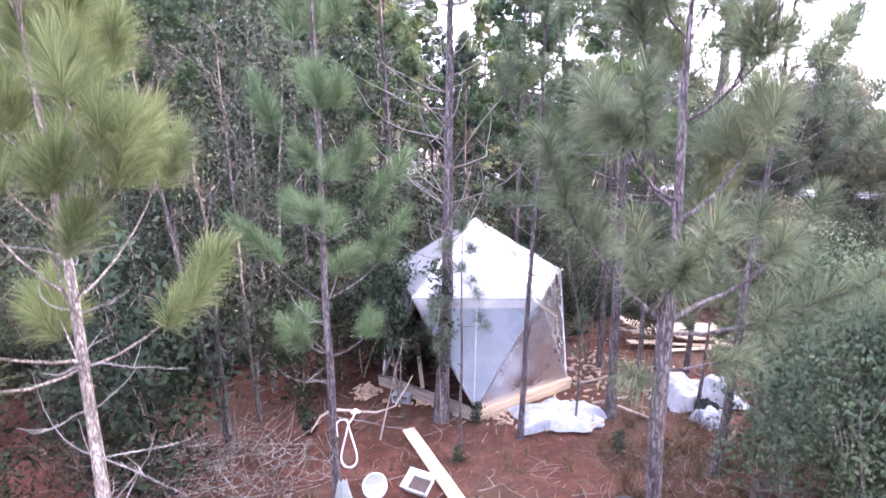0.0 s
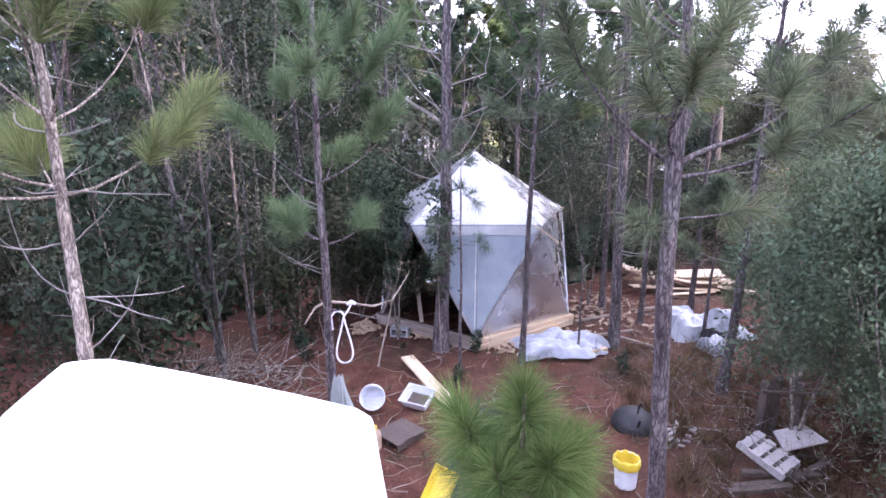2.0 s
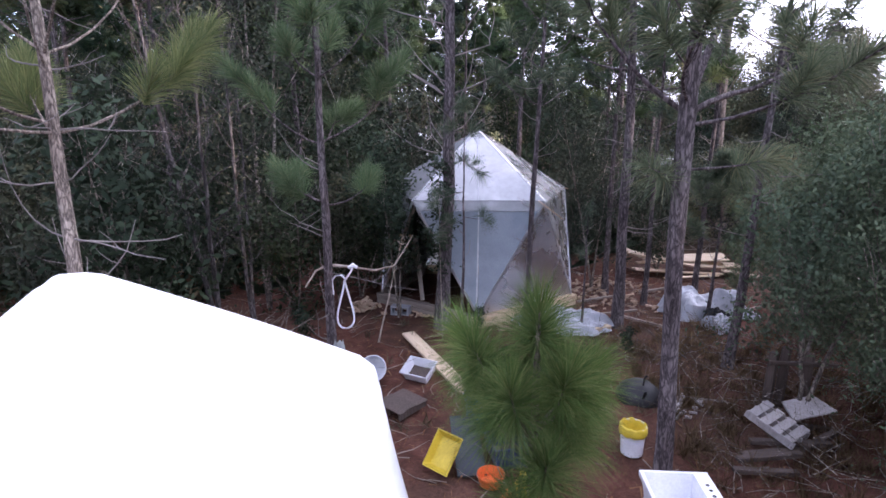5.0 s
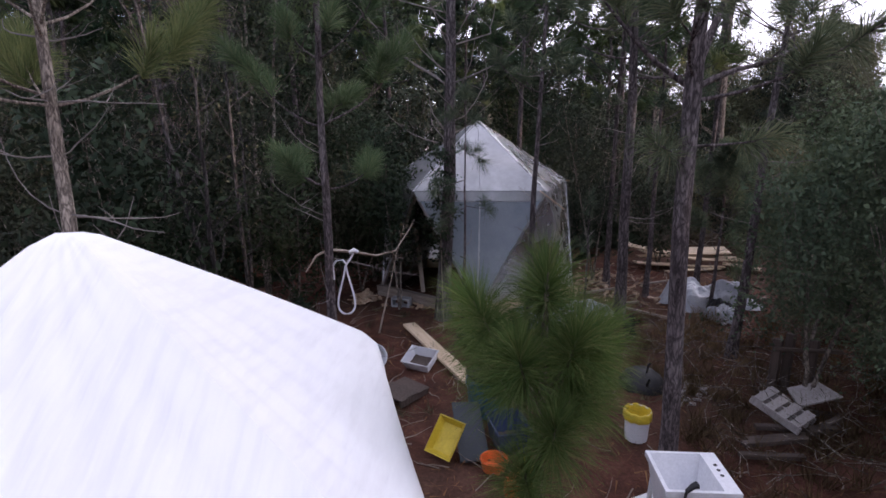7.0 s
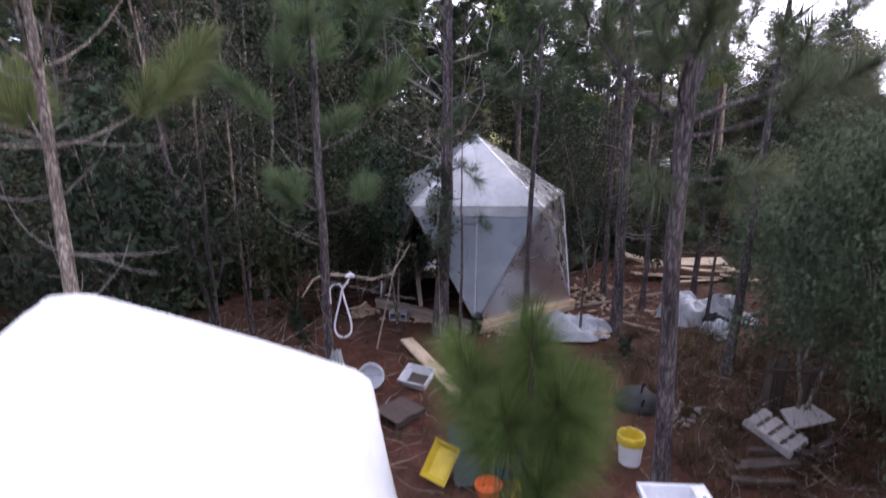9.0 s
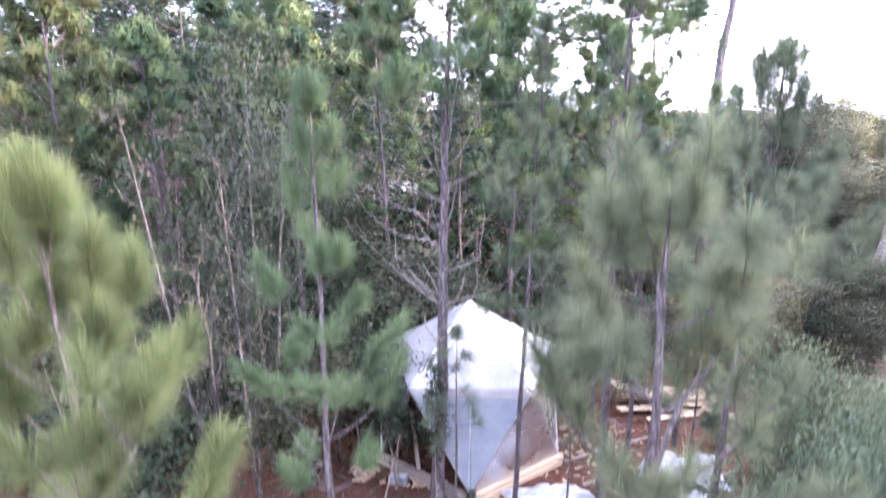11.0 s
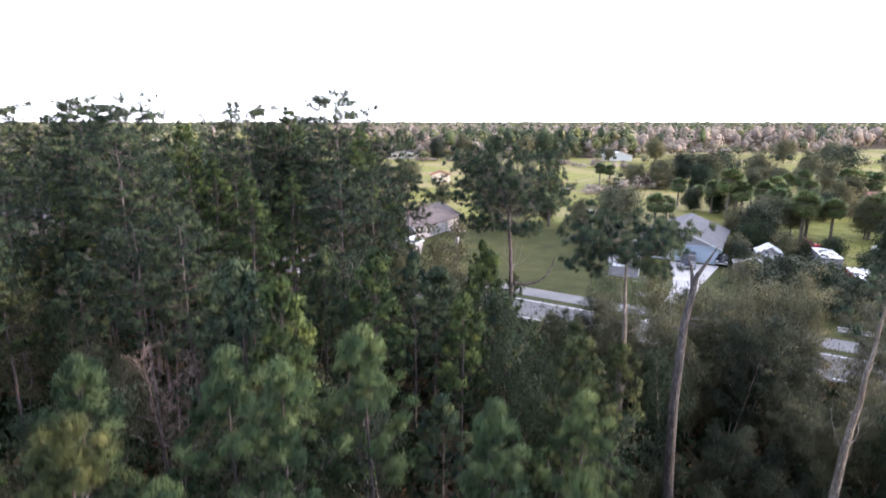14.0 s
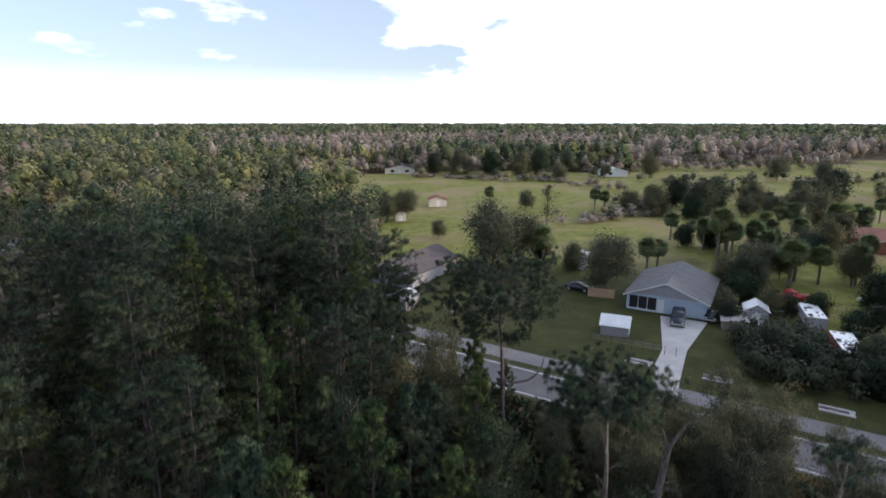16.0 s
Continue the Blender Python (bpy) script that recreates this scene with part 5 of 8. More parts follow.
def shelter():
    """A shelter shaped as most of an icosahedron, clad in foil-faced boards on a timber base ring."""
    cx, cy = 0.75, 12.65
    e = 2.58
    r, hz, zr, z0 = 0.8507 * e, 0.5257 * e, 0.8507 * e, 0.24
    ob = thing("icosahedral_shelter", "angular shelter of shiny foil-faced boards on a raw timber base", "shelter", Matrix.Translation((cx, cy, 0)))
    apex = np.array([0, 0, z0 + zr + hz])
    up = [np.array([r * math.cos(math.radians(16 + 72 * k)), r * math.sin(math.radians(16 + 72 * k)), z0 + zr]) for k in range(5)]
    lo = [np.array([r * math.cos(math.radians(52 + 72 * k)), r * math.sin(math.radians(52 + 72 * k)), z0]) for k in range(5)]

    def panel(a, b_, c, mat, label="", inset=0.0, t=0.03, name="panel"):
        a, b_, c = (np.asarray(p, float) for p in (a, b_, c))
        m = (a + b_ + c) / 3
        n = unit(np.cross(b_ - a, c - a))
        if n @ (m - np.array([0, 0, 1.6])) < 0:
            n = -n
        tri = [m + (p - m) * (1 - inset) for p in (a, b_, c)]
        o, i = [p + n * t * 0.5 for p in tri], [p - n * t * 0.5 for p in tri]
        bb = Build()
        bb.add(o + i, [(0, 1, 2), (5, 4, 3)], [(0, 3, 4, 1), (1, 4, 5, 2), (2, 5, 3, 0)])
        return part(name, bb.mesh(name, mat), ob, label)

    def halves(a, b_, c, mat, label="", inset=0.012):
        """A face of two boards that meet in a seam from the middle of a-b down to c."""
        m = (np.asarray(a) + b_) / 2
        panel(a, m, c, mat, label, inset * 0.6)
        panel(m, b_, c, mat, label, inset * 0.6)

    def strip_on(p, q, w, mat, name, lift=0.022):
        p, q = np.asarray(p, float), np.asarray(q, float)
        d = unit(q - p)
        n = unit((p + q) / 2 - np.array([0, 0, 1.5]))
        s = unit(np.cross(d, n)) * w / 2
        o = n * lift
        bb = Build()
        bb.add([p - s + o, p + s + o, q + s + o, q - s + o, p - s + o * 0.2, p + s + o * 0.2, q + s + o * 0.2, q - s + o * 0.2], None, [(0, 1, 2, 3), (4, 7, 6, 5), (0, 4, 5, 1), (2, 6, 7, 3), (1, 5, 6, 2), (0, 3, 7, 4)])
        part(name, bb.mesh(name, mat), ob)

    for k in range(5):
        halves(up[k], up[(k + 1) % 5], apex, FOIL if k in (0, 4) else WHITE_BOARD)
        strip_on(apex, up[k], 0.05, FOIL, "ridge_tape", 0.02)
    for k in range(5):
        # lower ring vertex k sits between upper ring vertices k and k + 1
        if k == 3:
            a, b_, c = up[3], up[4], lo[3]
            g = 0.085
            a2, b2 = a + (c - a) * g, b_ + (c - b_) * g
            bb = Build()
            n = unit(np.cross(b_ - a, c - a))
            if n[1] > 0:
                n = -n
            bb.add([a + n * 0.03, b_ + n * 0.03, b2 + n * 0.035, a2 + n * 0.035, a - n * 0.01, b_ - n * 0.01, b2 - n * 0.01, a2 - n * 0.01], None, [(0, 1, 2, 3), (4, 7, 6, 5), (0, 4, 5, 1), (2, 6, 7, 3), (0, 3, 7, 4), (1, 5, 6, 2)])
            part("flashing", bb.mesh("flashing", WHITE_BOARD), ob, "white folded flashing strip")
            halves(a2, b2, c, FILM, "blue-grey board")
            strip_on((a2 + b2) / 2, c + (a2 - c) * 0.03, 0.026, TAPE, "seam_tape", 0.026)
        else:
            halves(up[k], up[(k + 1) % 5], lo[k], FOIL)
        if k != 2:
            # upright face between lower vertices k and k + 1, under upper vertex k + 1; the one at k == 2 is the doorway
            halves(lo[k], lo[(k + 1) % 5], up[(k + 1) % 5], FOIL, "" if k != 3 else "dull silver foil board")
        strip_on(up[k], lo[k], 0.05, TAPE, "edge_tape")
        strip_on(up[(k + 1) % 5], lo[k], 0.05, TAPE, "edge_tape")
    for k in range(5):
        a, c = lo[k], lo[(k + 1) % 5]
        d, L = unit(c - a), np.linalg.norm(c - a)
        ang = math.atan2(d[1], d[0])
        for lay in range(2):
            bb = Build()
            m = (a + c) / 2
            off = unit(np.array([m[0], m[1], 0])) * (0.05 - 0.03 * lay)
            bb.box((0.14, 0.105, L + 0.10 + 0.12 * lay), Matrix.Identity(4))
            mw = Matrix.Translation((m[0] + off[0], m[1] + off[1], 0.055 + 0.108 * lay)) @ Matrix.Rotation(ang, 4, "Z") @ Matrix.Rotation(math.pi / 2, 4, "Y") @ Matrix.Rotation(math.pi / 2, 4, "Z")
            part("base_beam", bb.mesh("base_beam", LUMBER if k in (3, 4, 0) else OLD_WOOD), ob, "raw yellow timber beam" if k in (3, 4, 0) else "brown weathered timber beam", mw)

    def stick(p, q, w, mat, name):
        bb = Build()
        p, q = Vector(p), Vector(q)
        bb.box((w, w * 0.5, (q - p).length))
        part(name, bb.mesh(name, mat), ob, "", Matrix.Translation((p + q) / 2) @ (q - p).to_track_quat("Z", "Y").to_matrix().to_4x4())

    mdl = (lo[2] + lo[3]) / 2
    stick(mdl + np.array([-0.1, 0, 0.05]), mdl + np.array([-0.25, 0.25, 1.35]), 0.08, OLD_WOOD, "door_stud")
    stick(up[4] + np.array([-0.15, -0.1, 0.03]), up[4] + np.array([0.32, -0.12, -0.32]), 0.05, LUMBER, "brace_end")
    stick(up[0] + np.array([-0.3, -0.15, 0.02]), up[0] + np.array([0.1, 0.02, -0.02]), 0.06, LUMBER, "brace_end")
    stick(lo[2] + np.array([0, 0, 0.0]), up[3] * np.array([0.96, 0.96, 0.98]), 0.07, OLD_WOOD, "strut")
    return ob


shelter()


# ---------------------------------------------------------------- loose things round the camp
CONC_BLOCK = mat_simple("grey_concrete_block", [(0.3, (0.30, 0.31, 0.33)), (0.7, (0.42, 0.43, 0.45))], 5, 0.95, bump=0.5, fine=60)
SHEET = mat_simple("white_plastic_sheeting", [(0.3, (0.29, 0.305, 0.34)), (0.7, (0.46, 0.475, 0.51))], 3, 0.3, 0, 0.7, 0.05, 9)
MILKY = mat_simple("milky_plastic_bag", [(0.3, (0.260, 0.298, 0.285)), (0.7, (0.384, 0.415, 0.409))], 4, 0.3, 0, 0.4, 0.02, 14)
BLACK = mat_simple("sooty_black_metal", [(0.3, (0.012, 0.012, 0.014)), (0.7, (0.035, 0.034, 0.036))], 5, 0.55, 0.3)
YELLOW = mat_simple("yellow_plastic", [(0.3, (0.52, 0.37, 0.025)), (0.7, (0.66, 0.50, 0.05))], 5, 0.45)
TEAL = mat_simple("teal_plastic", [(0.3, (0.017, 0.084, 0.173)), (0.7, (0.026, 0.114, 0.228))], 4, 0.45)
ORANGE = mat_simple("orange_plastic", [(0.3, (0.66, 0.13, 0.03)), (0.7, (0.78, 0.19, 0.05))], 5, 0.4)
NAVY = mat_simple("dark_blue_plastic", [(0.3, (0.02, 0.035, 0.09)), (0.7, (0.035, 0.055, 0.13))], 4, 0.45)
SLATE = mat_simple("slate_blue_board", [(0.3, (0.023, 0.029, 0.035)), (0.7, (0.037, 0.044, 0.050))], 3, 0.7)
ROPE = mat_simple("white_rope", [(0.3, (0.62, 0.61, 0.66)), (0.7, (0.78, 0.77, 0.80))], 30, 0.8, 0, 0.6, 0.004, 90)
DARK_WOOD = mat_simple("dark_damp_timber", [(0.3, (0.055, 0.040, 0.034)), (0.7, (0.115, 0.085, 0.072))], 3, 0.85, 0, 0.3, 0.004, 18, (10, 10, 1.2), vary=0.3)
GREY_BOARD = mat_simple("silvered_pallet_board", [(0.3, (0.30, 0.27, 0.26)), (0.7, (0.45, 0.41, 0.40))], 3, 0.85, 0, 0.3, 0.004, 18, (10, 10, 1.2), vary=0.3)
CHIP = mat_simple("split_wood_scrap", [(0.3, (0.353, 0.232, 0.152)), (0.7, (0.521, 0.392, 0.289))], 8, 0.8, vary=0.4)


def bevelled(size, bevel=0.006):
    bm = bmesh.new()
    bmesh.ops.create_cube(bm, size=1.0, matrix=Matrix.Diagonal((*size, 1)))
    bmesh.ops.bevel(bm, geom=bm.edges[:], offset=bevel, segments=1, affect="EDGES")
    return bm


def from_bm(name, bm, mat, smooth=False):
    me = bpy.data.meshes.new(name)
    bm.to_mesh(me)
    bm.free()
    me.materials.append(mat)
    if smooth:
        me.polygons.foreach_set("use_smooth", [True] * len(me.polygons))
    return me


def lathe(profile, sides=28):
    """A body of revolution from (radius, z) pairs."""
    b = Build()
    n = len(profile)
    ang = np.linspace(0, 2 * math.pi, sides, endpoint=False)
    v = [(r * math.cos(a), r * math.sin(a), z) for a in ang for r, z in profile]
    q = [(i * n + k, ((i + 1) % sides) * n + k, ((i + 1) % sides) * n + k + 1, i * n + k + 1) for i in range(sides) for k in range(n - 1)]
    b.add(v, None, q)
    return b


def board(name, p, q, w, t, mat, label, category="board", group="", roll=0.0):
    """A board from p to q."""
    p, q = Vector(p), Vector(q)
    ob = new(name, from_bm(name, bevelled((w, t, (q - p).length), min(w, t) * 0.08), mat))
    ob.matrix_world = Matrix.Translation((p + q) / 2) @ (q - p).to_track_quat("Z", "Y").to_matrix().to_4x4() @ Matrix.Rotation(roll, 4, "Z")
    return tagged(ob, label, category, group)


board("plank", (-0.68, 9.98, 0.05), (0.36, 7.58, 0.04), 0.24, 0.045, LUMBER, "long pale sawn plank lying on the pine straw", "plank")


def bucket(name, r, h, m, label, mat, liner=None):
    ob = thing(name, label, "bucket", m)
    prof = [(0.0, 0.0), (r * 0.86, 0.0), (r * 0.87, 0.01), (r, h * 0.86), (r * 1.05, h * 0.87), (r * 1.05, h * 0.93), (r, h * 0.94), (r * 1.03, h), (r * 0.98, h), (r * 0.84, 0.015), (0.0, 0.015)]
    part("body", lathe(prof).mesh("body", mat, False), ob)
    bail = Build()
    bail.tube([(r * 1.06 * math.cos(a), 0.02, h * 0.88 - r * 0.9 * math.sin(a)) for a in np.linspace(0, math.pi, 12)], [0.004] * 12, 5)
    part("handle", bail.mesh("handle", TAPE), ob, "thin wire handle")
    if liner:
        lp = [(r * 0.9, h * 0.45), (r * 0.95, h * 0.97), (r * 1.02, h * 1.03), (r * 1.10, h * 0.98), (r * 1.12, h * 0.80), (r * 1.09, h * 0.72)]
        lb = lathe(lp, 36)
        vv = lb.v[0]
        vv[:, 2] += (0.012 * np.sin(vv[:, 0] * 60) * np.cos(vv[:, 1] * 47)).astype(np.float32)
        part("liner", lb.mesh("liner", liner, True), ob, "yellow bag lining the rim")
        fill = lathe([(0.0, h * 0.62), (r * 0.5, h * 0.64), (r * 0.9, h * 0.6)], 20)
        part("contents", fill.mesh("contents", liner, True), ob)
    return ob


bucket("plastic_bucket", 0.19, 0.34, Matrix.Translation((-1.08, 8.12, 0.17)) @ Matrix.Rotation(radians(62), 4, "X"), "white plastic bucket lying on its side, mouth open", PLASTIC)
bucket("lined_bucket", 0.150, 0.37, Matrix.Translation((2.27, 6.12, 0.0)), "white bucket with a yellow bag liner folded over its rim", PLASTIC, YELLOW)


def open_tub(name, size, m, label, mat, fill=None, wall=0.012, category="tub"):
    """A rectangular tub with sloping sides and a rolled rim."""
    ob = thing(name, label, category, m)
    w, d, h = size
    def ring(k, z):
        return [(sx * w / 2 * k, sy * d / 2 * k, z) for sx, sy in ((-1, -1), (1, -1), (1, 1), (-1, 1))]
    rows = [ring(0.82, 0), ring(1.0, h), ring(1.06, h), ring(1.06, h - 0.02), ring(1.02, h - 0.02)]
    inner = [ring(0.97, h + 0.001), ring(0.79, wall)]
    b = Build()
    v = [p for r in rows for p in r]
    q = [(4 * i + k, 4 * i + (k + 1) % 4, 4 * i + 4 + (k + 1) % 4, 4 * i + 4 + k) for i in range(2) for k in range(4)]
    b.add(v, None, q + [(3, 2, 1, 0)] + [(4 * 2 + k, 4 * 2 + (k + 1) % 4, 4 * 3 + (k + 1) % 4, 4 * 3 + k) for k in range(4)])
    v2 = [p for r in inner for p in r]
    b.add(v2, None, [(k, 4 + k, 4 + (k + 1) % 4, (k + 1) % 4) for k in range(4)] + [(4, 5, 6, 7)])
    part("body", b.mesh("body", mat), ob)
    if fill:
        rng = np.random.default_rng(4)
        fb = Build()
        n = 9
        gx, gy = np.meshgrid(np.linspace(-0.4, 0.4, n) * w, np.linspace(-0.4, 0.4, n) * d)
        fb.add(np.stack([gx, gy, wall + 0.05 * h + 0.1 * h * rng.random((n, n))], -1).reshape(-1, 3), None, [(i * n + j, i * n + j + 1, (i + 1) * n + j + 1, (i + 1) * n + j) for i in range(n - 1) for j in range(n - 1)])
        part("contents", fb.mesh("contents", fill, True), ob, "wet brown leaves inside")
    return ob


open_tub("plastic_tub", (0.46, 0.36, 0.18), Matrix.Translation((-0.38, 8.2, 0.04)) @ Matrix.Rotation(radians(-28), 4, "Z") @ Matrix.Rotation(radians(22), 4, "X"), "white plastic dish tub tilted open with leaves inside", PLASTIC, DARK_WOOD)


def utility_sink():
    """A free-standing white laundry tub on four splayed legs."""
    ob = thing("utility_sink", "white plastic laundry sink on legs, empty, with tap holes", "sink", Matrix.Translation((2.03, 4.22, 0)) @ Matrix.Rotation(radians(-4), 4, "Z"))
    w, d, h, z = 0.60, 0.58, 0.36, 0.84
    b = Build()
    def rect(x0, x1, y0, y1, zz):
        return [(x0, y0, zz), (x1, y0, zz), (x1, y1, zz), (x0, y1, zz)]
    o = [rect(-w / 2 + 0.06, w / 2 - 0.06, -d / 2 + 0.06, d / 2 - 0.1, z - h), rect(-w / 2 + 0.02, w / 2 - 0.02, -d / 2 + 0.02, d / 2 - 0.02, z - 0.05), rect(-w / 2, w / 2, -d / 2, d / 2, z - 0.05), rect(-w / 2, w / 2, -d / 2, d / 2, z),
         rect(-w / 2 + 0.03, w / 2 - 0.13, -d / 2 + 0.03, d / 2 - 0.03, z), rect(-w / 2 + 0.08, w / 2 - 0.17, -d / 2 + 0.08, d / 2 - 0.12, z - h + 0.02)]
    v = [p for r in o for p in r]
    q = [(4 * i + k, 4 * i + (k + 1) % 4, 4 * i + 4 + (k + 1) % 4, 4 * i + 4 + k) for i in range(5) for k in range(4)]
    b.add(v, None, q + [(3, 2, 1, 0), (20, 21, 22, 23)])
    basin = part("basin", b.mesh("basin", PLASTIC), ob)
    # flat black discs stand in for the shade inside the tap holes
    for k in range(3):
        hb = lathe([(0.0, 0.002), (0.016, 0.002), (0.018, 0.0)], 14)
        part("tap_hole", hb.mesh("tap_hole", BLACK), basin, "black disc drawn as a shaded tap hole", Matrix.Translation((w / 2 - 0.065, 0.10 - 0.075 * k, z + 0.001)))
    for sx in (-1, 1):
        for sy in (-1, 1):
            lb = Build()
            lb.tube([(sx * 0.27, sy * 0.25, 0), (sx * 0.24, sy * 0.22, z - h + 0.12)], [0.018, 0.024], 8)
            part("leg", lb.mesh("leg", PLASTIC), ob)
    return ob


utility_sink()


def spray_hose():
    ob = thing("spray_nozzle", "black hose spray nozzle hung over the sink's rim", "nozzle", Matrix.Translation((1.86, 3.92, 0.84)))
    b = Build()
    b.tube([(0, 0, 0.02), (0.05, 0.01, 0.06), (0.09, 0.02, 0.065)], [0.018, 0.024, 0.03], 10)
    part("head", b.mesh("head", BLACK, True), ob)
    h = Build()
    h.tube([(0, 0, 0.02), (-0.03, -0.03, -0.08), (-0.06, -0.05, -0.3), (-0.1, -0.1, -0.55), (-0.2, -0.2, -0.82)], [0.012] * 5, 8)
    part("hose", h.mesh("hose", BLACK, True), ob)


spray_hose()
board("white_board", (1.62, 4.75, 0.02), (2.15, 4.98, 0.03), 0.22, 0.02, PLASTIC, "chipped white board lying behind the sink")


def crumpled(name, x0, y0, w, d, h, seed, mat, label, category, turn=0.0):
    """A sheet thrown over things: it humps, folds and meets the ground along an uneven hem."""
    rng = np.random.default_rng(seed)
    n, m = 44, 30
    u, v = np.meshgrid(np.linspace(-1, 1, n), np.linspace(-1, 1, m))
    hump = np.zeros_like(u)
    for _ in range(5):
        cx, cy, s = rng.uniform(-0.6, 0.6), rng.uniform(-0.5, 0.5), rng.uniform(0.25, 0.5)
        hump = np.maximum(hump, rng.uniform(0.5, 1.0) * np.exp(-(((u - cx) ** 2 + (v - cy) ** 2) / (2 * s * s)) ** 1.4))
    edge = np.clip((1 - np.maximum(np.abs(u), np.abs(v))) * 5, 0, 1)
    folds = sum(np.abs(np.sin(u * rng.uniform(3, 9) + v * rng.uniform(-9, 9) + rng.uniform(0, 6))) * rng.uniform(0.02, 0.05) for _ in range(6))
    z = (hump * h + folds * (0.5 + h)) * edge + 0.012
    wob = 1 + 0.13 * np.sin(np.arctan2(v, u) * 5 + seed) + 0.07 * np.sin(np.arctan2(v, u) * 11 + seed)
    P = np.stack([u * w / 2 * wob, v * d / 2 * wob, z], -1)
    b = Build()
    b.add(P.reshape(-1, 3), None, [(i * n + j, i * n + j + 1, (i + 1) * n + j + 1, (i + 1) * n + j) for i in range(m - 1) for j in range(n - 1)])
    ob = new(name, b.mesh(name, mat, False))
    ob.matrix_world = Matrix.Translation((x0, y0, 0.0)) @ Matrix.Rotation(turn, 4, "Z")
    return tagged(ob, label, category)


crumpled("plastic_sheet", 2.38, 10.42, 1.75, 0.95, 0.30, 2, SHEET, "crumpled white plastic sheeting over building scraps", "tarpaulin", 0.12)
crumpled("plastic_sheet", 5.58, 11.35, 1.75, 1.05, 0.40, 6, SHEET, "heaped white tarpaulin between two slim pines", "tarpaulin", 0.1)
crumpled("rubbish_bag", 5.42, 10.30, 0.62, 0.5, 0.16, 9, SHEET, "torn white bag on the ground beside the tarpaulin", "bag", 0.4)
crumpled("black_bag", 5.5, 10.72, 0.5, 0.35, 0.18, 10, BLACK, "black plastic bag beside the tarpaulin", "bag", 0.1)
board("timber_offcut", (2.85, 10.12, 0.05), (3.22, 10.3, 0.05), 0.14, 0.09, LUMBER, "sawn timber end poking from under the sheeting", "timber")


def concrete_block(x, y, turn):
    ob = thing("concrete_block", "grey hollow concrete block on the straw", "block", Matrix.Translation((x, y, 0.0)) @ Matrix.Rotation(turn, 4, "Z"))
    b = Build()
    # cores run front to back: two side webs, a middle web, top and bottom shells
    for cx in (-0.178, 0.0, 0.178):
        b.box((0.034, 0.19, 0.126), Matrix.Translation((cx, 0, 0.095)))
    b.box((0.39, 0.19, 0.032), Matrix.Translation((0, 0, 0.016)))
    b.box((0.39, 0.19, 0.032), Matrix.Translation((0, 0, 0.174)))
    part("body", b.mesh("body", CONC_BLOCK), ob)


concrete_block(-0.9, 11.2, -0.25)
concrete_block(2.02, 10.36, 0.15)


def hanging_rope():
    ob = thing("rope_loop", "white rope loop hung from a bare limb", "rope")
    b = Build()
    pts = []
    for a in np.linspace(0, 1, 30):
        t = a * 2 * math.pi
        pts.append((-1.27 + 0.135 * math.sin(t) * (0.35 + 0.65 * math.sin(t / 2) ** 1.4), 6.80 + 0.02 * math.cos(t), 1.98 - 0.62 * math.sin(t / 2) ** 1.1))
    pts = [(-1.16, 6.82, 2.16), (-1.2, 6.81, 2.08), (-1.25, 6.8, 2.01)] + pts + [(-1.25, 6.8, 2.0), (-1.3, 6.8, 2.06), (-1.38, 6.8, 2.05), (-1.43, 6.82, 1.98), (-1.42, 6.82, 1.8)]
    b.tube(pts, [0.013] * len(pts), 7)
    part("loop", b.mesh("loop", ROPE, True), ob)
    k = Build()
    k.tube([(-1.22, 6.81, 2.15), (-1.16, 6.82, 2.18), (-1.11, 6.83, 2.15)], [0.02, 0.032, 0.02], 8)
    part("knot", k.mesh("knot", ROPE, True), ob)


hanging_rope()


def rope_limb():
    b = Build()
    b.tube([(-1.75, 6.72, 1.92), (-1.62, 6.78, 2.12), (-1.48, 6.85, 2.18), (-1.2, 6.86, 2.15), (-0.9, 6.95, 2.08), (-0.66, 7.05, 2.12), (-0.5, 7.15, 2.36), (-0.42, 7.2, 2.5)], [0.008, 0.014, 0.022, 0.018, 0.015, 0.012, 0.008, 0.004], 7)
    return tagged(new("dead_limb", b.mesh("dead_limb", TWIG, True)), "bare crooked limb holding the rope", "branch")


rope_limb()


def strip_bag():
    """Milky sheeting tied to a trunk and hanging down it in folds."""
    rng = np.random.default_rng(5)
    n, m = 22, 26
    v = []
    for i in range(m):
        f = i / (m - 1)
        half = 0.05 + 0.12 * min(1, f * 2.2)
        for j in range(n):
            s = j / (n - 1) * 2 - 1
            v.append((-1.36 + half * s + 0.03 * f + 0.012 * math.sin(f * 9 + s * 3), 6.74 - 0.05 * (1 - s * s) + 0.025 * math.sin(s * 13 + f * 3) * min(1, f * 3), 1.22 - 1.16 * f + 0.02 * math.sin(s * 7)))
    b = Build()
    b.add(v, None, [(i * n + j, i * n + j + 1, (i + 1) * n + j + 1, (i + 1) * n + j) for i in range(m - 1) for j in range(n - 1)])
    ob = new("hanging_plastic_bag", b.mesh("hanging_plastic_bag", MILKY, True))
    return tagged(ob, "milky plastic sheet tied to a pine trunk, hanging in folds", "plastic bag")


strip_bag()


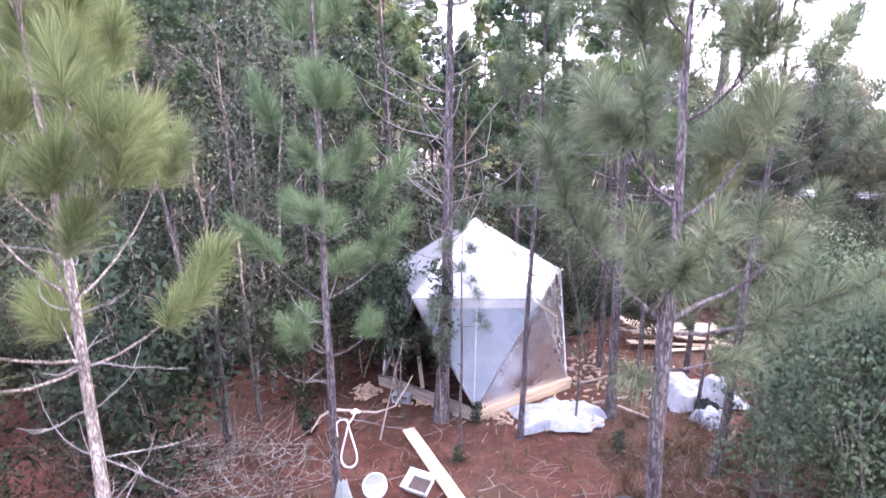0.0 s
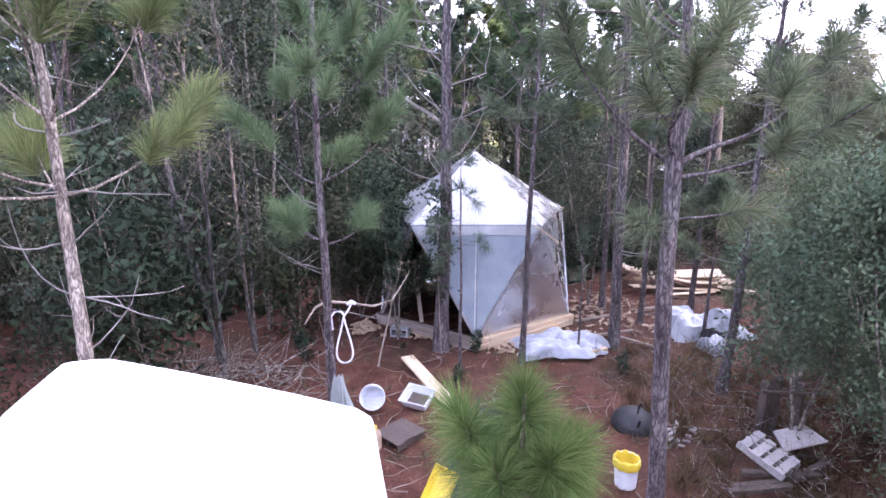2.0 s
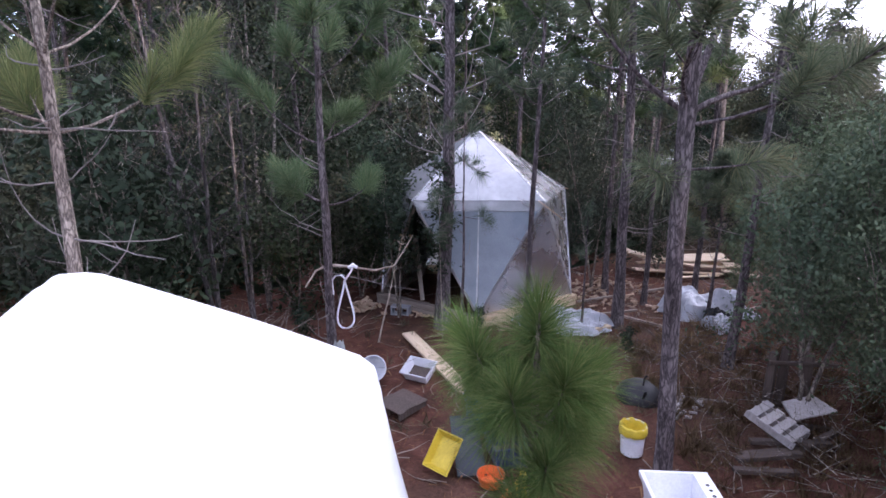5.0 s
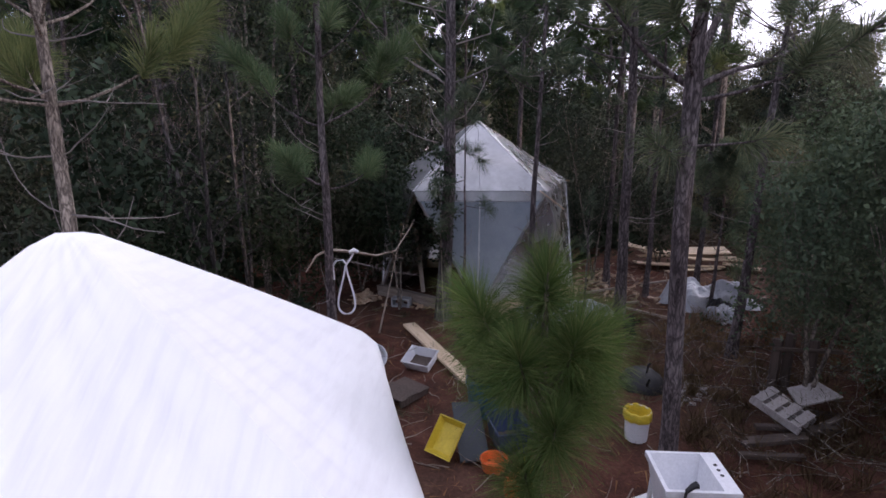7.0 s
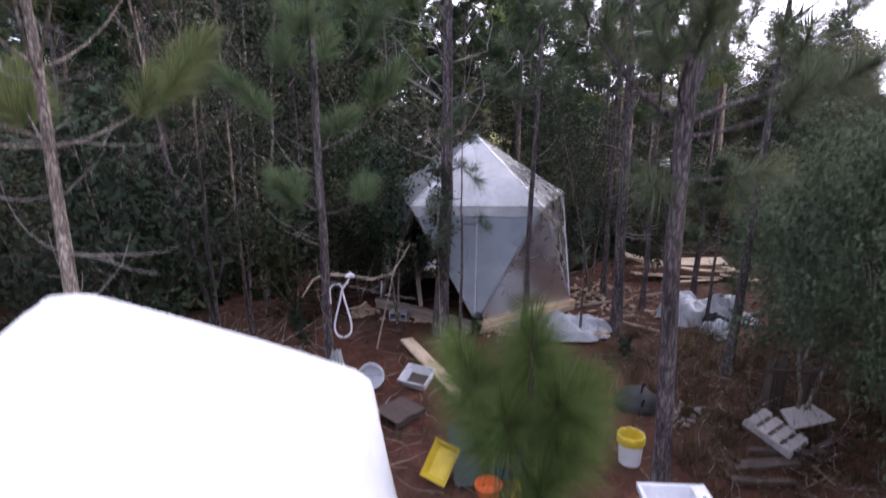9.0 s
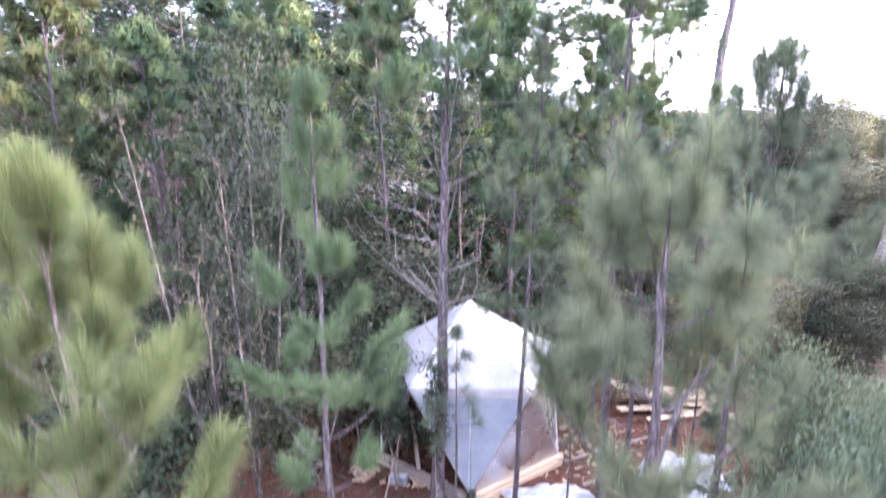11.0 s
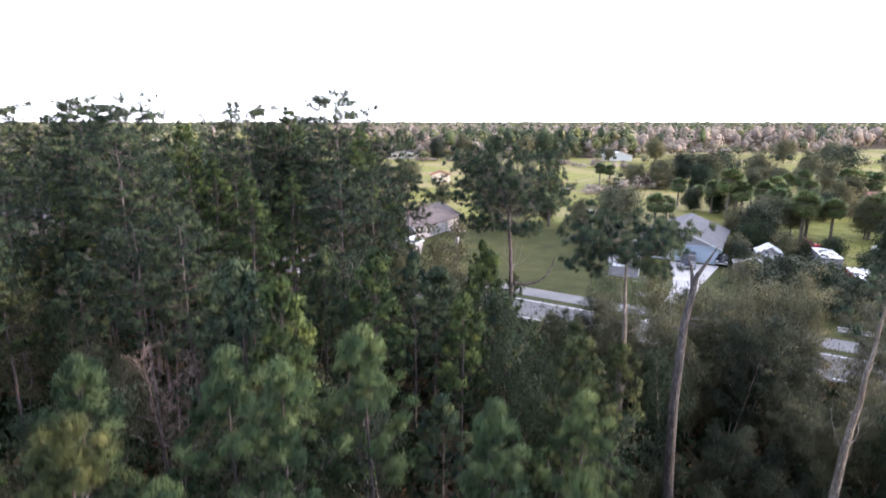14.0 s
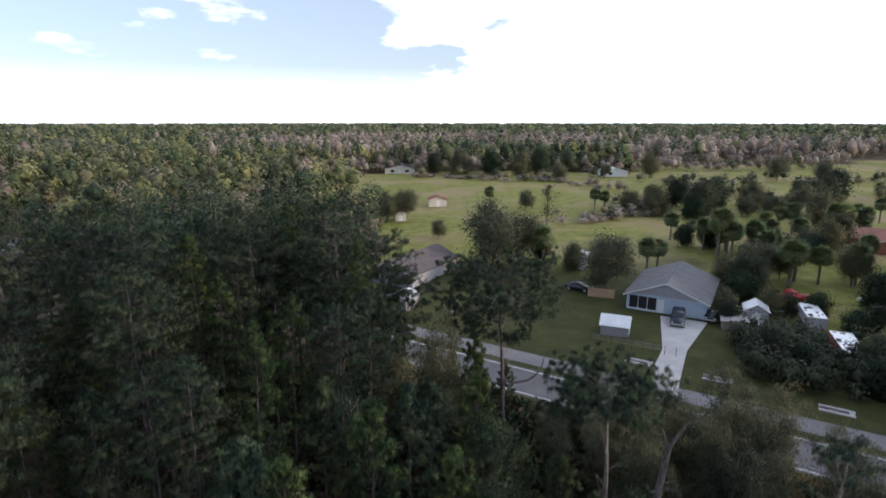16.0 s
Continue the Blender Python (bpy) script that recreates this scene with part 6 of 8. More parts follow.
def fire_bowl():
    ob = thing("fire_bowl", "sooty black metal fire bowl lid with an upright handle", "fire bowl", Matrix.Translation((2.83, 7.5, 0.06)) @ Matrix.Rotation(radians(14), 4, "X"))
    part("bowl", lathe([(0.0, 0.17), (0.12, 0.165), (0.22, 0.13), (0.29, 0.06), (0.31, 0.0), (0.325, -0.02), (0.30, -0.015), (0.27, 0.05), (0.0, 0.15)], 32).mesh("bowl", BLACK, True), ob)
    b = Build()
    b.tube([(0.04, 0, 0.16), (0.04, 0, 0.30), (0.07, 0, 0.34)], [0.014] * 3, 8)
    part("handle", b.mesh("handle", BLACK), ob)
    b = Build()
    b.tube([(-0.02, -0.22, 0.12), (-0.02, -0.25, 0.24)], [0.02] * 2, 8)
    part("leg", b.mesh("leg", BLACK), ob)


fire_bowl()


def pallet(x, y, z, turn, tilt, mat, label, boards=5, w=1.0, d=0.9):
    ob = thing("pallet", label, "pallet", Matrix.Translation((x, y, z)) @ Matrix.Rotation(turn, 4, "Z") @ Matrix.Rotation(tilt, 4, "X"))
    me_b = from_bm("deck_board", bevelled((w, 0.09 + 0.02 * (boards < 6), 0.02), 0.003), mat)
    for k in range(boards):
        part("deck_board", me_b, ob, "", Matrix.Translation((0.02 * math.sin(k * 5), -d / 2 + d * (k + 0.5) / boards, 0.12)))
    me_r = from_bm("runner", bevelled((0.04, d, 0.09), 0.003), mat)
    for k in range(3):
        part("runner", me_r, ob, "", Matrix.Translation((-w / 2 + 0.04 + (w - 0.08) * k / 2, 0, 0.062)))
    return ob


pallet(4.15, 6.38, 0.17, 0.62, radians(18), GREY_BOARD, "broken silvery pallet tilted on dark timbers", 4, 0.48, 0.62)
pallet(-0.60, 7.16, 0.02, -0.75, radians(4), DARK_WOOD, "dark damp pallet section on the straw", 5, 0.5, 0.5)
for k, (x0, y0, x1, y1, z) in enumerate(((3.55, 6.0, 4.35, 6.1, 0.04), (3.4, 5.82, 4.2, 5.9, 0.10), (3.75, 6.2, 4.7, 6.12, 0.10), (3.3, 5.7, 4.0, 5.62, 0.04), (4.35, 6.05, 4.95, 6.4, 0.10), (4.2, 6.8, 5.0, 6.5, 0.05))):
    board("dark_timber", (x0, y0, z), (x1, y1, z + 0.01 * (k % 2)), 0.085, 0.055, DARK_WOOD, "dark damp timber in a stacked heap", "timber", "timber heap")
for sx, (x, y, z) in enumerate(((4.72, 6.62, 0.24),)):
    b = Build()
    b.add([(-0.3, -0.18, 0.0), (0.34, -0.05, 0.06), (0.24, 0.3, 0.1), (-0.22, 0.22, 0.05), (-0.3, -0.18, -0.02), (0.34, -0.05, 0.04), (0.24, 0.3, 0.08), (-0.22, 0.22, 0.03)], None,
          [(0, 1, 2, 3), (7, 6, 5, 4), (0, 4, 5, 1), (1, 5, 6, 2), (2, 6, 7, 3), (3, 7, 4, 0)])
    ob = new("sheet_of_board", b.mesh("sheet_of_board", GREY_BOARD))
    ob.matrix_world = Matrix.Translation((x, y, z))
    tagged(ob, "broken pale panel resting on the timber heap", "panel")
for k, (x, y, h) in enumerate(((4.55, 7.25, 0.80), (4.75, 7.3, 0.86), (5.02, 7.2, 0.80))):
    board("dark_post", (x, y, -0.05), (x + 0.05, y + 0.04, h), 0.11, 0.09, DARK_WOOD, "dark upright timber post in the brush", "post", "posts in the brush")
board("post_rail", (4.48, 7.18, 0.70), (5.4, 7.14, 0.66), 0.05, 0.05, DARK_WOOD, "dark rail across the posts", "rail")

# yellow scoop, blue tote, orange and yellow containers by the sapling
open_tub("yellow_tray", (0.34, 0.42, 0.09), Matrix.Translation((0.0, 5.80, 0.19)) @ Matrix.Rotation(radians(-40), 4, "Z") @ Matrix.Rotation(radians(48), 4, "X"), "yellow plastic wheelbarrow tray tipped on its side", YELLOW, None, 0.012, "tray")
bucket("blue_drum", 0.285, 0.48, Matrix.Translation((0.54, 6.80, 0.0)), "blue plastic half drum standing beside the sapling", TEAL)
board("slate_panel", (0.30, 5.62, 0.02), (0.22, 6.46, 0.30), 0.34, 0.025, SLATE, "slate blue panel tipped up beside the tote", "panel")


def frying_pan():
    """A broad black pan lying over the blue drum, its handle sticking up."""
    ob = thing("frying_pan", "broad black iron pan with an upright handle on a blue drum", "pan", Matrix.Translation((0.54, 6.80, 0.49)) @ Matrix.Rotation(radians(-4), 4, "X") @ Matrix.Scale(1.4, 4))
    part("pan", lathe([(0.0, 0.0), (0.17, 0.0), (0.205, 0.05), (0.212, 0.05), (0.178, -0.008), (0.0, -0.008)], 30).mesh("pan", BLACK, True), ob)
    b = Build()
    b.tube([(-0.05, -0.02, 0.02), (-0.055, -0.02, 0.12), (-0.05, 0.0, 0.27)], [0.014, 0.018, 0.016], 8)
    part("handle", b.mesh("handle", DARK_WOOD, True), ob, "brown wooden handle")
    return ob


frying_pan()

open_tub("storage_tote", (0.42, 0.55, 0.30), Matrix.Translation((0.72, 6.0, 0.0)) @ Matrix.Rotation(0.2, 4, "Z"), "dark blue plastic storage tote", NAVY, DARK_WOOD, 0.012, "tote")
bucket("orange_bowl", 0.15, 0.13, Matrix.Translation((0.50, 5.52, 0.0)), "shallow orange plastic bowl on the ground", ORANGE)


def jug(name, x, y, r, h, mat, cap, label):
    ob = thing(name, label, "jug", Matrix.Translation((x, y, 0)))
    part("body", lathe([(0.0, 0.0), (r * 0.95, 0.0), (r, 0.02), (r, h * 0.62), (r * 0.85, h * 0.74), (r * 0.4, h * 0.86), (r * 0.36, h * 0.92), (0.0, h * 0.92)], 20).mesh("body", mat, True), ob)
    part("cap", lathe([(r * 0.42, h * 0.9), (r * 0.42, h), (0.0, h)], 16).mesh("cap", cap), ob)
    return ob


jug("yellow_can", -0.95, 6.96, 0.10, 0.34, CHIP, YELLOW, "tan plastic can with a broad yellow cap")
jug("orange_jug", 0.64, 5.06, 0.085, 0.24, ORANGE, ORANGE, "orange plastic jug with a screw cap")
jug("yellow_jug", 0.79, 5.12, 0.095, 0.40, YELLOW, YELLOW, "yellowish half-empty plastic jug")
jug("white_bottle", 0.58, 6.72, 0.035, 0.2, PLASTIC, PLASTIC, "small white plastic bottle")
jug("white_bottle", 0.80, 6.4, 0.04, 0.14, PLASTIC, PLASTIC, "small white plastic bottle lying near the tote")

# lumber heap beyond the clearing, thrown down at odd angles, and poles on the ground
for k, (x, y, z, turn, tip, L, w) in enumerate(((5.9, 14.7, 0.36, -0.5, 0.10, 1.7, 0.42), (6.9, 14.6, 0.40, -0.15, -0.06, 1.3, 0.60), (6.3, 14.2, 0.10, -0.08, 0.02, 2.0, 0.22), (5.5, 14.2, 0.16, 0.35, 0.14, 1.2, 0.22),
                                                (7.3, 14.4, 0.24, 0.12, 0.05, 1.2, 0.46), (6.4, 13.9, 0.06, 0.18, 0.0, 1.5, 0.18), (5.3, 14.9, 0.42, -0.9, 0.22, 1.2, 0.18), (7.7, 14.0, 0.12, -0.5, 0.08, 0.9, 0.34), (6.1, 14.9, 0.22, 0.05, -0.03, 1.6, 0.3))):
    dx, dy, dz = math.cos(turn) * L / 2, math.sin(turn) * L / 2, math.sin(tip) * L / 2
    board("lumber_board", (x - dx, y - dy, z + dz), (x + dx, y + dy, z - dz), w, 0.03, LUMBER, "yellow plywood or board in a loose lumber heap", "board", "lumber heap", 0.12 * math.sin(k * 2.3))
for x0, y0, x1, y1 in ((3.55, 11.05, 4.35, 10.2), (4.1, 11.3, 3.2, 11.0), (3.0, 11.9, 4.2, 12.4), (4.6, 12.6, 5.6, 13.0), (5.6, 10.9, 6.9, 11.5), (-2.9, 15.0, -1.75, 14.8)):
    board("pole", (x0, y0, 0.05), (x1, y1, 0.06), 0.055, 0.045, TWIG if x0 > -2 else PLASTIC, "thin pole lying on the ground" if x0 > -2 else "white plastic pipe lying under the shrubs", "pole")


def scraps(name, n, x0, x1, y0, y1, seed, size, mat, label, heap=0.0):
    """Loose offcuts, each with its own size and lie, swept together as one heap."""
    rng = np.random.default_rng(seed)
    b = Build()
    for _ in range(n):
        x, y = rng.normal((x0 + x1) / 2, (x1 - x0) / 4), rng.normal((y0 + y1) / 2, (y1 - y0) / 4)
        hz = heap * math.exp(-((x - (x0 + x1) / 2) ** 2 + (y - (y0 + y1) / 2) ** 2) * 4) * rng.random()
        m = Matrix.Translation((x, y, 0.02 + hz)) @ Euler((rng.normal() * 0.2, rng.normal() * 0.25, rng.random() * 6.28)).to_matrix().to_4x4()
        L = size * rng.uniform(0.4, 1.5)
        b.box((L, size * rng.uniform(0.2, 0.5), 0.018 + 0.02 * rng.random()), m)
    return tagged(new(name, b.mesh(name, mat)), label, "wood scraps", kind="stuff")


scraps("wood_scraps", 46, -2.0, -1.25, 11.1, 11.9, 1, 0.17, CHIP, "heap of pale wood offcuts", 0.2)
scraps("wood_scraps", 210, 2.2, 5.2, 11.2, 14.2, 2, 0.115, CHIP, "pale wood offcuts strewn beside the shelter", 0.03)
scraps("wood_scraps", 50, 0.6, 2.0, 10.1, 10.8, 3, 0.12, CHIP, "chips and shavings along the base beams")
scraps("wood_scraps", 26, -0.9, 0.2, 10.9, 11.5, 4, 0.13, CHIP, "offcuts before the doorway")
scraps("paper_scraps", 30, 2.9, 3.7, 6.8, 7.7, 5, 0.10, GREY_BOARD, "pale scraps of rubbish beside the fire bowl")


def twig_stuff(name, n, box, seed, length, r, mat, label, lift=0.02, heap=0.0):
    rng = np.random.default_rng(seed)
    b = Build()
    for _ in range(n):
        x, y = rng.uniform(box[0], box[1]), rng.uniform(box[2], box[3])
        az, L = rng.random() * 6.28, length * rng.uniform(0.3, 1.3)
        hz = lift + heap * rng.random() * math.exp(-(((x - (box[0] + box[1]) / 2) / (box[1] - box[0]) * 2.4) ** 2 + ((y - (box[2] + box[3]) / 2) / (box[3] - box[2]) * 2.4) ** 2))
        pts = limb_path(rng, np.array([x, y, hz]), az, rng.normal() * 0.12 + 0.3 * (heap > 0) * rng.random(), L, rng.normal() * 0.3, 4, 0.18)
        pts[:, 2] = np.maximum(pts[:, 2], 0.012)
        b.tube(pts, np.linspace(r * rng.uniform(0.6, 1.4), r * 0.3, len(pts)), 3)
    return tagged(new(name, b.mesh(name, mat, True)), label, "twigs", kind="stuff")


twig_stuff("brush_pile", 260, (-5.6, -2.4, 7.6, 9.4), 11, 1.3, 0.011, BARK_GREY, "tangled pile of grey dead branches", 0.03, 0.7)
twig_stuff("fallen_twigs", 700, (-8, 9, 4.5, 15), 12, 0.7, 0.008, TWIG, "dead twigs scattered over the straw")
twig_stuff("dry_brush", 420, (3.0, 7.5, 5.0, 10.0), 13, 0.9, 0.006, BARK_GREY, "thin dry brush and briars", 0.04, 0.5)
twig_stuff("slash", 330, (7.5, 17, 9, 22), 14, 1.1, 0.012, TWIG, "grey logging slash on cleared ground", 0.02, 0.25)


def straw_litter(n, seed):
    """Fallen needles and leaves lying loose."""
    rng = np.random.default_rng(seed)
    x, y = rng.uniform(-7, 9, n), 1 + 16 * rng.random(n) ** 0.8
    az, L = rng.random(n) * 6.28, rng.uniform(0.06, 0.22, n)
    d = np.stack([np.cos(az), np.sin(az), rng.normal(size=n) * 0.25], -1) * L[:, None]
    p = np.stack([x, y, 0.02 + 0.03 * rng.random(n)], -1)
    s = np.stack([-np.sin(az), np.cos(az), np.zeros(n)], -1) * rng.choice([0.0025, 0.0035, 0.011], n, p=[0.5, 0.35, 0.15])[:, None]
    b = Build()
    b.add(np.stack([p - s, p + s, p + d], 1).reshape(-1, 3), np.arange(n)[:, None] * 3 + np.arange(3)[None])
    return tagged(new("straw_litter", b.mesh("straw_litter", NEEDLE_DEAD)), "loose brown pine straw and fallen leaves", "straw", kind="stuff")


straw_litter(26000, 3)


def grass_tufts(n, box, seed, label, mat, size=0.3, blades=40):
    rng = np.random.default_rng(seed)
    x, y = rng.uniform(box[0], box[1], n), rng.uniform(box[2], box[3], n)
    N = n * blades
    p = np.repeat(np.stack([x, y, np.zeros(n)], -1), blades, 0) + rng.normal(size=(N, 3)) * np.array([0.05, 0.05, 0])
    d = unit(rng.normal(size=(N, 3)) * np.array([0.5, 0.5, 0.2]) + np.array([0, 0, 0.8])) * (size * rng.uniform(0.5, 1.3, N))[:, None]
    s = unit(np.cross(d, rng.normal(size=(N, 3)))) * 0.004
    b = Build()
    b.add(np.stack([p - s, p + s, p + d], 1).reshape(-1, 3), np.arange(N)[:, None] * 3 + np.arange(3)[None])
    return tagged(new("grass_tufts", clothe(b.mesh("grass_tufts", mat), np.repeat(unit(d), 3, 0), np.repeat(rng.random(n), blades * 3))), label, "grass", kind="stuff")


grass_tufts(230, (2.8, 7.5, 4.5, 10.5), 8, "dry wiry grass tufts at the clearing's edge", LEAF_DRY, 0.4)
grass_tufts(70, (-2.5, 3.5, 6.5, 11), 9, "sparse green seedlings and grass in the straw", LEAF_OLIVE, 0.2, 22)
plant("dead_sapling", leafy_meshes(201, 1.9, 0.022, 0.35, 0.6, 4, 2, 3, 0.06, 0.1, (0.3, 0.25), leaf=LEAF_DRY, bark=TWIG), -1.22, 9.76, "thin leaning dead sapling with a few dry leaves", "sapling")
SEEDLING = leafy_meshes(210, 3.0, 0.03, 1.0, 0.1, 6, 3, 12, 0.35, 0.3, stems=2)
for x, y, sc in ((0.25, 8.9, 0.22), (0.65, 10.25, 0.26), (3.2, 9.2, 0.25), (-2.6, 9.9, 0.35), (-4.6, 7.0, 0.4)):
    plant("seedling", SEEDLING, x, y, "small green seedling in the pine straw", "seedling", x * 5, sc * 0.55, "seedlings")


# ---------------------------------------------------------------- houses beyond the road
SIDING = mat_simple("pale_blue_stucco", [(0.3, (0.40, 0.49, 0.60)), (0.7, (0.48, 0.57, 0.67))], 0.8, 0.85)
TRIM = mat_simple("white_trim_paint", [(0.3, (0.70, 0.70, 0.70)), (0.7, (0.80, 0.80, 0.80))], 2, 0.6)
SHINGLE = mat_simple("grey_shingles", [(0.3, (0.102, 0.100, 0.112)), (0.7, (0.165, 0.162, 0.173))], 0.6, 0.9, fine=9, stretch=(1, 3, 1))
DARK = mat_simple("dark_screen", [(0.3, (0.012, 0.013, 0.016)), (0.7, (0.03, 0.03, 0.035))], 2, 0.5)


def slab(name, pts, z0, z1, mat, parent, label=""):
    b = Build()
    n = len(pts)
    v = [(x, y, z0) for x, y in pts] + [(x, y, z1) for x, y in pts]
    b.add(v, [(n, n + i, n + i + 1) for i in range(1, n - 1)] + [(0, i + 1, i) for i in range(1, n - 1)], [(i, (i + 1) % n, n + (i + 1) % n, n + i) for i in range(n)])
    me = b.mesh(name, mat)
    return part(name, me, parent, label) if parent else new(name, me)


def driveway():
    b = Build()
    left = [(35.0, 78.2), (30.2, 65.9), (24.9, 57.3), (21.6, 53.4)]
    right = [(40.6, 75.2), (33.0, 65.2), (28.2, 56.6), (25.6, 51.4)]
    v = [(x, y, z) for p, q in zip(left, right) for (x, y), z in ((p, -0.03), (p, 0.05), (q, 0.05), (q, -0.03))]
    b.add(v, None, [(4 * i + k, 4 * i + k + 1, 4 * i + k + 5, 4 * i + k + 4) for i in range(3) for k in range(3)])
    return new("driveway", b.mesh("driveway", CONCRETE))


tagged(driveway(),
       "pale concrete driveway leading from the road to the garage", "driveway", kind="structure")
ROOF_BROWN = mat_simple("brown_grey_shingles", [(0.3, (0.093, 0.077, 0.081)), (0.7, (0.143, 0.121, 0.124))], 0.6, 0.9, fine=9)
METAL_ROOF = mat_simple("white_metal_roof", [(0.3, (0.62, 0.65, 0.70)), (0.7, (0.78, 0.80, 0.83))], 0.7, 0.4, 0.3)
GLASS = mat_simple("dark_window_glass", [(0.3, (0.02, 0.024, 0.03)), (0.7, (0.05, 0.055, 0.065))], 2, 0.08, 0, 0.0)
CAR_DARK = mat_simple("dark_blue_car_paint", [(0.3, (0.018, 0.022, 0.035)), (0.7, (0.03, 0.036, 0.055))], 1, 0.22, 0.3, 0.0, spec=0.6)
CAR_RED = mat_simple("faded_red_paint", [(0.3, (0.30, 0.025, 0.03)), (0.7, (0.42, 0.04, 0.045))], 1, 0.35, 0.1, 0.0)
CAR_SILVER = mat_simple("silver_car_paint", [(0.3, (0.42, 0.43, 0.45)), (0.7, (0.55, 0.56, 0.58))], 1, 0.3, 0.5, 0.0)
CAR_WHITE = mat_simple("white_car_paint", [(0.3, (0.68, 0.68, 0.69)), (0.7, (0.78, 0.78, 0.79))], 1, 0.3, 0.0, 0.0)
RUBBER = mat_simple("black_rubber", [(0.3, (0.015, 0.015, 0.016)), (0.7, (0.03, 0.03, 0.032))], 6, 0.85)
LAMP_LENS = mat_simple("clear_lamp_lens", [(0.3, (0.55, 0.56, 0.58)), (0.7, (0.68, 0.69, 0.70))], 6, 0.15)
TAN_FENCE = mat_simple("tan_fence_boards", [(0.3, (0.40, 0.25, 0.16)), (0.7, (0.52, 0.34, 0.23))], 2, 0.85, vary=0.3)
RUST_ROOF = mat_simple("rust_brown_roof", [(0.3, (0.17, 0.075, 0.058)), (0.7, (0.25, 0.12, 0.095))], 1.2, 0.75, fine=12)
BRICK_RED = mat_simple("red_brown_walls", [(0.3, (0.26, 0.10, 0.07)), (0.7, (0.36, 0.15, 0.11))], 2, 0.85)
CREAM = mat_simple("cream_walls", [(0.3, (0.58, 0.52, 0.44)), (0.7, (0.68, 0.62, 0.54))], 1, 0.85)
GREY_SHED = mat_simple("grey_shed_cladding", [(0.3, (0.34, 0.33, 0.36)), (0.7, (0.44, 0.43, 0.46))], 1, 0.7, 0.2)


def block(name, size, at, mat, parent, label="", bevel=0.02):
    return part(name, from_bm(name, bevelled(size, min(bevel, min(size) * 0.3)), mat), parent, label, Matrix.Translation(at))


def gable_house(name, label, m, W, D, eave, ridge, wall_mat, roof_mat, over=0.5, front=(), gable_mat=None):
    """A gabled house: x across the front, y to the back, its front wall on y = 0. front: (kind, x, z, w, h) openings set in the front wall."""
    ob = thing(name, label, "house", m)
    t = 0.2
    # walls with the front opening cut out as separate lengths of wall
    for nm, x0, x1, y0, y1 in (("wall", 0, t, 0, D), ("wall", W - t, W, 0, D), ("wall", t, W - t, D - t, D)):
        block(nm, (x1 - x0, y1 - y0, eave), ((x0 + x1) / 2, (y0 + y1) / 2, eave / 2), wall_mat, ob)
    cuts = sorted((x - w / 2, x + w / 2, z, h) for _, x, z, w, h in front)
    edge = t
    for x0, x1, z, h in cuts + [(W - t, W - t, 0, 0)]:
        if x0 > edge:
            block("front_wall", (x0 - edge, t, eave), ((edge + x0) / 2, t / 2, eave / 2), wall_mat, ob)
        if h:
            if z > 0.02:
                block("front_wall", (x1 - x0, t, z), ((x0 + x1) / 2, t / 2, z / 2), wall_mat, ob)
            block("front_wall", (x1 - x0, t, eave - z - h), ((x0 + x1) / 2, t / 2, (eave + z + h) / 2), wall_mat, ob)
        edge = max(edge, x1)
    # gable ends
    for y in (0.0, D - t):
        gb = Build()
        gb.add([(0, y, eave), (W, y, eave), (W / 2, y, ridge - 0.1), (0, y + t, eave), (W, y + t, eave), (W / 2, y + t, ridge - 0.1)], [(0, 1, 2), (5, 4, 3)], [(0, 3, 4, 1), (1, 4, 5, 2), (2, 5, 3, 0)])
        part("gable", gb.mesh("gable", gable_mat or wall_mat), ob)
    slope = (ridge - eave) / (W / 2)
    for sx, nm in ((-1, "roof"), (1, "roof")):
        rb = Build()
        x_out, x_in = W / 2 + sx * (W / 2 + over), W / 2
        z_out = eave - slope * over
        y0, y1 = -over, D + over
        v = [(x_out, y0, z_out), (x_in, y0, ridge), (x_in, y1, ridge), (x_out, y1, z_out)]
        v += [(x, y, z - 0.14) for x, y, z in v]
        rb.add(v, None, [(0, 1, 2, 3) if sx < 0 else (3, 2, 1, 0), (4, 7, 6, 5), (0, 4, 5, 1), (1, 5, 6, 2), (2, 6, 7, 3), (3, 7, 4, 0)])
        roof = part(nm, rb.mesh(nm, roof_mat), ob)
        # shingle courses
        n = 14
        for k in range(1, n):
            f = k / n
            cb = Build()
            xa, za = x_out + (x_in - x_out) * f, z_out + (ridge - z_out) * f
            cb.box((0.06, y1 - y0, 0.02), Matrix.Translation((xa, (y0 + y1) / 2, za + 0.008)) @ Matrix.Rotation(-sx * math.atan(slope), 4, "Y"))
            part("course", cb.mesh("course", roof_mat), roof)
        fb = Build()
        fb.add([(x_out, y0 - 0.03, z_out - 0.16), (x_in, y0 - 0.03, ridge - 0.16), (x_in, y0 - 0.03, ridge + 0.02), (x_out, y0 - 0.03, z_out + 0.02), (x_out, y0, z_out - 0.16), (x_in, y0, ridge - 0.16), (x_in, y0, ridge + 0.02), (x_out, y0, z_out + 0.02)],
               None, [(0, 1, 2, 3), (4, 7, 6, 5), (0, 4, 5, 1), (2, 6, 7, 3), (1, 5, 6, 2), (0, 3, 7, 4)])
        part("bargeboard", fb.mesh("bargeboard", TRIM), ob, "white bargeboard")
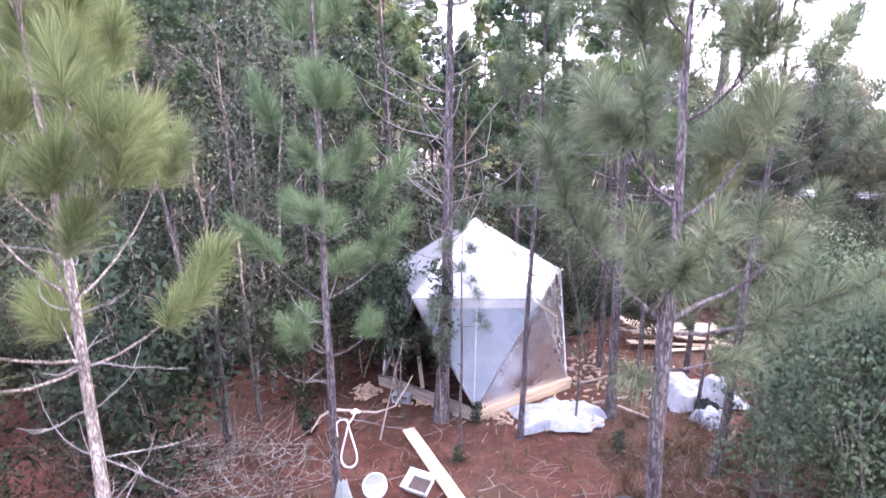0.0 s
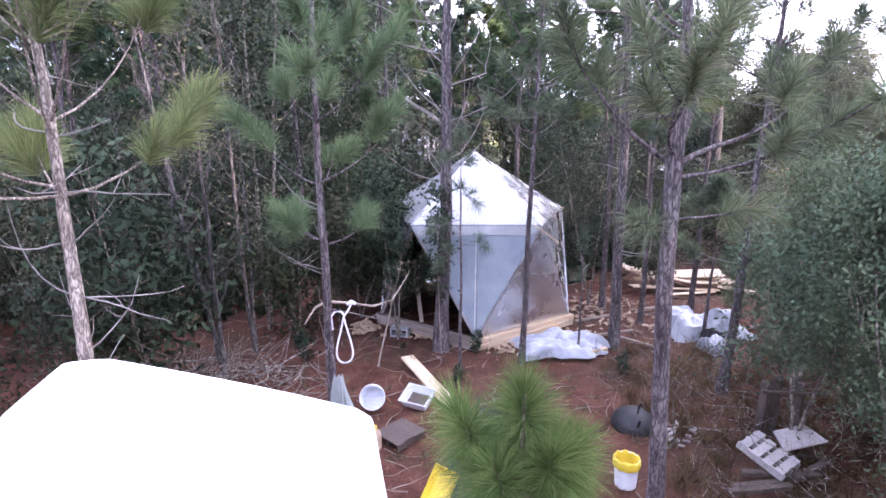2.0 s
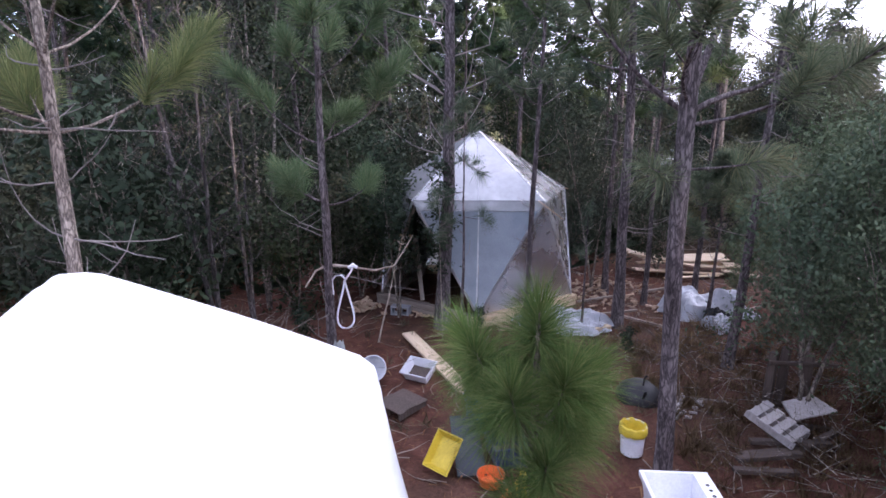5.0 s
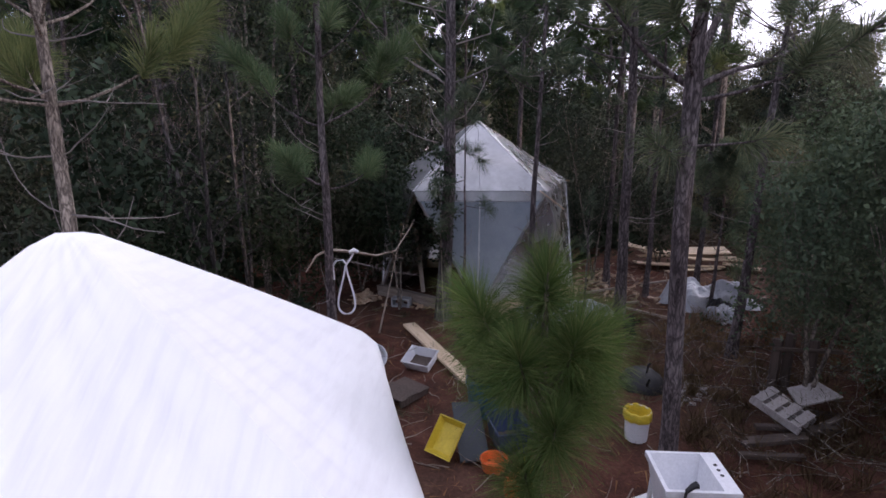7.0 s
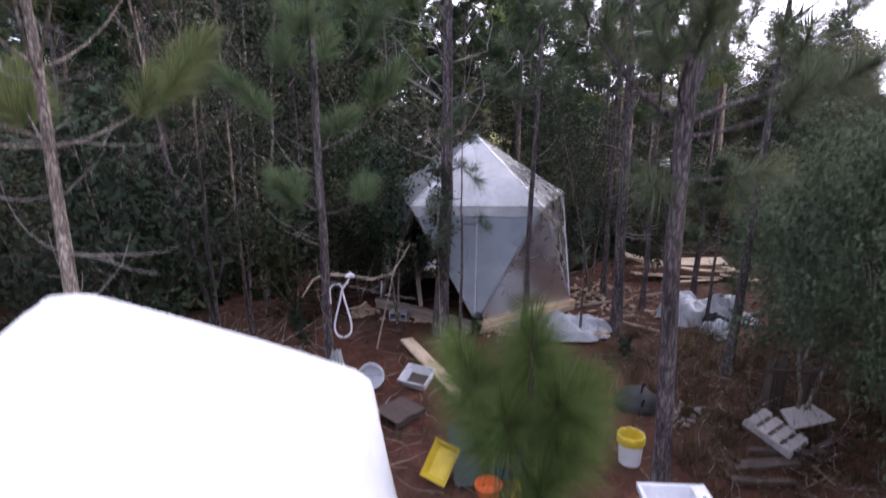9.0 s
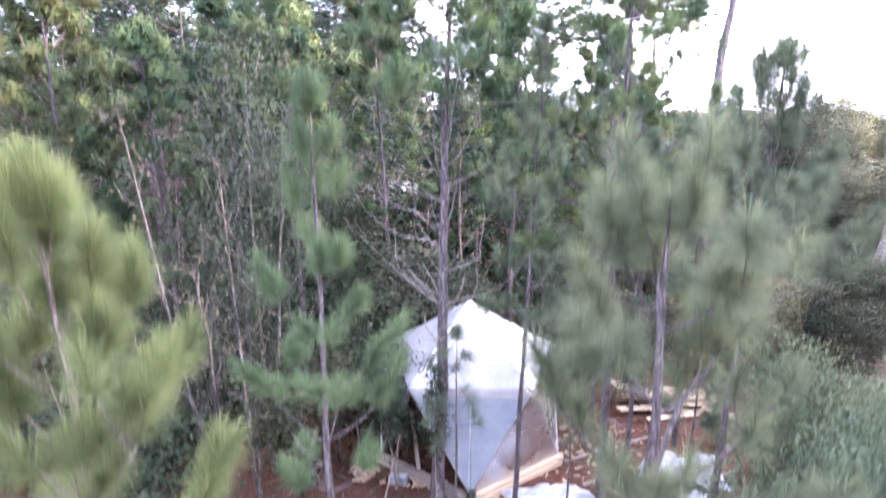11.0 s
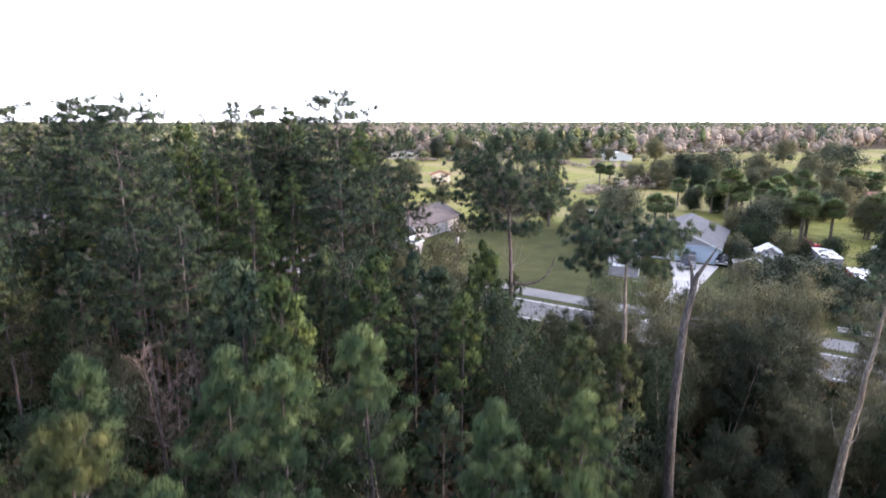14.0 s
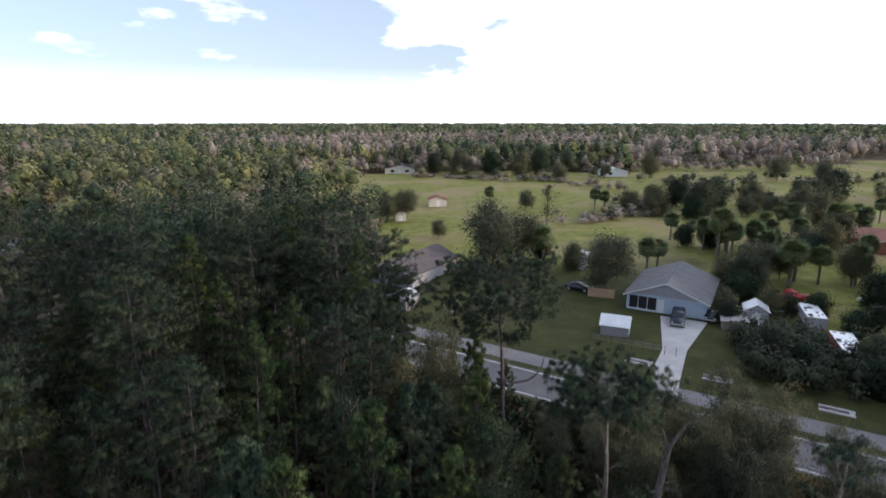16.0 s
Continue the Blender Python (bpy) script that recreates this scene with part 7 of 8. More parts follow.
    for kind, x, z, w, h in front:
        if kind == "garage":
            door = block("garage_door", (w, 0.06, h), (x, 0.11, z + h / 2), SIDING, ob, "pale blue panelled garage door")
            for k in range(1, 4):
                block("panel_rail", (w - 0.1, 0.015, 0.03), (x, 0.072, z + h * k / 4), TRIM, door)
        elif kind == "screen":
            for k in range(3):
                block("screen", (w / 3 - 0.07, 0.03, h - 0.08), (x - w / 3 + w / 3 * k, 0.12, z + h / 2), DARK, ob, "dark insect screen")
            for k in range(4):
                block("screen_post", (0.08, 0.09, h), (x - w / 2 + w * k / 3, 0.08, z + h / 2), TRIM, ob, "white porch post")
            block("screen_sill", (w, 0.10, 0.08), (x, 0.08, z + 0.04), TRIM, ob)
        elif kind == "door":
            d = block("door", (w, 0.06, h), (x, 0.1, z + h / 2), TRIM, ob, "white screen door")
            block("pane", (w * 0.7, 0.02, h * 0.38), (x, 0.062, z + h * 0.72), DARK, d)
            block("pane", (w * 0.7, 0.02, h * 0.3), (x, 0.062, z + h * 0.25), DARK, d)
        else:
            win = block("window", (w, 0.05, h), (x, 0.12, z + h / 2), GLASS, ob, "dark glazed window")
            block("sill", (w + 0.1, 0.12, 0.05), (x, 0.04, z - 0.02), TRIM, win)
            block("frame", (0.05, 0.03, h), (x, 0.09, z + h / 2), TRIM, win)
    for k in (0.3, 0.55):
        v = lathe([(0.0, 0.42), (0.05, 0.42), (0.05, 0.0)], 10)
        part("roof_vent", v.mesh("roof_vent", TRIM), ob, "short white vent pipe", Matrix.Translation((W * 0.46, D * k, ridge - 0.55)))
    return ob


HOUSE_M = Matrix.Translation((31.2, 82.0, 0.0)) @ Matrix.Rotation(math.atan2(-0.527, 0.85), 4, "Z")
gable_house("house", "single-storey pale blue house with a grey gabled roof and garage", HOUSE_M, 11.2, 15.5, 2.55, 4.75, SIDING, SHINGLE, 0.5,
            (("screen", 2.35, 0.18, 4.0, 2.05), ("door", 4.95, 0.02, 0.95, 2.1), ("garage", 8.3, 0.02, 4.6, 2.2)), GREY_SHED)
HOUSE_L = Matrix.Translation((-9.8, 97.6, 0.0)) @ Matrix.Rotation(math.atan2(-0.525, 0.85), 4, "Z")
gable_house("house", "single-storey house with a brown-grey gabled roof half hidden by trees", HOUSE_L, 9.0, 16.0, 2.5, 4.5, GREY_SHED, ROOF_BROWN, 0.5, (("garage", 5.2, 0.02, 4.6, 2.2), ("window", 1.6, 0.9, 1.2, 1.2)))
gable_house("house", "distant low house with a pale roof at the pasture's far edge", Matrix.Translation((-66.0, 300.0, 0.0)), 14.0, 9.0, 2.6, 4.6, CREAM, METAL_ROOF, 0.5, (("window", 4, 0.9, 2, 1.3), ("door", 7, 0, 1, 2.1), ("window", 10, 0.9, 2, 1.3)))
gable_house("house", "distant dark-roofed bungalow under trees", Matrix.Translation((-22.0, 308.0, 0.0)), 16.0, 9.0, 2.6, 4.4, CREAM, ROOF_BROWN, 0.5, (("window", 4, 0.9, 2, 1.3), ("door", 8, 0, 1, 2.1), ("window", 12, 0.9, 2, 1.3)))
gable_house("house", "red-brown bungalow behind palms", Matrix.Translation((97.0, 116.0, 0.0)) @ Matrix.Rotation(-0.35, 4, "Z"), 14.0, 10.0, 2.6, 4.4, BRICK_RED, BRICK_RED, 0.5, (("window", 4, 0.9, 2, 1.3), ("door", 7, 0, 1, 2.1), ("window", 10, 0.9, 2, 1.3)))
gable_house("house", "pale distant house among the far trees", Matrix.Translation((92.0, 290.0, 0.0)), 13.0, 9.0, 2.8, 4.6, TRIM, METAL_ROOF, 0.5, (("window", 4, 0.9, 2, 1.3), ("door", 7, 0, 1, 2.1)))
gable_house("house", "grey-roofed house deep in the woods", Matrix.Translation((-62.0, 136.0, 0.0)) @ Matrix.Rotation(0.4, 4, "Z"), 12.0, 9.0, 2.6, 4.3, CREAM, SHINGLE, 0.5, (("window", 4, 0.9, 2, 1.3), ("door", 7, 0, 1, 2.1)))
gable_house("house", "white-roofed house deep in the woods", Matrix.Translation((-112.0, 178.0, 0.0)) @ Matrix.Rotation(-0.3, 4, "Z"), 12.0, 9.0, 2.6, 4.3, CREAM, METAL_ROOF, 0.5, (("window", 4, 0.9, 2, 1.3), ("door", 7, 0, 1, 2.1)))


def small_shed(name, label, x, y, turn, W, D, eave, ridge, wall_mat, roof_mat, category="shed", over=0.2):
    ob = thing(name, label, category, Matrix.Translation((x, y, 0)) @ Matrix.Rotation(turn, 4, "Z"))
    block("body", (W, D, eave), (0, 0, eave / 2), wall_mat, ob)
    for y0 in (-D / 2, D / 2 - 0.05):
        b = Build()
        b.add([(-W / 2, y0, eave), (W / 2, y0, eave), (0, y0, ridge - 0.05), (-W / 2, y0 + 0.05, eave), (W / 2, y0 + 0.05, eave), (0, y0 + 0.05, ridge - 0.05)], [(0, 1, 2), (5, 4, 3)], [(0, 3, 4, 1), (1, 4, 5, 2), (2, 5, 3, 0)])
        part("gable", b.mesh("gable", wall_mat), ob)
    slope = (ridge - eave) / (W / 2)
    for sx in (-1, 1):
        rb = Build()
        v = [(sx * (W / 2 + over), -D / 2 - over, eave - slope * over), (0, -D / 2 - over, ridge), (0, D / 2 + over, ridge), (sx * (W / 2 + over), D / 2 + over, eave - slope * over)]
        v += [(a, c, z - 0.05) for a, c, z in v]
        rb.add(v, None, [(0, 1, 2, 3), (4, 7, 6, 5), (0, 4, 5, 1), (1, 5, 6, 2), (2, 6, 7, 3), (3, 7, 4, 0)])
        roof = part("roof", rb.mesh("roof", roof_mat), ob)
        for k in range(1, 7):
            f = -D / 2 - over + (D + 2 * over) * k / 7
            sb = Build()
            L = math.hypot(W / 2 + over, ridge - eave + slope * over)
            sb.box((L, 0.03, 0.03), Matrix.Translation((sx * (W / 2 + over) / 2, f, (ridge + eave - slope * over) / 2 + 0.015)) @ Matrix.Rotation(sx * math.atan(slope), 4, "Y"))
            part("seam", sb.mesh("seam", roof_mat), roof)
    block("door", (min(W, 1.4) * 0.8, 0.05, eave * 0.85), (0, -D / 2 - 0.02, eave * 0.43), TRIM, ob, "plain shed door")
    return ob


small_shed("well_house", "small white-roofed well house on the lawn", 26.2, 72.0, math.pi / 2 - 0.42, 3.2, 3.6, 1.5, 2.5, GREY_SHED, METAL_ROOF)
small_shed("garden_shed", "grey metal garden shed with a white roof", 47.6, 75.6, -0.45, 3.0, 3.2, 2.1, 3.0, GREY_SHED, METAL_ROOF)
small_shed("lean_to", "low pale-roofed lean-to beside the shed", 44.0, 72.4, -0.45, 5.2, 2.2, 1.3, 1.6, OLD_WOOD, CONCRETE)
small_shed("pasture_shelter", "open red-roofed shelter standing in the pasture", 4.2, 189.5, 0.1, 6.0, 4.0, 2.6, 3.7, CREAM, BRICK_RED, "shelter", 0.6)
small_shed("pump_house", "little white hut under the pasture oaks", -7.0, 161.0, 0.1, 3.0, 2.5, 2.0, 2.8, CREAM, CREAM)
small_shed("carport", "white metal carport roof before the hidden house", -3.2, 83.6, -0.5, 3.6, 4.0, 2.0, 2.5, GREY_SHED, METAL_ROOF, "carport")
small_shed("white_camper", "white camper parked beside an oak", 30.4, 107.0, -0.4, 3.2, 5.0, 2.6, 3.0, TRIM, METAL_ROOF, "camper")
small_shed("brown_house", "low red-brown house among the yard trees", 101.5, 125.0, 1.2, 8.0, 11.0, 2.5, 4.2, BRICK_RED, RUST_ROOF, "house", 0.5)
small_shed("farm_hut", "small red-walled hut among the trees", -36.0, 152.0, 0.4, 5.0, 5.0, 2.3, 3.2, BRICK_RED, CREAM)


def fence_run():
    ob = thing("board_fence", "tan close-boarded fence panel between lawn and oak", "fence", Matrix.Translation((27.0, 88.0, 0)) @ Matrix.Rotation(math.atan2(-1.6, 3.9), 4, "Z"))
    me = from_bm("slat", bevelled((0.145, 0.025, 1.5), 0.004), TAN_FENCE)
    for k in range(28):
        part("slat", me, ob, "", Matrix.Translation((k * 0.15, 0, 0.8 + 0.01 * math.sin(k * 3))))
    for z in (0.4, 1.3):
        block("rail", (4.2, 0.05, 0.09), (2.05, 0.04, z), TAN_FENCE, ob)


fence_run()


def car(name, label, x, y, turn, paint, L=4.8, W=1.9, H=1.75, kind="suv", category="car"):
    """A parked vehicle, nose along -y."""
    ob = thing(name, label, category, Matrix.Translation((x, y, 0.03)) @ Matrix.Rotation(turn, 4, "Z"))
    if kind == "pickup":
        side = [(-L / 2, 0.45), (-L / 2, 0.95), (-L * 0.22, 1.08), (-L * 0.10, H), (L * 0.12, H), (L * 0.14, 1.05), (L / 2, 1.05), (L / 2, 0.5)]
        cab = (-L * 0.20, L * 0.13)
    elif kind == "sedan":
        side = [(-L / 2, 0.4), (-L / 2, 0.75), (-L * 0.24, 0.95), (-L * 0.08, H), (L * 0.18, H), (L * 0.34, 1.0), (L / 2, 0.95), (L / 2, 0.42)]
        cab = (-L * 0.22, L * 0.32)
    else:
        side = [(-L / 2, 0.45), (-L / 2, 0.85), (-L * 0.24, 1.05), (-L * 0.12, H), (L * 0.44, H), (L / 2, 1.1), (L / 2, 0.5)]
        cab = (-L * 0.22, L * 0.48)
    bm = bmesh.new()
    rows = []
    for sx in (-1, 1):
        rows.append([bm.verts.new((sx * W / 2 * (0.80 if z > 1.12 else 1.0), yy, z)) for yy, z in side])
    n = len(side)
    for k in range(n):
        bm.faces.new((rows[0][k], rows[0][(k + 1) % n], rows[1][(k + 1) % n], rows[1][k]))
    bm.faces.new(rows[0][::-1])
    bm.faces.new(rows[1])
    bmesh.ops.recalc_face_normals(bm, faces=bm.faces[:])
    bmesh.ops.bevel(bm, geom=bm.edges[:], offset=0.07, segments=2, affect="EDGES")
    body = part("body", from_bm("body", bm, paint, True), ob)
    ws = from_bm("windscreen", bevelled((W * 0.74, 0.02, 0.62), 0.004), GLASS)
    a = math.atan2(side[3][0] - side[2][0], side[3][1] - side[2][1])
    part("windscreen", ws, ob, "", Matrix.Translation((0, (side[2][0] + side[3][0]) / 2 - 0.03, (side[2][1] + side[3][1]) / 2 + 0.02)) @ Matrix.Rotation(-a, 4, "X"))
    for sx in (-1, 1):
        for f in (0.32, 0.72):
            block("window", (0.03, (cab[1] - cab[0]) * 0.30, 0.36), (sx * W * 0.435, cab[0] + (cab[1] - cab[0]) * f, (H + 1.05) / 2 + 0.02), GLASS, ob, "", 0.01)
        block("headlight", (0.34, 0.05, 0.16), (sx * W * 0.36, -L / 2 - 0.005, 0.78), LAMP_LENS, ob, "clear headlight", 0.01)
    block("grille", (W * 0.42, 0.04, 0.18), (0, -L / 2 - 0.005, 0.72), BLACK, ob, "dark grille", 0.01)
    block("bumper", (W * 0.98, 0.14, 0.2), (0, -L / 2 - 0.02, 0.5), TAPE, ob, "pale bumper", 0.03)
    for sx in (-1, 1):
        for yy in (-L * 0.31, L * 0.30):
            wh = part("wheel", lathe([(0.0, -0.1), (0.27, -0.1), (0.34, -0.07), (0.34, 0.07), (0.27, 0.1), (0.0, 0.1)], 20).mesh("wheel", RUBBER), ob, "black tyre", Matrix.Translation((sx * (W / 2 - 0.09), yy, 0.34)) @ Matrix.Rotation(math.pi / 2, 4, "Y"))
            part("rim", lathe([(0.0, 0.105), (0.2, 0.11), (0.22, 0.1)], 14).mesh("rim", TAPE), wh, "", Matrix.Rotation(0 if sx > 0 else math.pi, 4, "X"))
    return ob


DRIVE = math.atan2(-0.527, 0.85)
car("suv", "dark blue four-wheel-drive parked on the concrete driveway", 36.3, 75.3, DRIVE + 0.1, CAR_DARK, 4.7, 1.9, 1.75)
car("pickup_truck", "faded red pickup truck parked in the yard", 58.6, 84.6, 1.45, CAR_RED, 5.6, 1.95, 1.8, "pickup", "truck")
car("sedan", "silver car parked behind the scrub", 54.8, 79.6, 1.35, CAR_SILVER, 4.6, 1.8, 1.4, "sedan")
car("sedan", "small white car parked on the grass", 70.0, 81.5, 0.4, CAR_WHITE, 4.4, 1.8, 1.45, "sedan")
car("sedan", "white car beside the brown house", 95.8, 119.4, 0.4, CAR_WHITE, 4.4, 1.8, 1.45, "sedan")
car("sedan", "dark blue car beside the fence", 26.2, 91.2, 1.0, CAR_DARK, 4.5, 1.8, 1.45, "sedan")
car("sedan", "dark car before the garage's edge", 41.6, 76.3, DRIVE, CAR_DARK, 3.6, 1.6, 1.4, "sedan")


def boat_trailer(name, label, x, y, turn, L, W, mat):
    """A long low trailer with a cluttered flat top."""
    ob = thing(name, label, "trailer", Matrix.Translation((x, y, 0)) @ Matrix.Rotation(turn, 4, "Z"))
    block("box", (W, L, 1.5), (0, 0, 1.45), mat, ob, "", 0.05)
    block("roof", (W + 0.06, L + 0.06, 0.07), (0, 0, 2.24), METAL_ROOF, ob, "dirty white roof")
    rng = np.random.default_rng(int(x))
    for k in range(12):
        block("roof_clutter", (rng.uniform(0.2, 0.6), rng.uniform(0.2, 0.6), 0.05), (rng.uniform(-0.4, 0.4) * W, rng.uniform(-0.45, 0.45) * L, 2.305), SLATE, ob, "dark patch of debris on the roof")
    block("drawbar", (0.1, 1.2, 0.1), (0, -L / 2 - 0.6, 0.5), BLACK, ob)
    for sx in (-1, 1):
        for yy in (-0.5, 0.5):
            part("wheel", lathe([(0.0, -0.1), (0.3, -0.1), (0.34, 0.0), (0.3, 0.1), (0.0, 0.1)], 18).mesh("wheel", RUBBER), ob, "", Matrix.Translation((sx * (W / 2 - 0.05), yy, 0.35)) @ Matrix.Rotation(math.pi / 2, 4, "Y"))
        block("chassis", (0.1, L, 0.14), (sx * W * 0.35, 0, 0.63), BLACK, ob)
    return ob


boat_trailer("cargo_trailer", "dark red cargo trailer with a littered white roof", 50.9, 62.0, -0.42, 7.5, 2.4, CAR_RED)
boat_trailer("box_trailer", "grey box trailer with a leaf-strewn white roof", 54.4, 73.6, -0.40, 6.5, 2.3, GREY_SHED)


def culvert_end(x, y, turn):
    """A mitred concrete culvert end: a sloping slab with a slot over the pipe mouth."""
    ob = thing("culvert_end", "pale concrete culvert end set in the roadside grass", "culvert", Matrix.Translation((x, y, 0.0)) @ Matrix.Rotation(turn, 4, "Z"), "culvert ends")
    block("side_slab", (2.6, 0.4, 0.14), (0, 0.5, 0.06), CONCRETE, ob)
    block("side_slab", (2.6, 0.4, 0.14), (0, -0.5, 0.06), CONCRETE, ob)
    block("end_slab", (0.5, 1.4, 0.14), (1.5, 0, 0.06), CONCRETE, ob)
    # a black slab is painted shade for the open pipe
    block("pipe_mouth", (2.4, 0.58, 0.06), (0, 0, 0.02), BLACK, ob, "black slab in place of the shaded pipe mouth")


for x, y in ((40.9, 50.2), (32.6, 57.4), (25.6, 62.3)):
    culvert_end(x, y, math.atan2(-0.559, 0.829))


def utility_pole():
    ob = thing("utility_pole", "grey wooden utility pole with a crossarm and transformer", "utility pole", Matrix.Translation((3.3, 59.6, 0)))
    b = Build()
    b.tube([(0, 0, -0.2), (0, 0, 8.6)], [0.15, 0.10], 10)
    part("pole", b.mesh("pole", BARK_GREY), ob)
    block("crossarm", (1.8, 0.1, 0.12), (0, -0.12, 8.2), OLD_WOOD, ob)
    part("transformer", lathe([(0.0, 0.0), (0.2, 0.0), (0.22, 0.05), (0.22, 0.7), (0.1, 0.8), (0.0, 0.8)], 16).mesh("transformer", GREY_SHED), ob, "", Matrix.Translation((0.0, -0.38, 6.9)))
    for x in (-0.8, -0.3, 0.3, 0.8):
        part("insulator", lathe([(0.0, 0.0), (0.04, 0.0), (0.06, 0.06), (0.03, 0.14), (0.0, 0.14)], 8).mesh("insulator", PLASTIC), ob, "", Matrix.Translation((x, -0.12, 8.26)))


utility_pole()


def wire_fence():
    """The thin wire fence across the driveway's lawn."""
    ob = thing("wire_fence", "thin wire fence with slim posts across the lawn", "fence", Matrix.Translation((22.0, 69.0, 0)) @ Matrix.Rotation(math.atan2(-0.527, 0.85), 4, "Z"))
    me = from_bm("post", bevelled((0.05, 0.05, 1.2), 0.006), DARK_WOOD)
    for k in range(10):
        part("post", me, ob, "", Matrix.Translation((k * 1.3, 0, 0.6)))
    for z in (0.5, 0.8, 1.1):
        b = Build()
        b.tube([(0, 0, z), (11.7, 0, z)], [0.012, 0.012], 4)
        part("wire", b.mesh("wire", TAPE), ob)


wire_fence()

# ---------------------------------------------------------------- trees of the pasture and yards
OAK = [leafy_meshes(301 + k, 8.0, 0.24, 5.0, 0.16, 22, 8, 150, 0.26, 0.95, tri=True, leaf=(OAK_LEAF, OAK_LEAF, OAK_LEAF)[k % 3], bark=BARK_GREY, sub=2, gap=0.12) for k in range(3)]
for pair in OAK:
    # broad low domes, 9.4 m to the top
    squash = 9.4 / float(np.percentile([v.co.z for v in pair[1].vertices], 99.3))
    for me in pair:
        me.transform(Matrix.Diagonal((1.0, 1.0, squash, 1.0)))
BUSH = [leafy_meshes(311 + k, 3.4, 0.06, 2.0, 0.08, 8, 5, 80, 0.20, 0.5, stems=3, tri=True, leaf=(LEAF_SHRUB, LEAF, LEAF_OLIVE)[k], bark=BARK_GREY) for k in range(3)]
BIG_BARE = leafy_meshes(321, 9.0, 0.12, 2.6, 0.25, 22, 7, 6, 0.35, 0.5, leaf=BRUSH_LEAF, bark=DEADWOOD, sub=7)


def palm_meshes(seed):
    """A cabbage palm: a rough trunk and a round head of fan fronds."""
    rng = np.random.default_rng(seed)
    t = Build()
    t.tube([(0, 0, -0.1), (0.05, 0, 1.5), (0.02, 0.03, 3.2), (0, 0, 4.6)], [0.24, 0.20, 0.21, 0.24], 9)
    b = Build()
    N, out = 96, []
    for k in range(N):
        az, el = rng.random() * 6.28, math.asin(rng.uniform(-0.85, 1.0))
        d = np.array([math.cos(az) * math.cos(el), math.sin(az) * math.cos(el), math.sin(el)])
        base = np.array([0, 0, 4.7]) + d * 0.85
        t.tube([(0, 0, 4.55), base], [0.02, 0.012], 3)
        s = unit(np.cross(d, [0.01, 0.02, 1.0]))
        n = np.cross(s, d)
        for j in range(11):
            a = (j - 5) / 5 * 1.25
            tipd = d * math.cos(a) + s * math.sin(a) - n * 0.15 * abs(a) + np.array([0, 0, -0.12 * rng.random()])
            w = unit(np.cross(tipd, n)) * 0.12
            tip = base + tipd * rng.uniform(1.0, 1.4)
            mid_p = base + tipd * 0.65
            o = unit(mid_p - np.array([0, 0, 4.5]) + np.array([0, 0, 0.3]))
            b.add(facing(np.array([[base, mid_p + w, tip, mid_p - w]]), o[None])[0], None, [(0, 1, 2, 3)])
            out += [o] * 4
    return t.mesh("trunk", BARK_GREY, True), clothe(b.mesh("crown", PALM), out, np.repeat(rng.random(len(out) // 4), 4))


PALMS = [palm_meshes(331), palm_meshes(332)]
OAKS_AT = ((-10.8, 159.8, 8.5), (-5.7, 161.6, 8.7), (3.3, 135.5, 4.6), (13.5, 107.5, 13.0), (30.6, 90.0, 9.6), (32.6, 179.6, 6.4), (114.1, 283.3, 12.2), (170.3, 267.8, 11.3), (175.5, 243.4, 11.1),
           (140.0, 206.8, 6.6), (62.4, 169.7, 7.4), (97.1, 141.4, 6.6), (73.6, 119.3, 6.0), (82.5, 116.3, 5.6), (177.4, 214.0, 5.0), (63.7, 265.7, 9.0), (91.1, 284.0, 6.7), (78.8, 193.7, 6.6),
           (96.1, 163.5, 6.4), (102.8, 163.3, 6.4), (74.8, 93.0, 7.4), (-19.5, 172.1, 6.5), (57.5, 93.5, 7.5), (64.5, 97.0, 6.5), (51.5, 91.5, 6.0), (19.5, 110.0, 10.0))
for k, (x, y, h) in enumerate(OAKS_AT):
    plant("oak_tree", OAK[k % 3], x, y, "rounded dark oak standing in open pasture", "oak tree", k * 2.1, h / 9.4, "pasture oaks")
PALMS_AT = ((21.8, 188.6, 6.1), (54.9, 178.9, 6.2), (59.5, 131.8, 6.2), (63.0, 115.9, 9.1), (65.3, 116.8, 6.2), (41.8, 101.4, 6.2), (23.2, 106.1, 7.5), (62.9, 91.6, 7.5), (60.5, 95.2, 6.2), (99.1, 130.7, 8.0),
            (101.1, 130.6, 7.6), (139.3, 191.9, 7.5), (103.5, 127.3, 5.0), (128.3, 153.0, 6.4), (62.7, 128.5, 5.0), (67.0, 106.0, 6.5), (71.0, 110.0, 6.0), (78.0, 122.0, 6.0), (90.0, 139.0, 6.3), (86.0, 104.0, 6.0),
            (66.4, 119.4, 7.4), (62.0, 120.6, 6.6), (64.6, 113.6, 6.8), (75.2, 92.6, 6.8), (66.2, 95.4, 7.0), (69.4, 93.6, 6.2), (57.2, 176.4, 6.0), (93.0, 137.4, 7.2), (106.4, 131.2, 7.2), (110.2, 138.6, 6.8), (80.6, 128.4, 6.6), (70.6, 116.2, 6.8), (44.6, 103.2, 5.6), (84.2, 121.6, 6.4))
for k, (x, y, h) in enumerate(PALMS_AT):
    plant("palm_tree", PALMS[k % 2], x, y, "cabbage palm with a round head of fan fronds", "palm tree", k * 1.3, h / 5.7, "cabbage palms")
plant("bare_tree", BIG_BARE, 31.8, 143.3, "large leafless grey tree in the pasture", "tree", 0, 1.2)
lot_rng = np.random.default_rng(17)
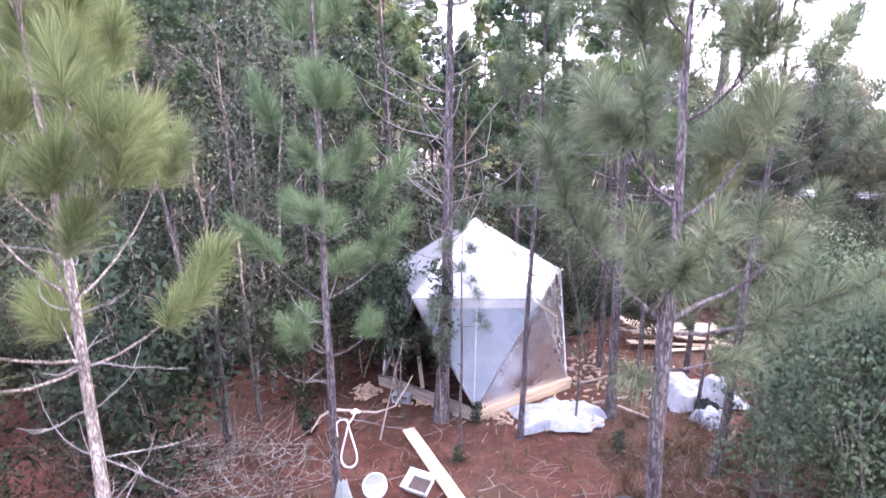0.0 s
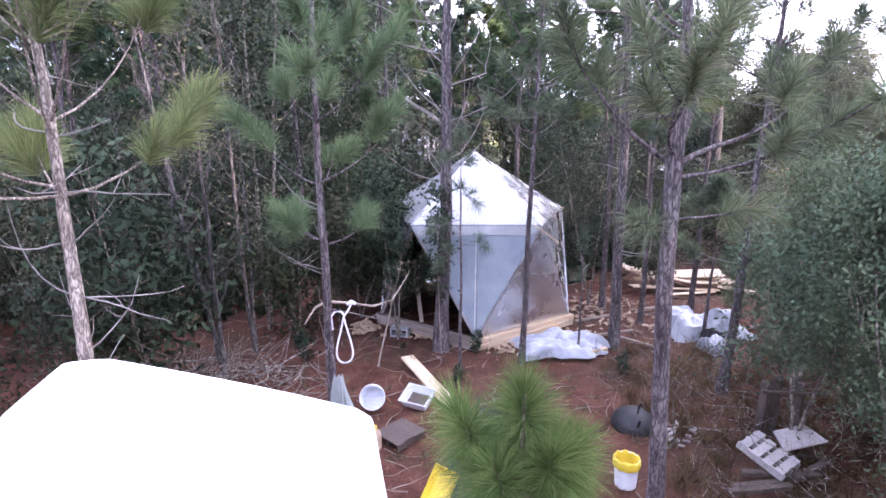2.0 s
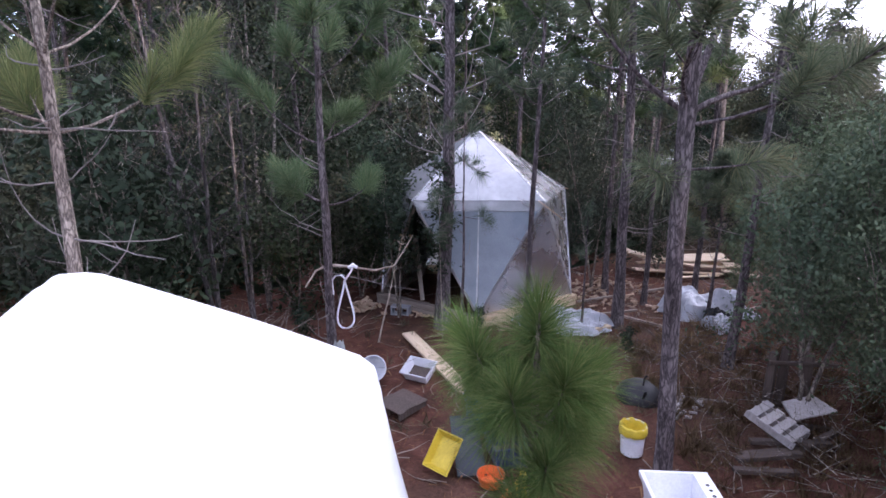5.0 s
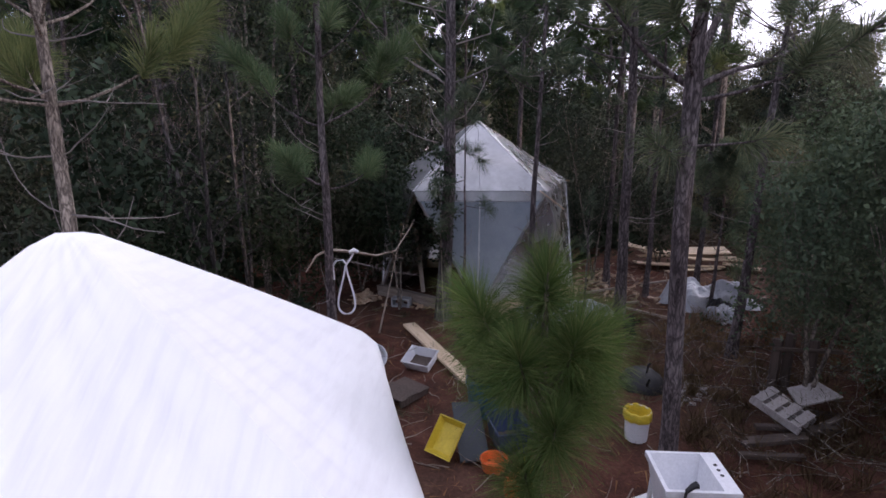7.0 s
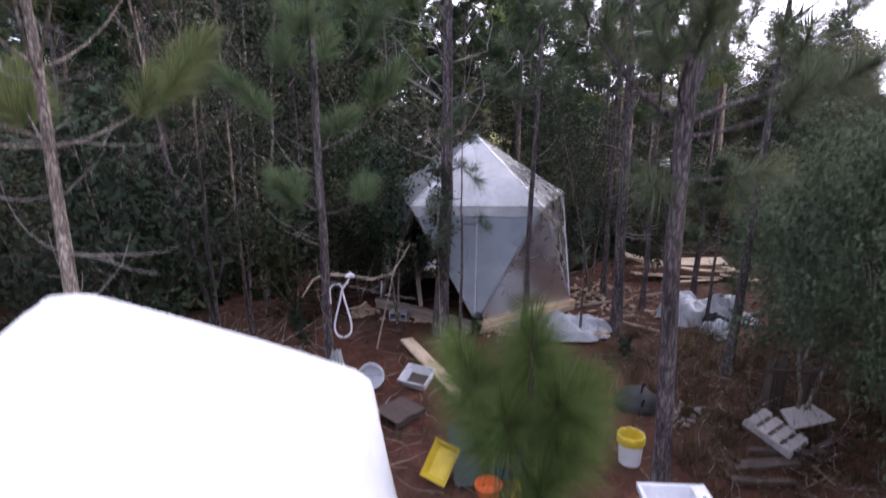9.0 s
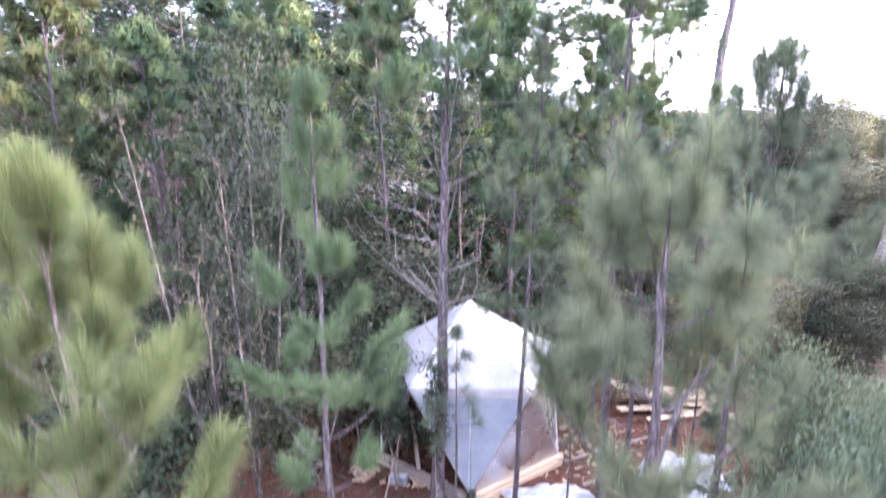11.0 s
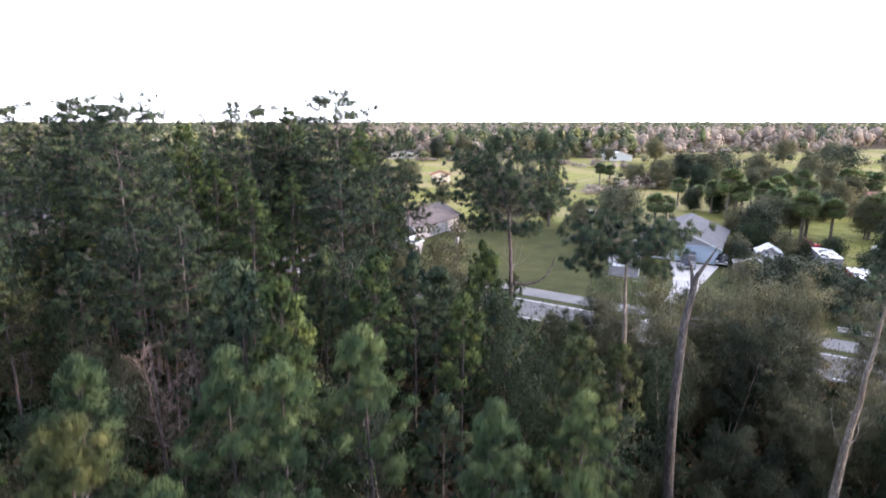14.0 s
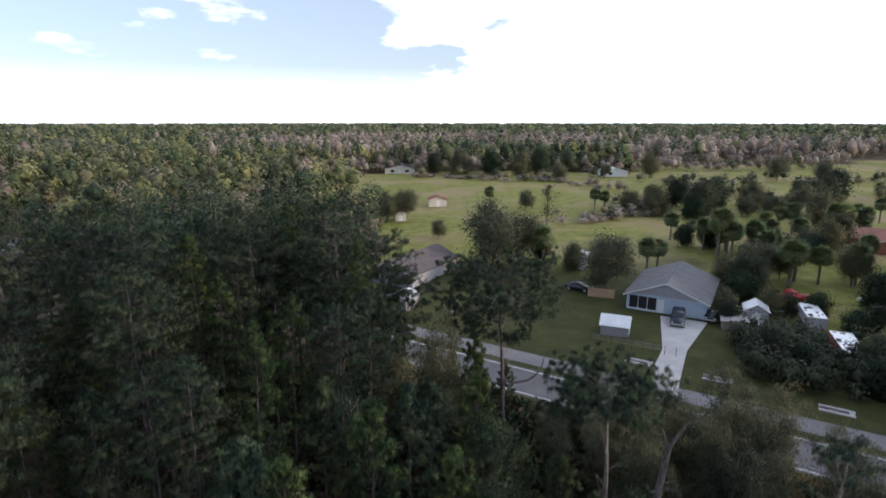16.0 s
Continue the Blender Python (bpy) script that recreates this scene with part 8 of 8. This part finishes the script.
for k in range(46):
    x, y = lot_rng.uniform(34, 72), lot_rng.uniform(52, 80)
    s = road_s(x, y)
    clear = abs((x - 51.4) * 0.91 + (y - 63.2) * 0.41) < 2.6 and abs(y - 63.2) < 5
    if s < 67.5 or s > 80 or x < 37 + (s - 67) * 0.45 or math.hypot(x - 46.5, y - 74) < 4.2 or math.hypot(x - 54.8, y - 73.4) < 4.2 or clear or math.hypot(x - 55, y - 79.6) < 3:
        continue
    plant("scrub_bush", BUSH[k % 3], x, y, "overgrown scrubby bush in the vacant lot", "bush", k * 1.1, lot_rng.uniform(0.7, 1.3), "vacant lot scrub")
for k, (x, y, sc) in enumerate(((52.0, 86.5, 1.6), (50.0, 84.0, 1.2), (45.0, 78.3, 0.9), (43.2, 74.6, 0.8), (68.4, 79.0, 1.4), (71.5, 78.6, 1.2), (53.4, 77.4, 0.8), (57.6, 76.6, 0.9), (50.8, 77.6, 1.0), (61.5, 70.5, 0.9), (57.0, 69.0, 0.9), (56.0, 90.0, 1.3), (82.5, 163.9, 2.4), (78.0, 160.0, 1.8), (70.0, 168.0, 2.0), (88.0, 172.0, 2.2), (95.0, 180.0, 2.4), (104.0, 176.0, 2.2),
                                (84.0, 185.0, 2.2), (60.0, 300.0, 3.2), (20.0, 305.0, 3.0), (5.0, 303.0, 2.6), (35.0, 300.0, 3.0), (50.0, 296.0, 2.8), (59.0, 124.0, 1.2), (64.0, 122.0, 1.3), (88.0, 118.0, 1.6), (93.0, 122.0, 1.8),
                                (80.0, 111.0, 1.3), (112.0, 160.0, 2.2), (118.0, 168.0, 2.4), (125.0, 176.0, 2.2), (108.0, 150.0, 2.0), (135.0, 185.0, 2.4), (150.0, 200.0, 2.6), (28.4, 104.0, 1.2), (24.0, 112.0, 1.2))):
    plant("bush", BUSH[k % 3], x, y, "tangled bush along a pasture hedgerow", "bush", k * 0.7, sc, "pasture bushes")


# ---------------------------------------------------------------- far woods
def far_forest(name, spots, seed, blades, mat, label, high, width, size, cone=0.0, trunk=0.0, heart=0.0):
    """Many far crowns as one mesh: each a cloud of leafy blades about a thin trunk."""
    rng = np.random.default_rng(seed)
    spots = np.asarray(spots)
    n = len(spots)
    if n == 0:
        return None
    h = high[0] + (high[1] - high[0]) * rng.random(n) ** 1.3
    w = width[0] + (width[1] - width[0]) * rng.random(n)
    N = n * blades
    x, y, H, W = (np.repeat(a, blades) for a in (spots[:, 0], spots[:, 1], h, w))
    f = rng.random(N)
    low = 0.45 if trunk else 0.1
    z = H * (low + (1 - low) * f)
    prof = np.where(cone > 0, np.sqrt(np.clip(1 - f ** 2.4, 0, 1)) * 0.88 * (0.55 + 0.45 * np.clip(f * 4, 0, 1)) + 0.12, np.sqrt(np.clip(1 - (2 * f - 1) ** 2, 0.04, 1)))
    rr = W / 2 * prof * rng.random(N) ** 0.3
    az = rng.random(N) * 6.28
    c = np.stack([x + rr * np.cos(az), y + rr * np.sin(az), z], -1)
    sz = (size * (0.6 + 0.8 * rng.random(N)))[:, None]
    # the blades lie like shingles on the crown, so that each crown keeps a lit and a shaded side
    mid_z = H * (low + (1 - low) * 0.42)
    out = unit(np.stack([(c[:, 0] - x) / W, (c[:, 1] - y) / W, (z - mid_z) / (H * (1 - low)) * 0.9], -1)) + 0.2 * unit(rng.normal(size=(N, 3)))
    d1 = unit(np.cross(out, rng.normal(size=(N, 3))))
    d2 = unit(np.cross(d1, out))
    b = Build()
    b.add(np.stack([c - d1 * sz * 0.5, c + d1 * sz * 0.35 + d2 * sz * 0.42, c + d1 * sz * 0.35 - d2 * sz * 0.42], 1).reshape(-1, 3), np.arange(N)[:, None] * 3 + np.arange(3)[None])
    # a rough heart in each crown, inside the leaves, its darker tint standing for inner shade
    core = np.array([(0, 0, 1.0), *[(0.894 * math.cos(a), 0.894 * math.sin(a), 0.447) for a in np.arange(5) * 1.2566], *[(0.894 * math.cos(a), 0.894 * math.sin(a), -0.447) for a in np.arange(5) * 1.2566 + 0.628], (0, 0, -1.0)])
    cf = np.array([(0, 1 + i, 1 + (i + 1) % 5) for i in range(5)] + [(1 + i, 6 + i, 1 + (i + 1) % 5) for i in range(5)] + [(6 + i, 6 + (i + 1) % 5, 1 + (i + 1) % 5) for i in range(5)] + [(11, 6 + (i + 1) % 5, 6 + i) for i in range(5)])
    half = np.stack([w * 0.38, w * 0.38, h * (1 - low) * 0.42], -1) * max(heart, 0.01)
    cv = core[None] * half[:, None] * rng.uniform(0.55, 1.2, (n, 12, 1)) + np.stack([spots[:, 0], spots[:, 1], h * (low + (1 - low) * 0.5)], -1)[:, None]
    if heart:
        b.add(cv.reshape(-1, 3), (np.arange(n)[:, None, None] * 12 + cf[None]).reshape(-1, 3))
    me = b.mesh(name, mat)
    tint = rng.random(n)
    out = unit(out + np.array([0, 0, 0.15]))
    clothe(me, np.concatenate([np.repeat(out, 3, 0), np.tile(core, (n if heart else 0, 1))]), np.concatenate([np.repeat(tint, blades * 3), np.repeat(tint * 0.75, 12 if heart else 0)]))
    ob = tagged(new(name, me), label, "woodland", kind="stuff")
    if trunk:
        t = Build()
        a = np.array([0, 2.1, 4.2])
        ring = np.stack([np.cos(a), np.sin(a), np.zeros(3)], -1) * trunk
        base = np.stack([spots[:, 0], spots[:, 1], np.zeros(n)], -1)
        topp = np.stack([spots[:, 0], spots[:, 1], h * 0.9], -1)
        v = np.concatenate([base[:, None] + ring, topp[:, None] + ring * 0.4], 1)
        q = np.array([(0, 1, 4, 3), (1, 2, 5, 4), (2, 0, 3, 5)])
        t.add(v.reshape(-1, 3), None, (np.arange(n)[:, None, None] * 6 + q[None]).reshape(-1, 4))
        part("trunks", t.mesh("trunks", BARK_GREY), ob)
    return ob


def scatter(n, seed, r0, r1, power=1.0, half=0.86):
    rng = np.random.default_rng(seed)
    r = (r0 ** power + (r1 ** power - r0 ** power) * rng.random(n)) ** (1 / power)
    a = rng.uniform(-half, half, n)
    return r * np.sin(a), r * np.cos(a), rng


def woods_mask(x, y):
    return (road_s(x, y) > 63.5) & ~is_turf(x, y) & ~((x > wood_edge(y) - 2) & (y < 300))


def clear_of_houses(x, y):
    ok = np.ones(len(x), bool)
    for hx, hy, r in ((-66, 300, 12), (-22, 308, 14), (-58, 140, 9), (-108, 182, 9), (-36, 152, 5), (-2, 100, 11), (92, 290, 9)):
        ok &= (x - hx) ** 2 + (y - hy - 3) ** 2 > r * r
    return ok


def sort_kinds(x, y, seed):
    """Which kind of tree stands where: drifts of bare cypress and of olive oak among the pines."""
    rng = np.random.default_rng(seed)
    drift = np.sin(x * 0.011 + 1.3) * np.cos(y * 0.009 + 0.4) + 0.6 * np.sin(x * 0.031 + y * 0.023)
    bare_p = np.clip(0.03 + 0.66 * ((x > -0.40 * y) & (x < 420) & (y > 305) & (y < 760)) * (drift > -0.45) + 0.16 * (drift > 0.75), 0.03, 0.70)
    u = rng.random(len(x))
    return np.where(u < bare_p, 2, np.where(u < bare_p + 0.22, 1, np.where(u > 0.992, 3, 0)))


KINDS = ((FAR_GREEN, "pines", 1.0), (FAR_OLIVE, "oaks", 0.0), (FAR_BARE, "bare grey-pink cypresses", 0.0), (FAR_RED, "red maples", 0.0))
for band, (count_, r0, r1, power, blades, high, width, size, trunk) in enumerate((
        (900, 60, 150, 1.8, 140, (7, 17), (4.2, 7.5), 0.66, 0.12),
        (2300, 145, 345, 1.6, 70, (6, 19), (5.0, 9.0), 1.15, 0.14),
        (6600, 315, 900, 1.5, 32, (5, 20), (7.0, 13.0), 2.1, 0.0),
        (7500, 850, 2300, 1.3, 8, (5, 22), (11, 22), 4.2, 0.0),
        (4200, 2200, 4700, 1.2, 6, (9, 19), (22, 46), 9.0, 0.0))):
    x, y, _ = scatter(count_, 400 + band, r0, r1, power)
    keep = woods_mask(x, y) & clear_of_houses(x, y)
    x, y = x[keep], y[keep]
    kind = sort_kinds(x, y, 500 + band)
    for k, (mat, what, cone) in enumerate(KINDS):
        sel = kind == k
        # the nearest band's pines take the dark needles, as painted cloud shade
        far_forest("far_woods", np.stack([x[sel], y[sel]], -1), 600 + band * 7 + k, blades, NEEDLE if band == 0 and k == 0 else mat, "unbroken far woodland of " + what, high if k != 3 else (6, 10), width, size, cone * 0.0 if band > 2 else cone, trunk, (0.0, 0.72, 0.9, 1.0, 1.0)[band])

edge_rng = np.random.default_rng(905)
ex, ey = edge_rng.uniform(-75, -7, 900), edge_rng.uniform(55, 115, 900)
es = road_s(ex, ey)
verge = ((es > 45.5) & (es < 50.3)) | ((es > 57.8) & (es < 64))
# dark needles again stand in for the shade over these roadside pines
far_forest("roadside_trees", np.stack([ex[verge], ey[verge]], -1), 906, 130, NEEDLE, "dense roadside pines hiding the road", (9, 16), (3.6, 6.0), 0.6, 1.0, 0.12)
# unseen woods added to the right and behind, out of the way of the walk, to close the place and shade it
ring = np.random.default_rng(901)
rx, ry = ring.uniform(-90, 125, 2600), ring.uniform(-60, 92, 2600)
side = (rx > 0.86 * ry + 9) & (rx > 17) & ~((np.abs(road_s(rx, ry) - 56.2) < 7.5))
side |= ((ry < -16) | (rx < -0.95 * np.abs(ry) - 26)) & (road_s(rx, ry) < 48)
close = side & (np.hypot(rx, ry) < 48)
low_side = close & (rx > 14) & (ry > -2)
far_forest("side_woods", np.stack([rx[low_side], ry[low_side]], -1), 904, 150, FAR_OLIVE, "unseen low scrubby woodland added beside the clearing", (4.5, 8.0), (3.5, 6.0), 0.5, 1.0, 0.1, 0.8)
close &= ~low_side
far_forest("side_woods", np.stack([rx[close], ry[close]], -1), 902, 150, FAR_GREEN, "unseen dense woodland added to shade the clearing", (11, 17), (4.0, 6.5), 0.55, 1.0, 0.12, 0.8)
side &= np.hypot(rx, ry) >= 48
far_forest("side_woods", np.stack([rx[side], ry[side]], -1), 903, 30, FAR_GREEN, "unseen dense woodland added beyond the clearing", (11, 17), (4.0, 6.5), 1.0, 1.0, 0.12, 0.9)


def clear_spots(x, y):
    """Away from the sheds, the parked things and the culvert mouths of the vacant lot."""
    ok = np.ones(len(x), bool)
    for hx, hy, r in ((47.6, 75.6, 3.0), (44.0, 72.4, 4.0), (46.5, 74, 3.2), (54.8, 73.4, 2.8), (51.4, 63.2, 2.6), (55, 79.6, 3.2), (50, 80, 3.5), (60, 64, 3.0), (52, 82, 3.5), (57, 84, 3)):
        ok &= (x - hx) ** 2 + (y - hy) ** 2 > r * r
    return ok


# ---------------------------------------------------------------- hedges and brush in the pasture
def hedge(name, line, seed, per, mat, label, high, width, off):
    """Brush that follows a fence line, thick in places."""
    rng = np.random.default_rng(seed)
    spots = []
    for (x0, y0), (x1, y1) in zip(line[:-1], line[1:]):
        for u in rng.random(max(2, int(math.hypot(x1 - x0, y1 - y0) * per))):
            spots.append((x0 + (x1 - x0) * u + rng.normal() * off, y0 + (y1 - y0) * u + rng.normal() * off))
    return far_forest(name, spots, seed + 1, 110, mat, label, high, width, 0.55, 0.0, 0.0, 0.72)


hedge("hedgerow", ((42, 153), (54, 162), (69, 175), (90, 201), (107, 223), (133, 250)), 921, 0.55, FAR_BARE, "brown leafless brush along a pasture fence", (1.5, 4.5), (3.0, 6.0), 3.0)
hedge("hedgerow", ((42, 153), (54, 162), (69, 175), (90, 201)), 923, 0.3, FAR_OLIVE, "olive brush along a pasture fence", (1.5, 5.0), (3.0, 6.0), 4.0)
hedge("hedgerow", ((-10, 292), (14, 284), (36, 270), (60, 268), (71, 250), (81, 228)), 925, 0.4, FAR_BARE, "low brown brush at the far edge of the pasture", (1.5, 4.5), (3.5, 7.0), 2.5)
hedge("hedgerow", ((-10, 292), (14, 284), (36, 272), (62, 270), (90, 286)), 935, 0.22, FAR_OLIVE, "dark bushes at the far edge of the pasture", (2.5, 7.5), (4.0, 8.0), 3.0)
hedge("pasture_edge_trees", ((-72, 300), (-30, 318), (20, 320), (80, 322), (150, 326), (240, 330)), 937, 0.36, FAR_BARE, "bare pinkish trees closing the pasture", (5.0, 13.0), (5.0, 9.0), 7.0)
hedge("pasture_edge_trees", ((-72, 304), (-30, 322), (20, 324), (80, 326), (150, 330), (240, 334)), 939, 0.30, FAR_OLIVE, "dark rounded trees closing the pasture", (4.0, 12.0), (5.0, 10.0), 8.0)
hedge("hedgerow", ((95, 260), (130, 250), (165, 262), (210, 255), (250, 275)), 941, 0.30, FAR_OLIVE, "hedge across the farther field", (2.0, 7.0), (4.0, 8.0), 3.5)
hedge("hedgerow", ((100, 205), (130, 222), (118, 180), (145, 200), (165, 196), (190, 215)), 927, 0.4, FAR_OLIVE, "dark hedge between two pastures", (2.0, 7.0), (4.0, 8.0), 4.0)
hedge("hedgerow", ((66, 122), (75, 117), (85, 119), (95, 122), (108, 130)), 929, 0.45, FAR_OLIVE, "dark scrub beside the neighbour's lot", (1.5, 5.0), (3.0, 6.0), 2.5)
lot = np.random.default_rng(931)
lx, ly = lot.uniform(34, 66, 900), lot.uniform(52, 84, 900)
ls = road_s(lx, ly)
ok = (ls > 67.0) & (ls < 84) & (lx > 36.5 + (ls - 67) * 0.32) & clear_spots(lx, ly)
far_forest("vacant_lot_brush", np.stack([lx[ok], ly[ok]], -1), 932, 120, LEAF_SHRUB, "dark tangled brush over the vacant lot", (1.0, 4.6), (1.8, 4.0), 0.30, 0.0, 0.0, 0.6)
# unseen tall trees added right of the view to throw shade on the lawns
tx, ty = lot.uniform(84, 108, 130), lot.uniform(66, 102, 130)
ok = (tx > 0.86 * ty + 8) & (np.abs(road_s(tx, ty) - 56.2) > 8)
far_forest("side_woods", np.stack([tx[ok], ty[ok]], -1), 933, 110, FAR_GREEN, "unseen tall woods added to shade the neighbouring lots", (16, 22), (5.5, 8.5), 1.2, 1.0, 0.14)
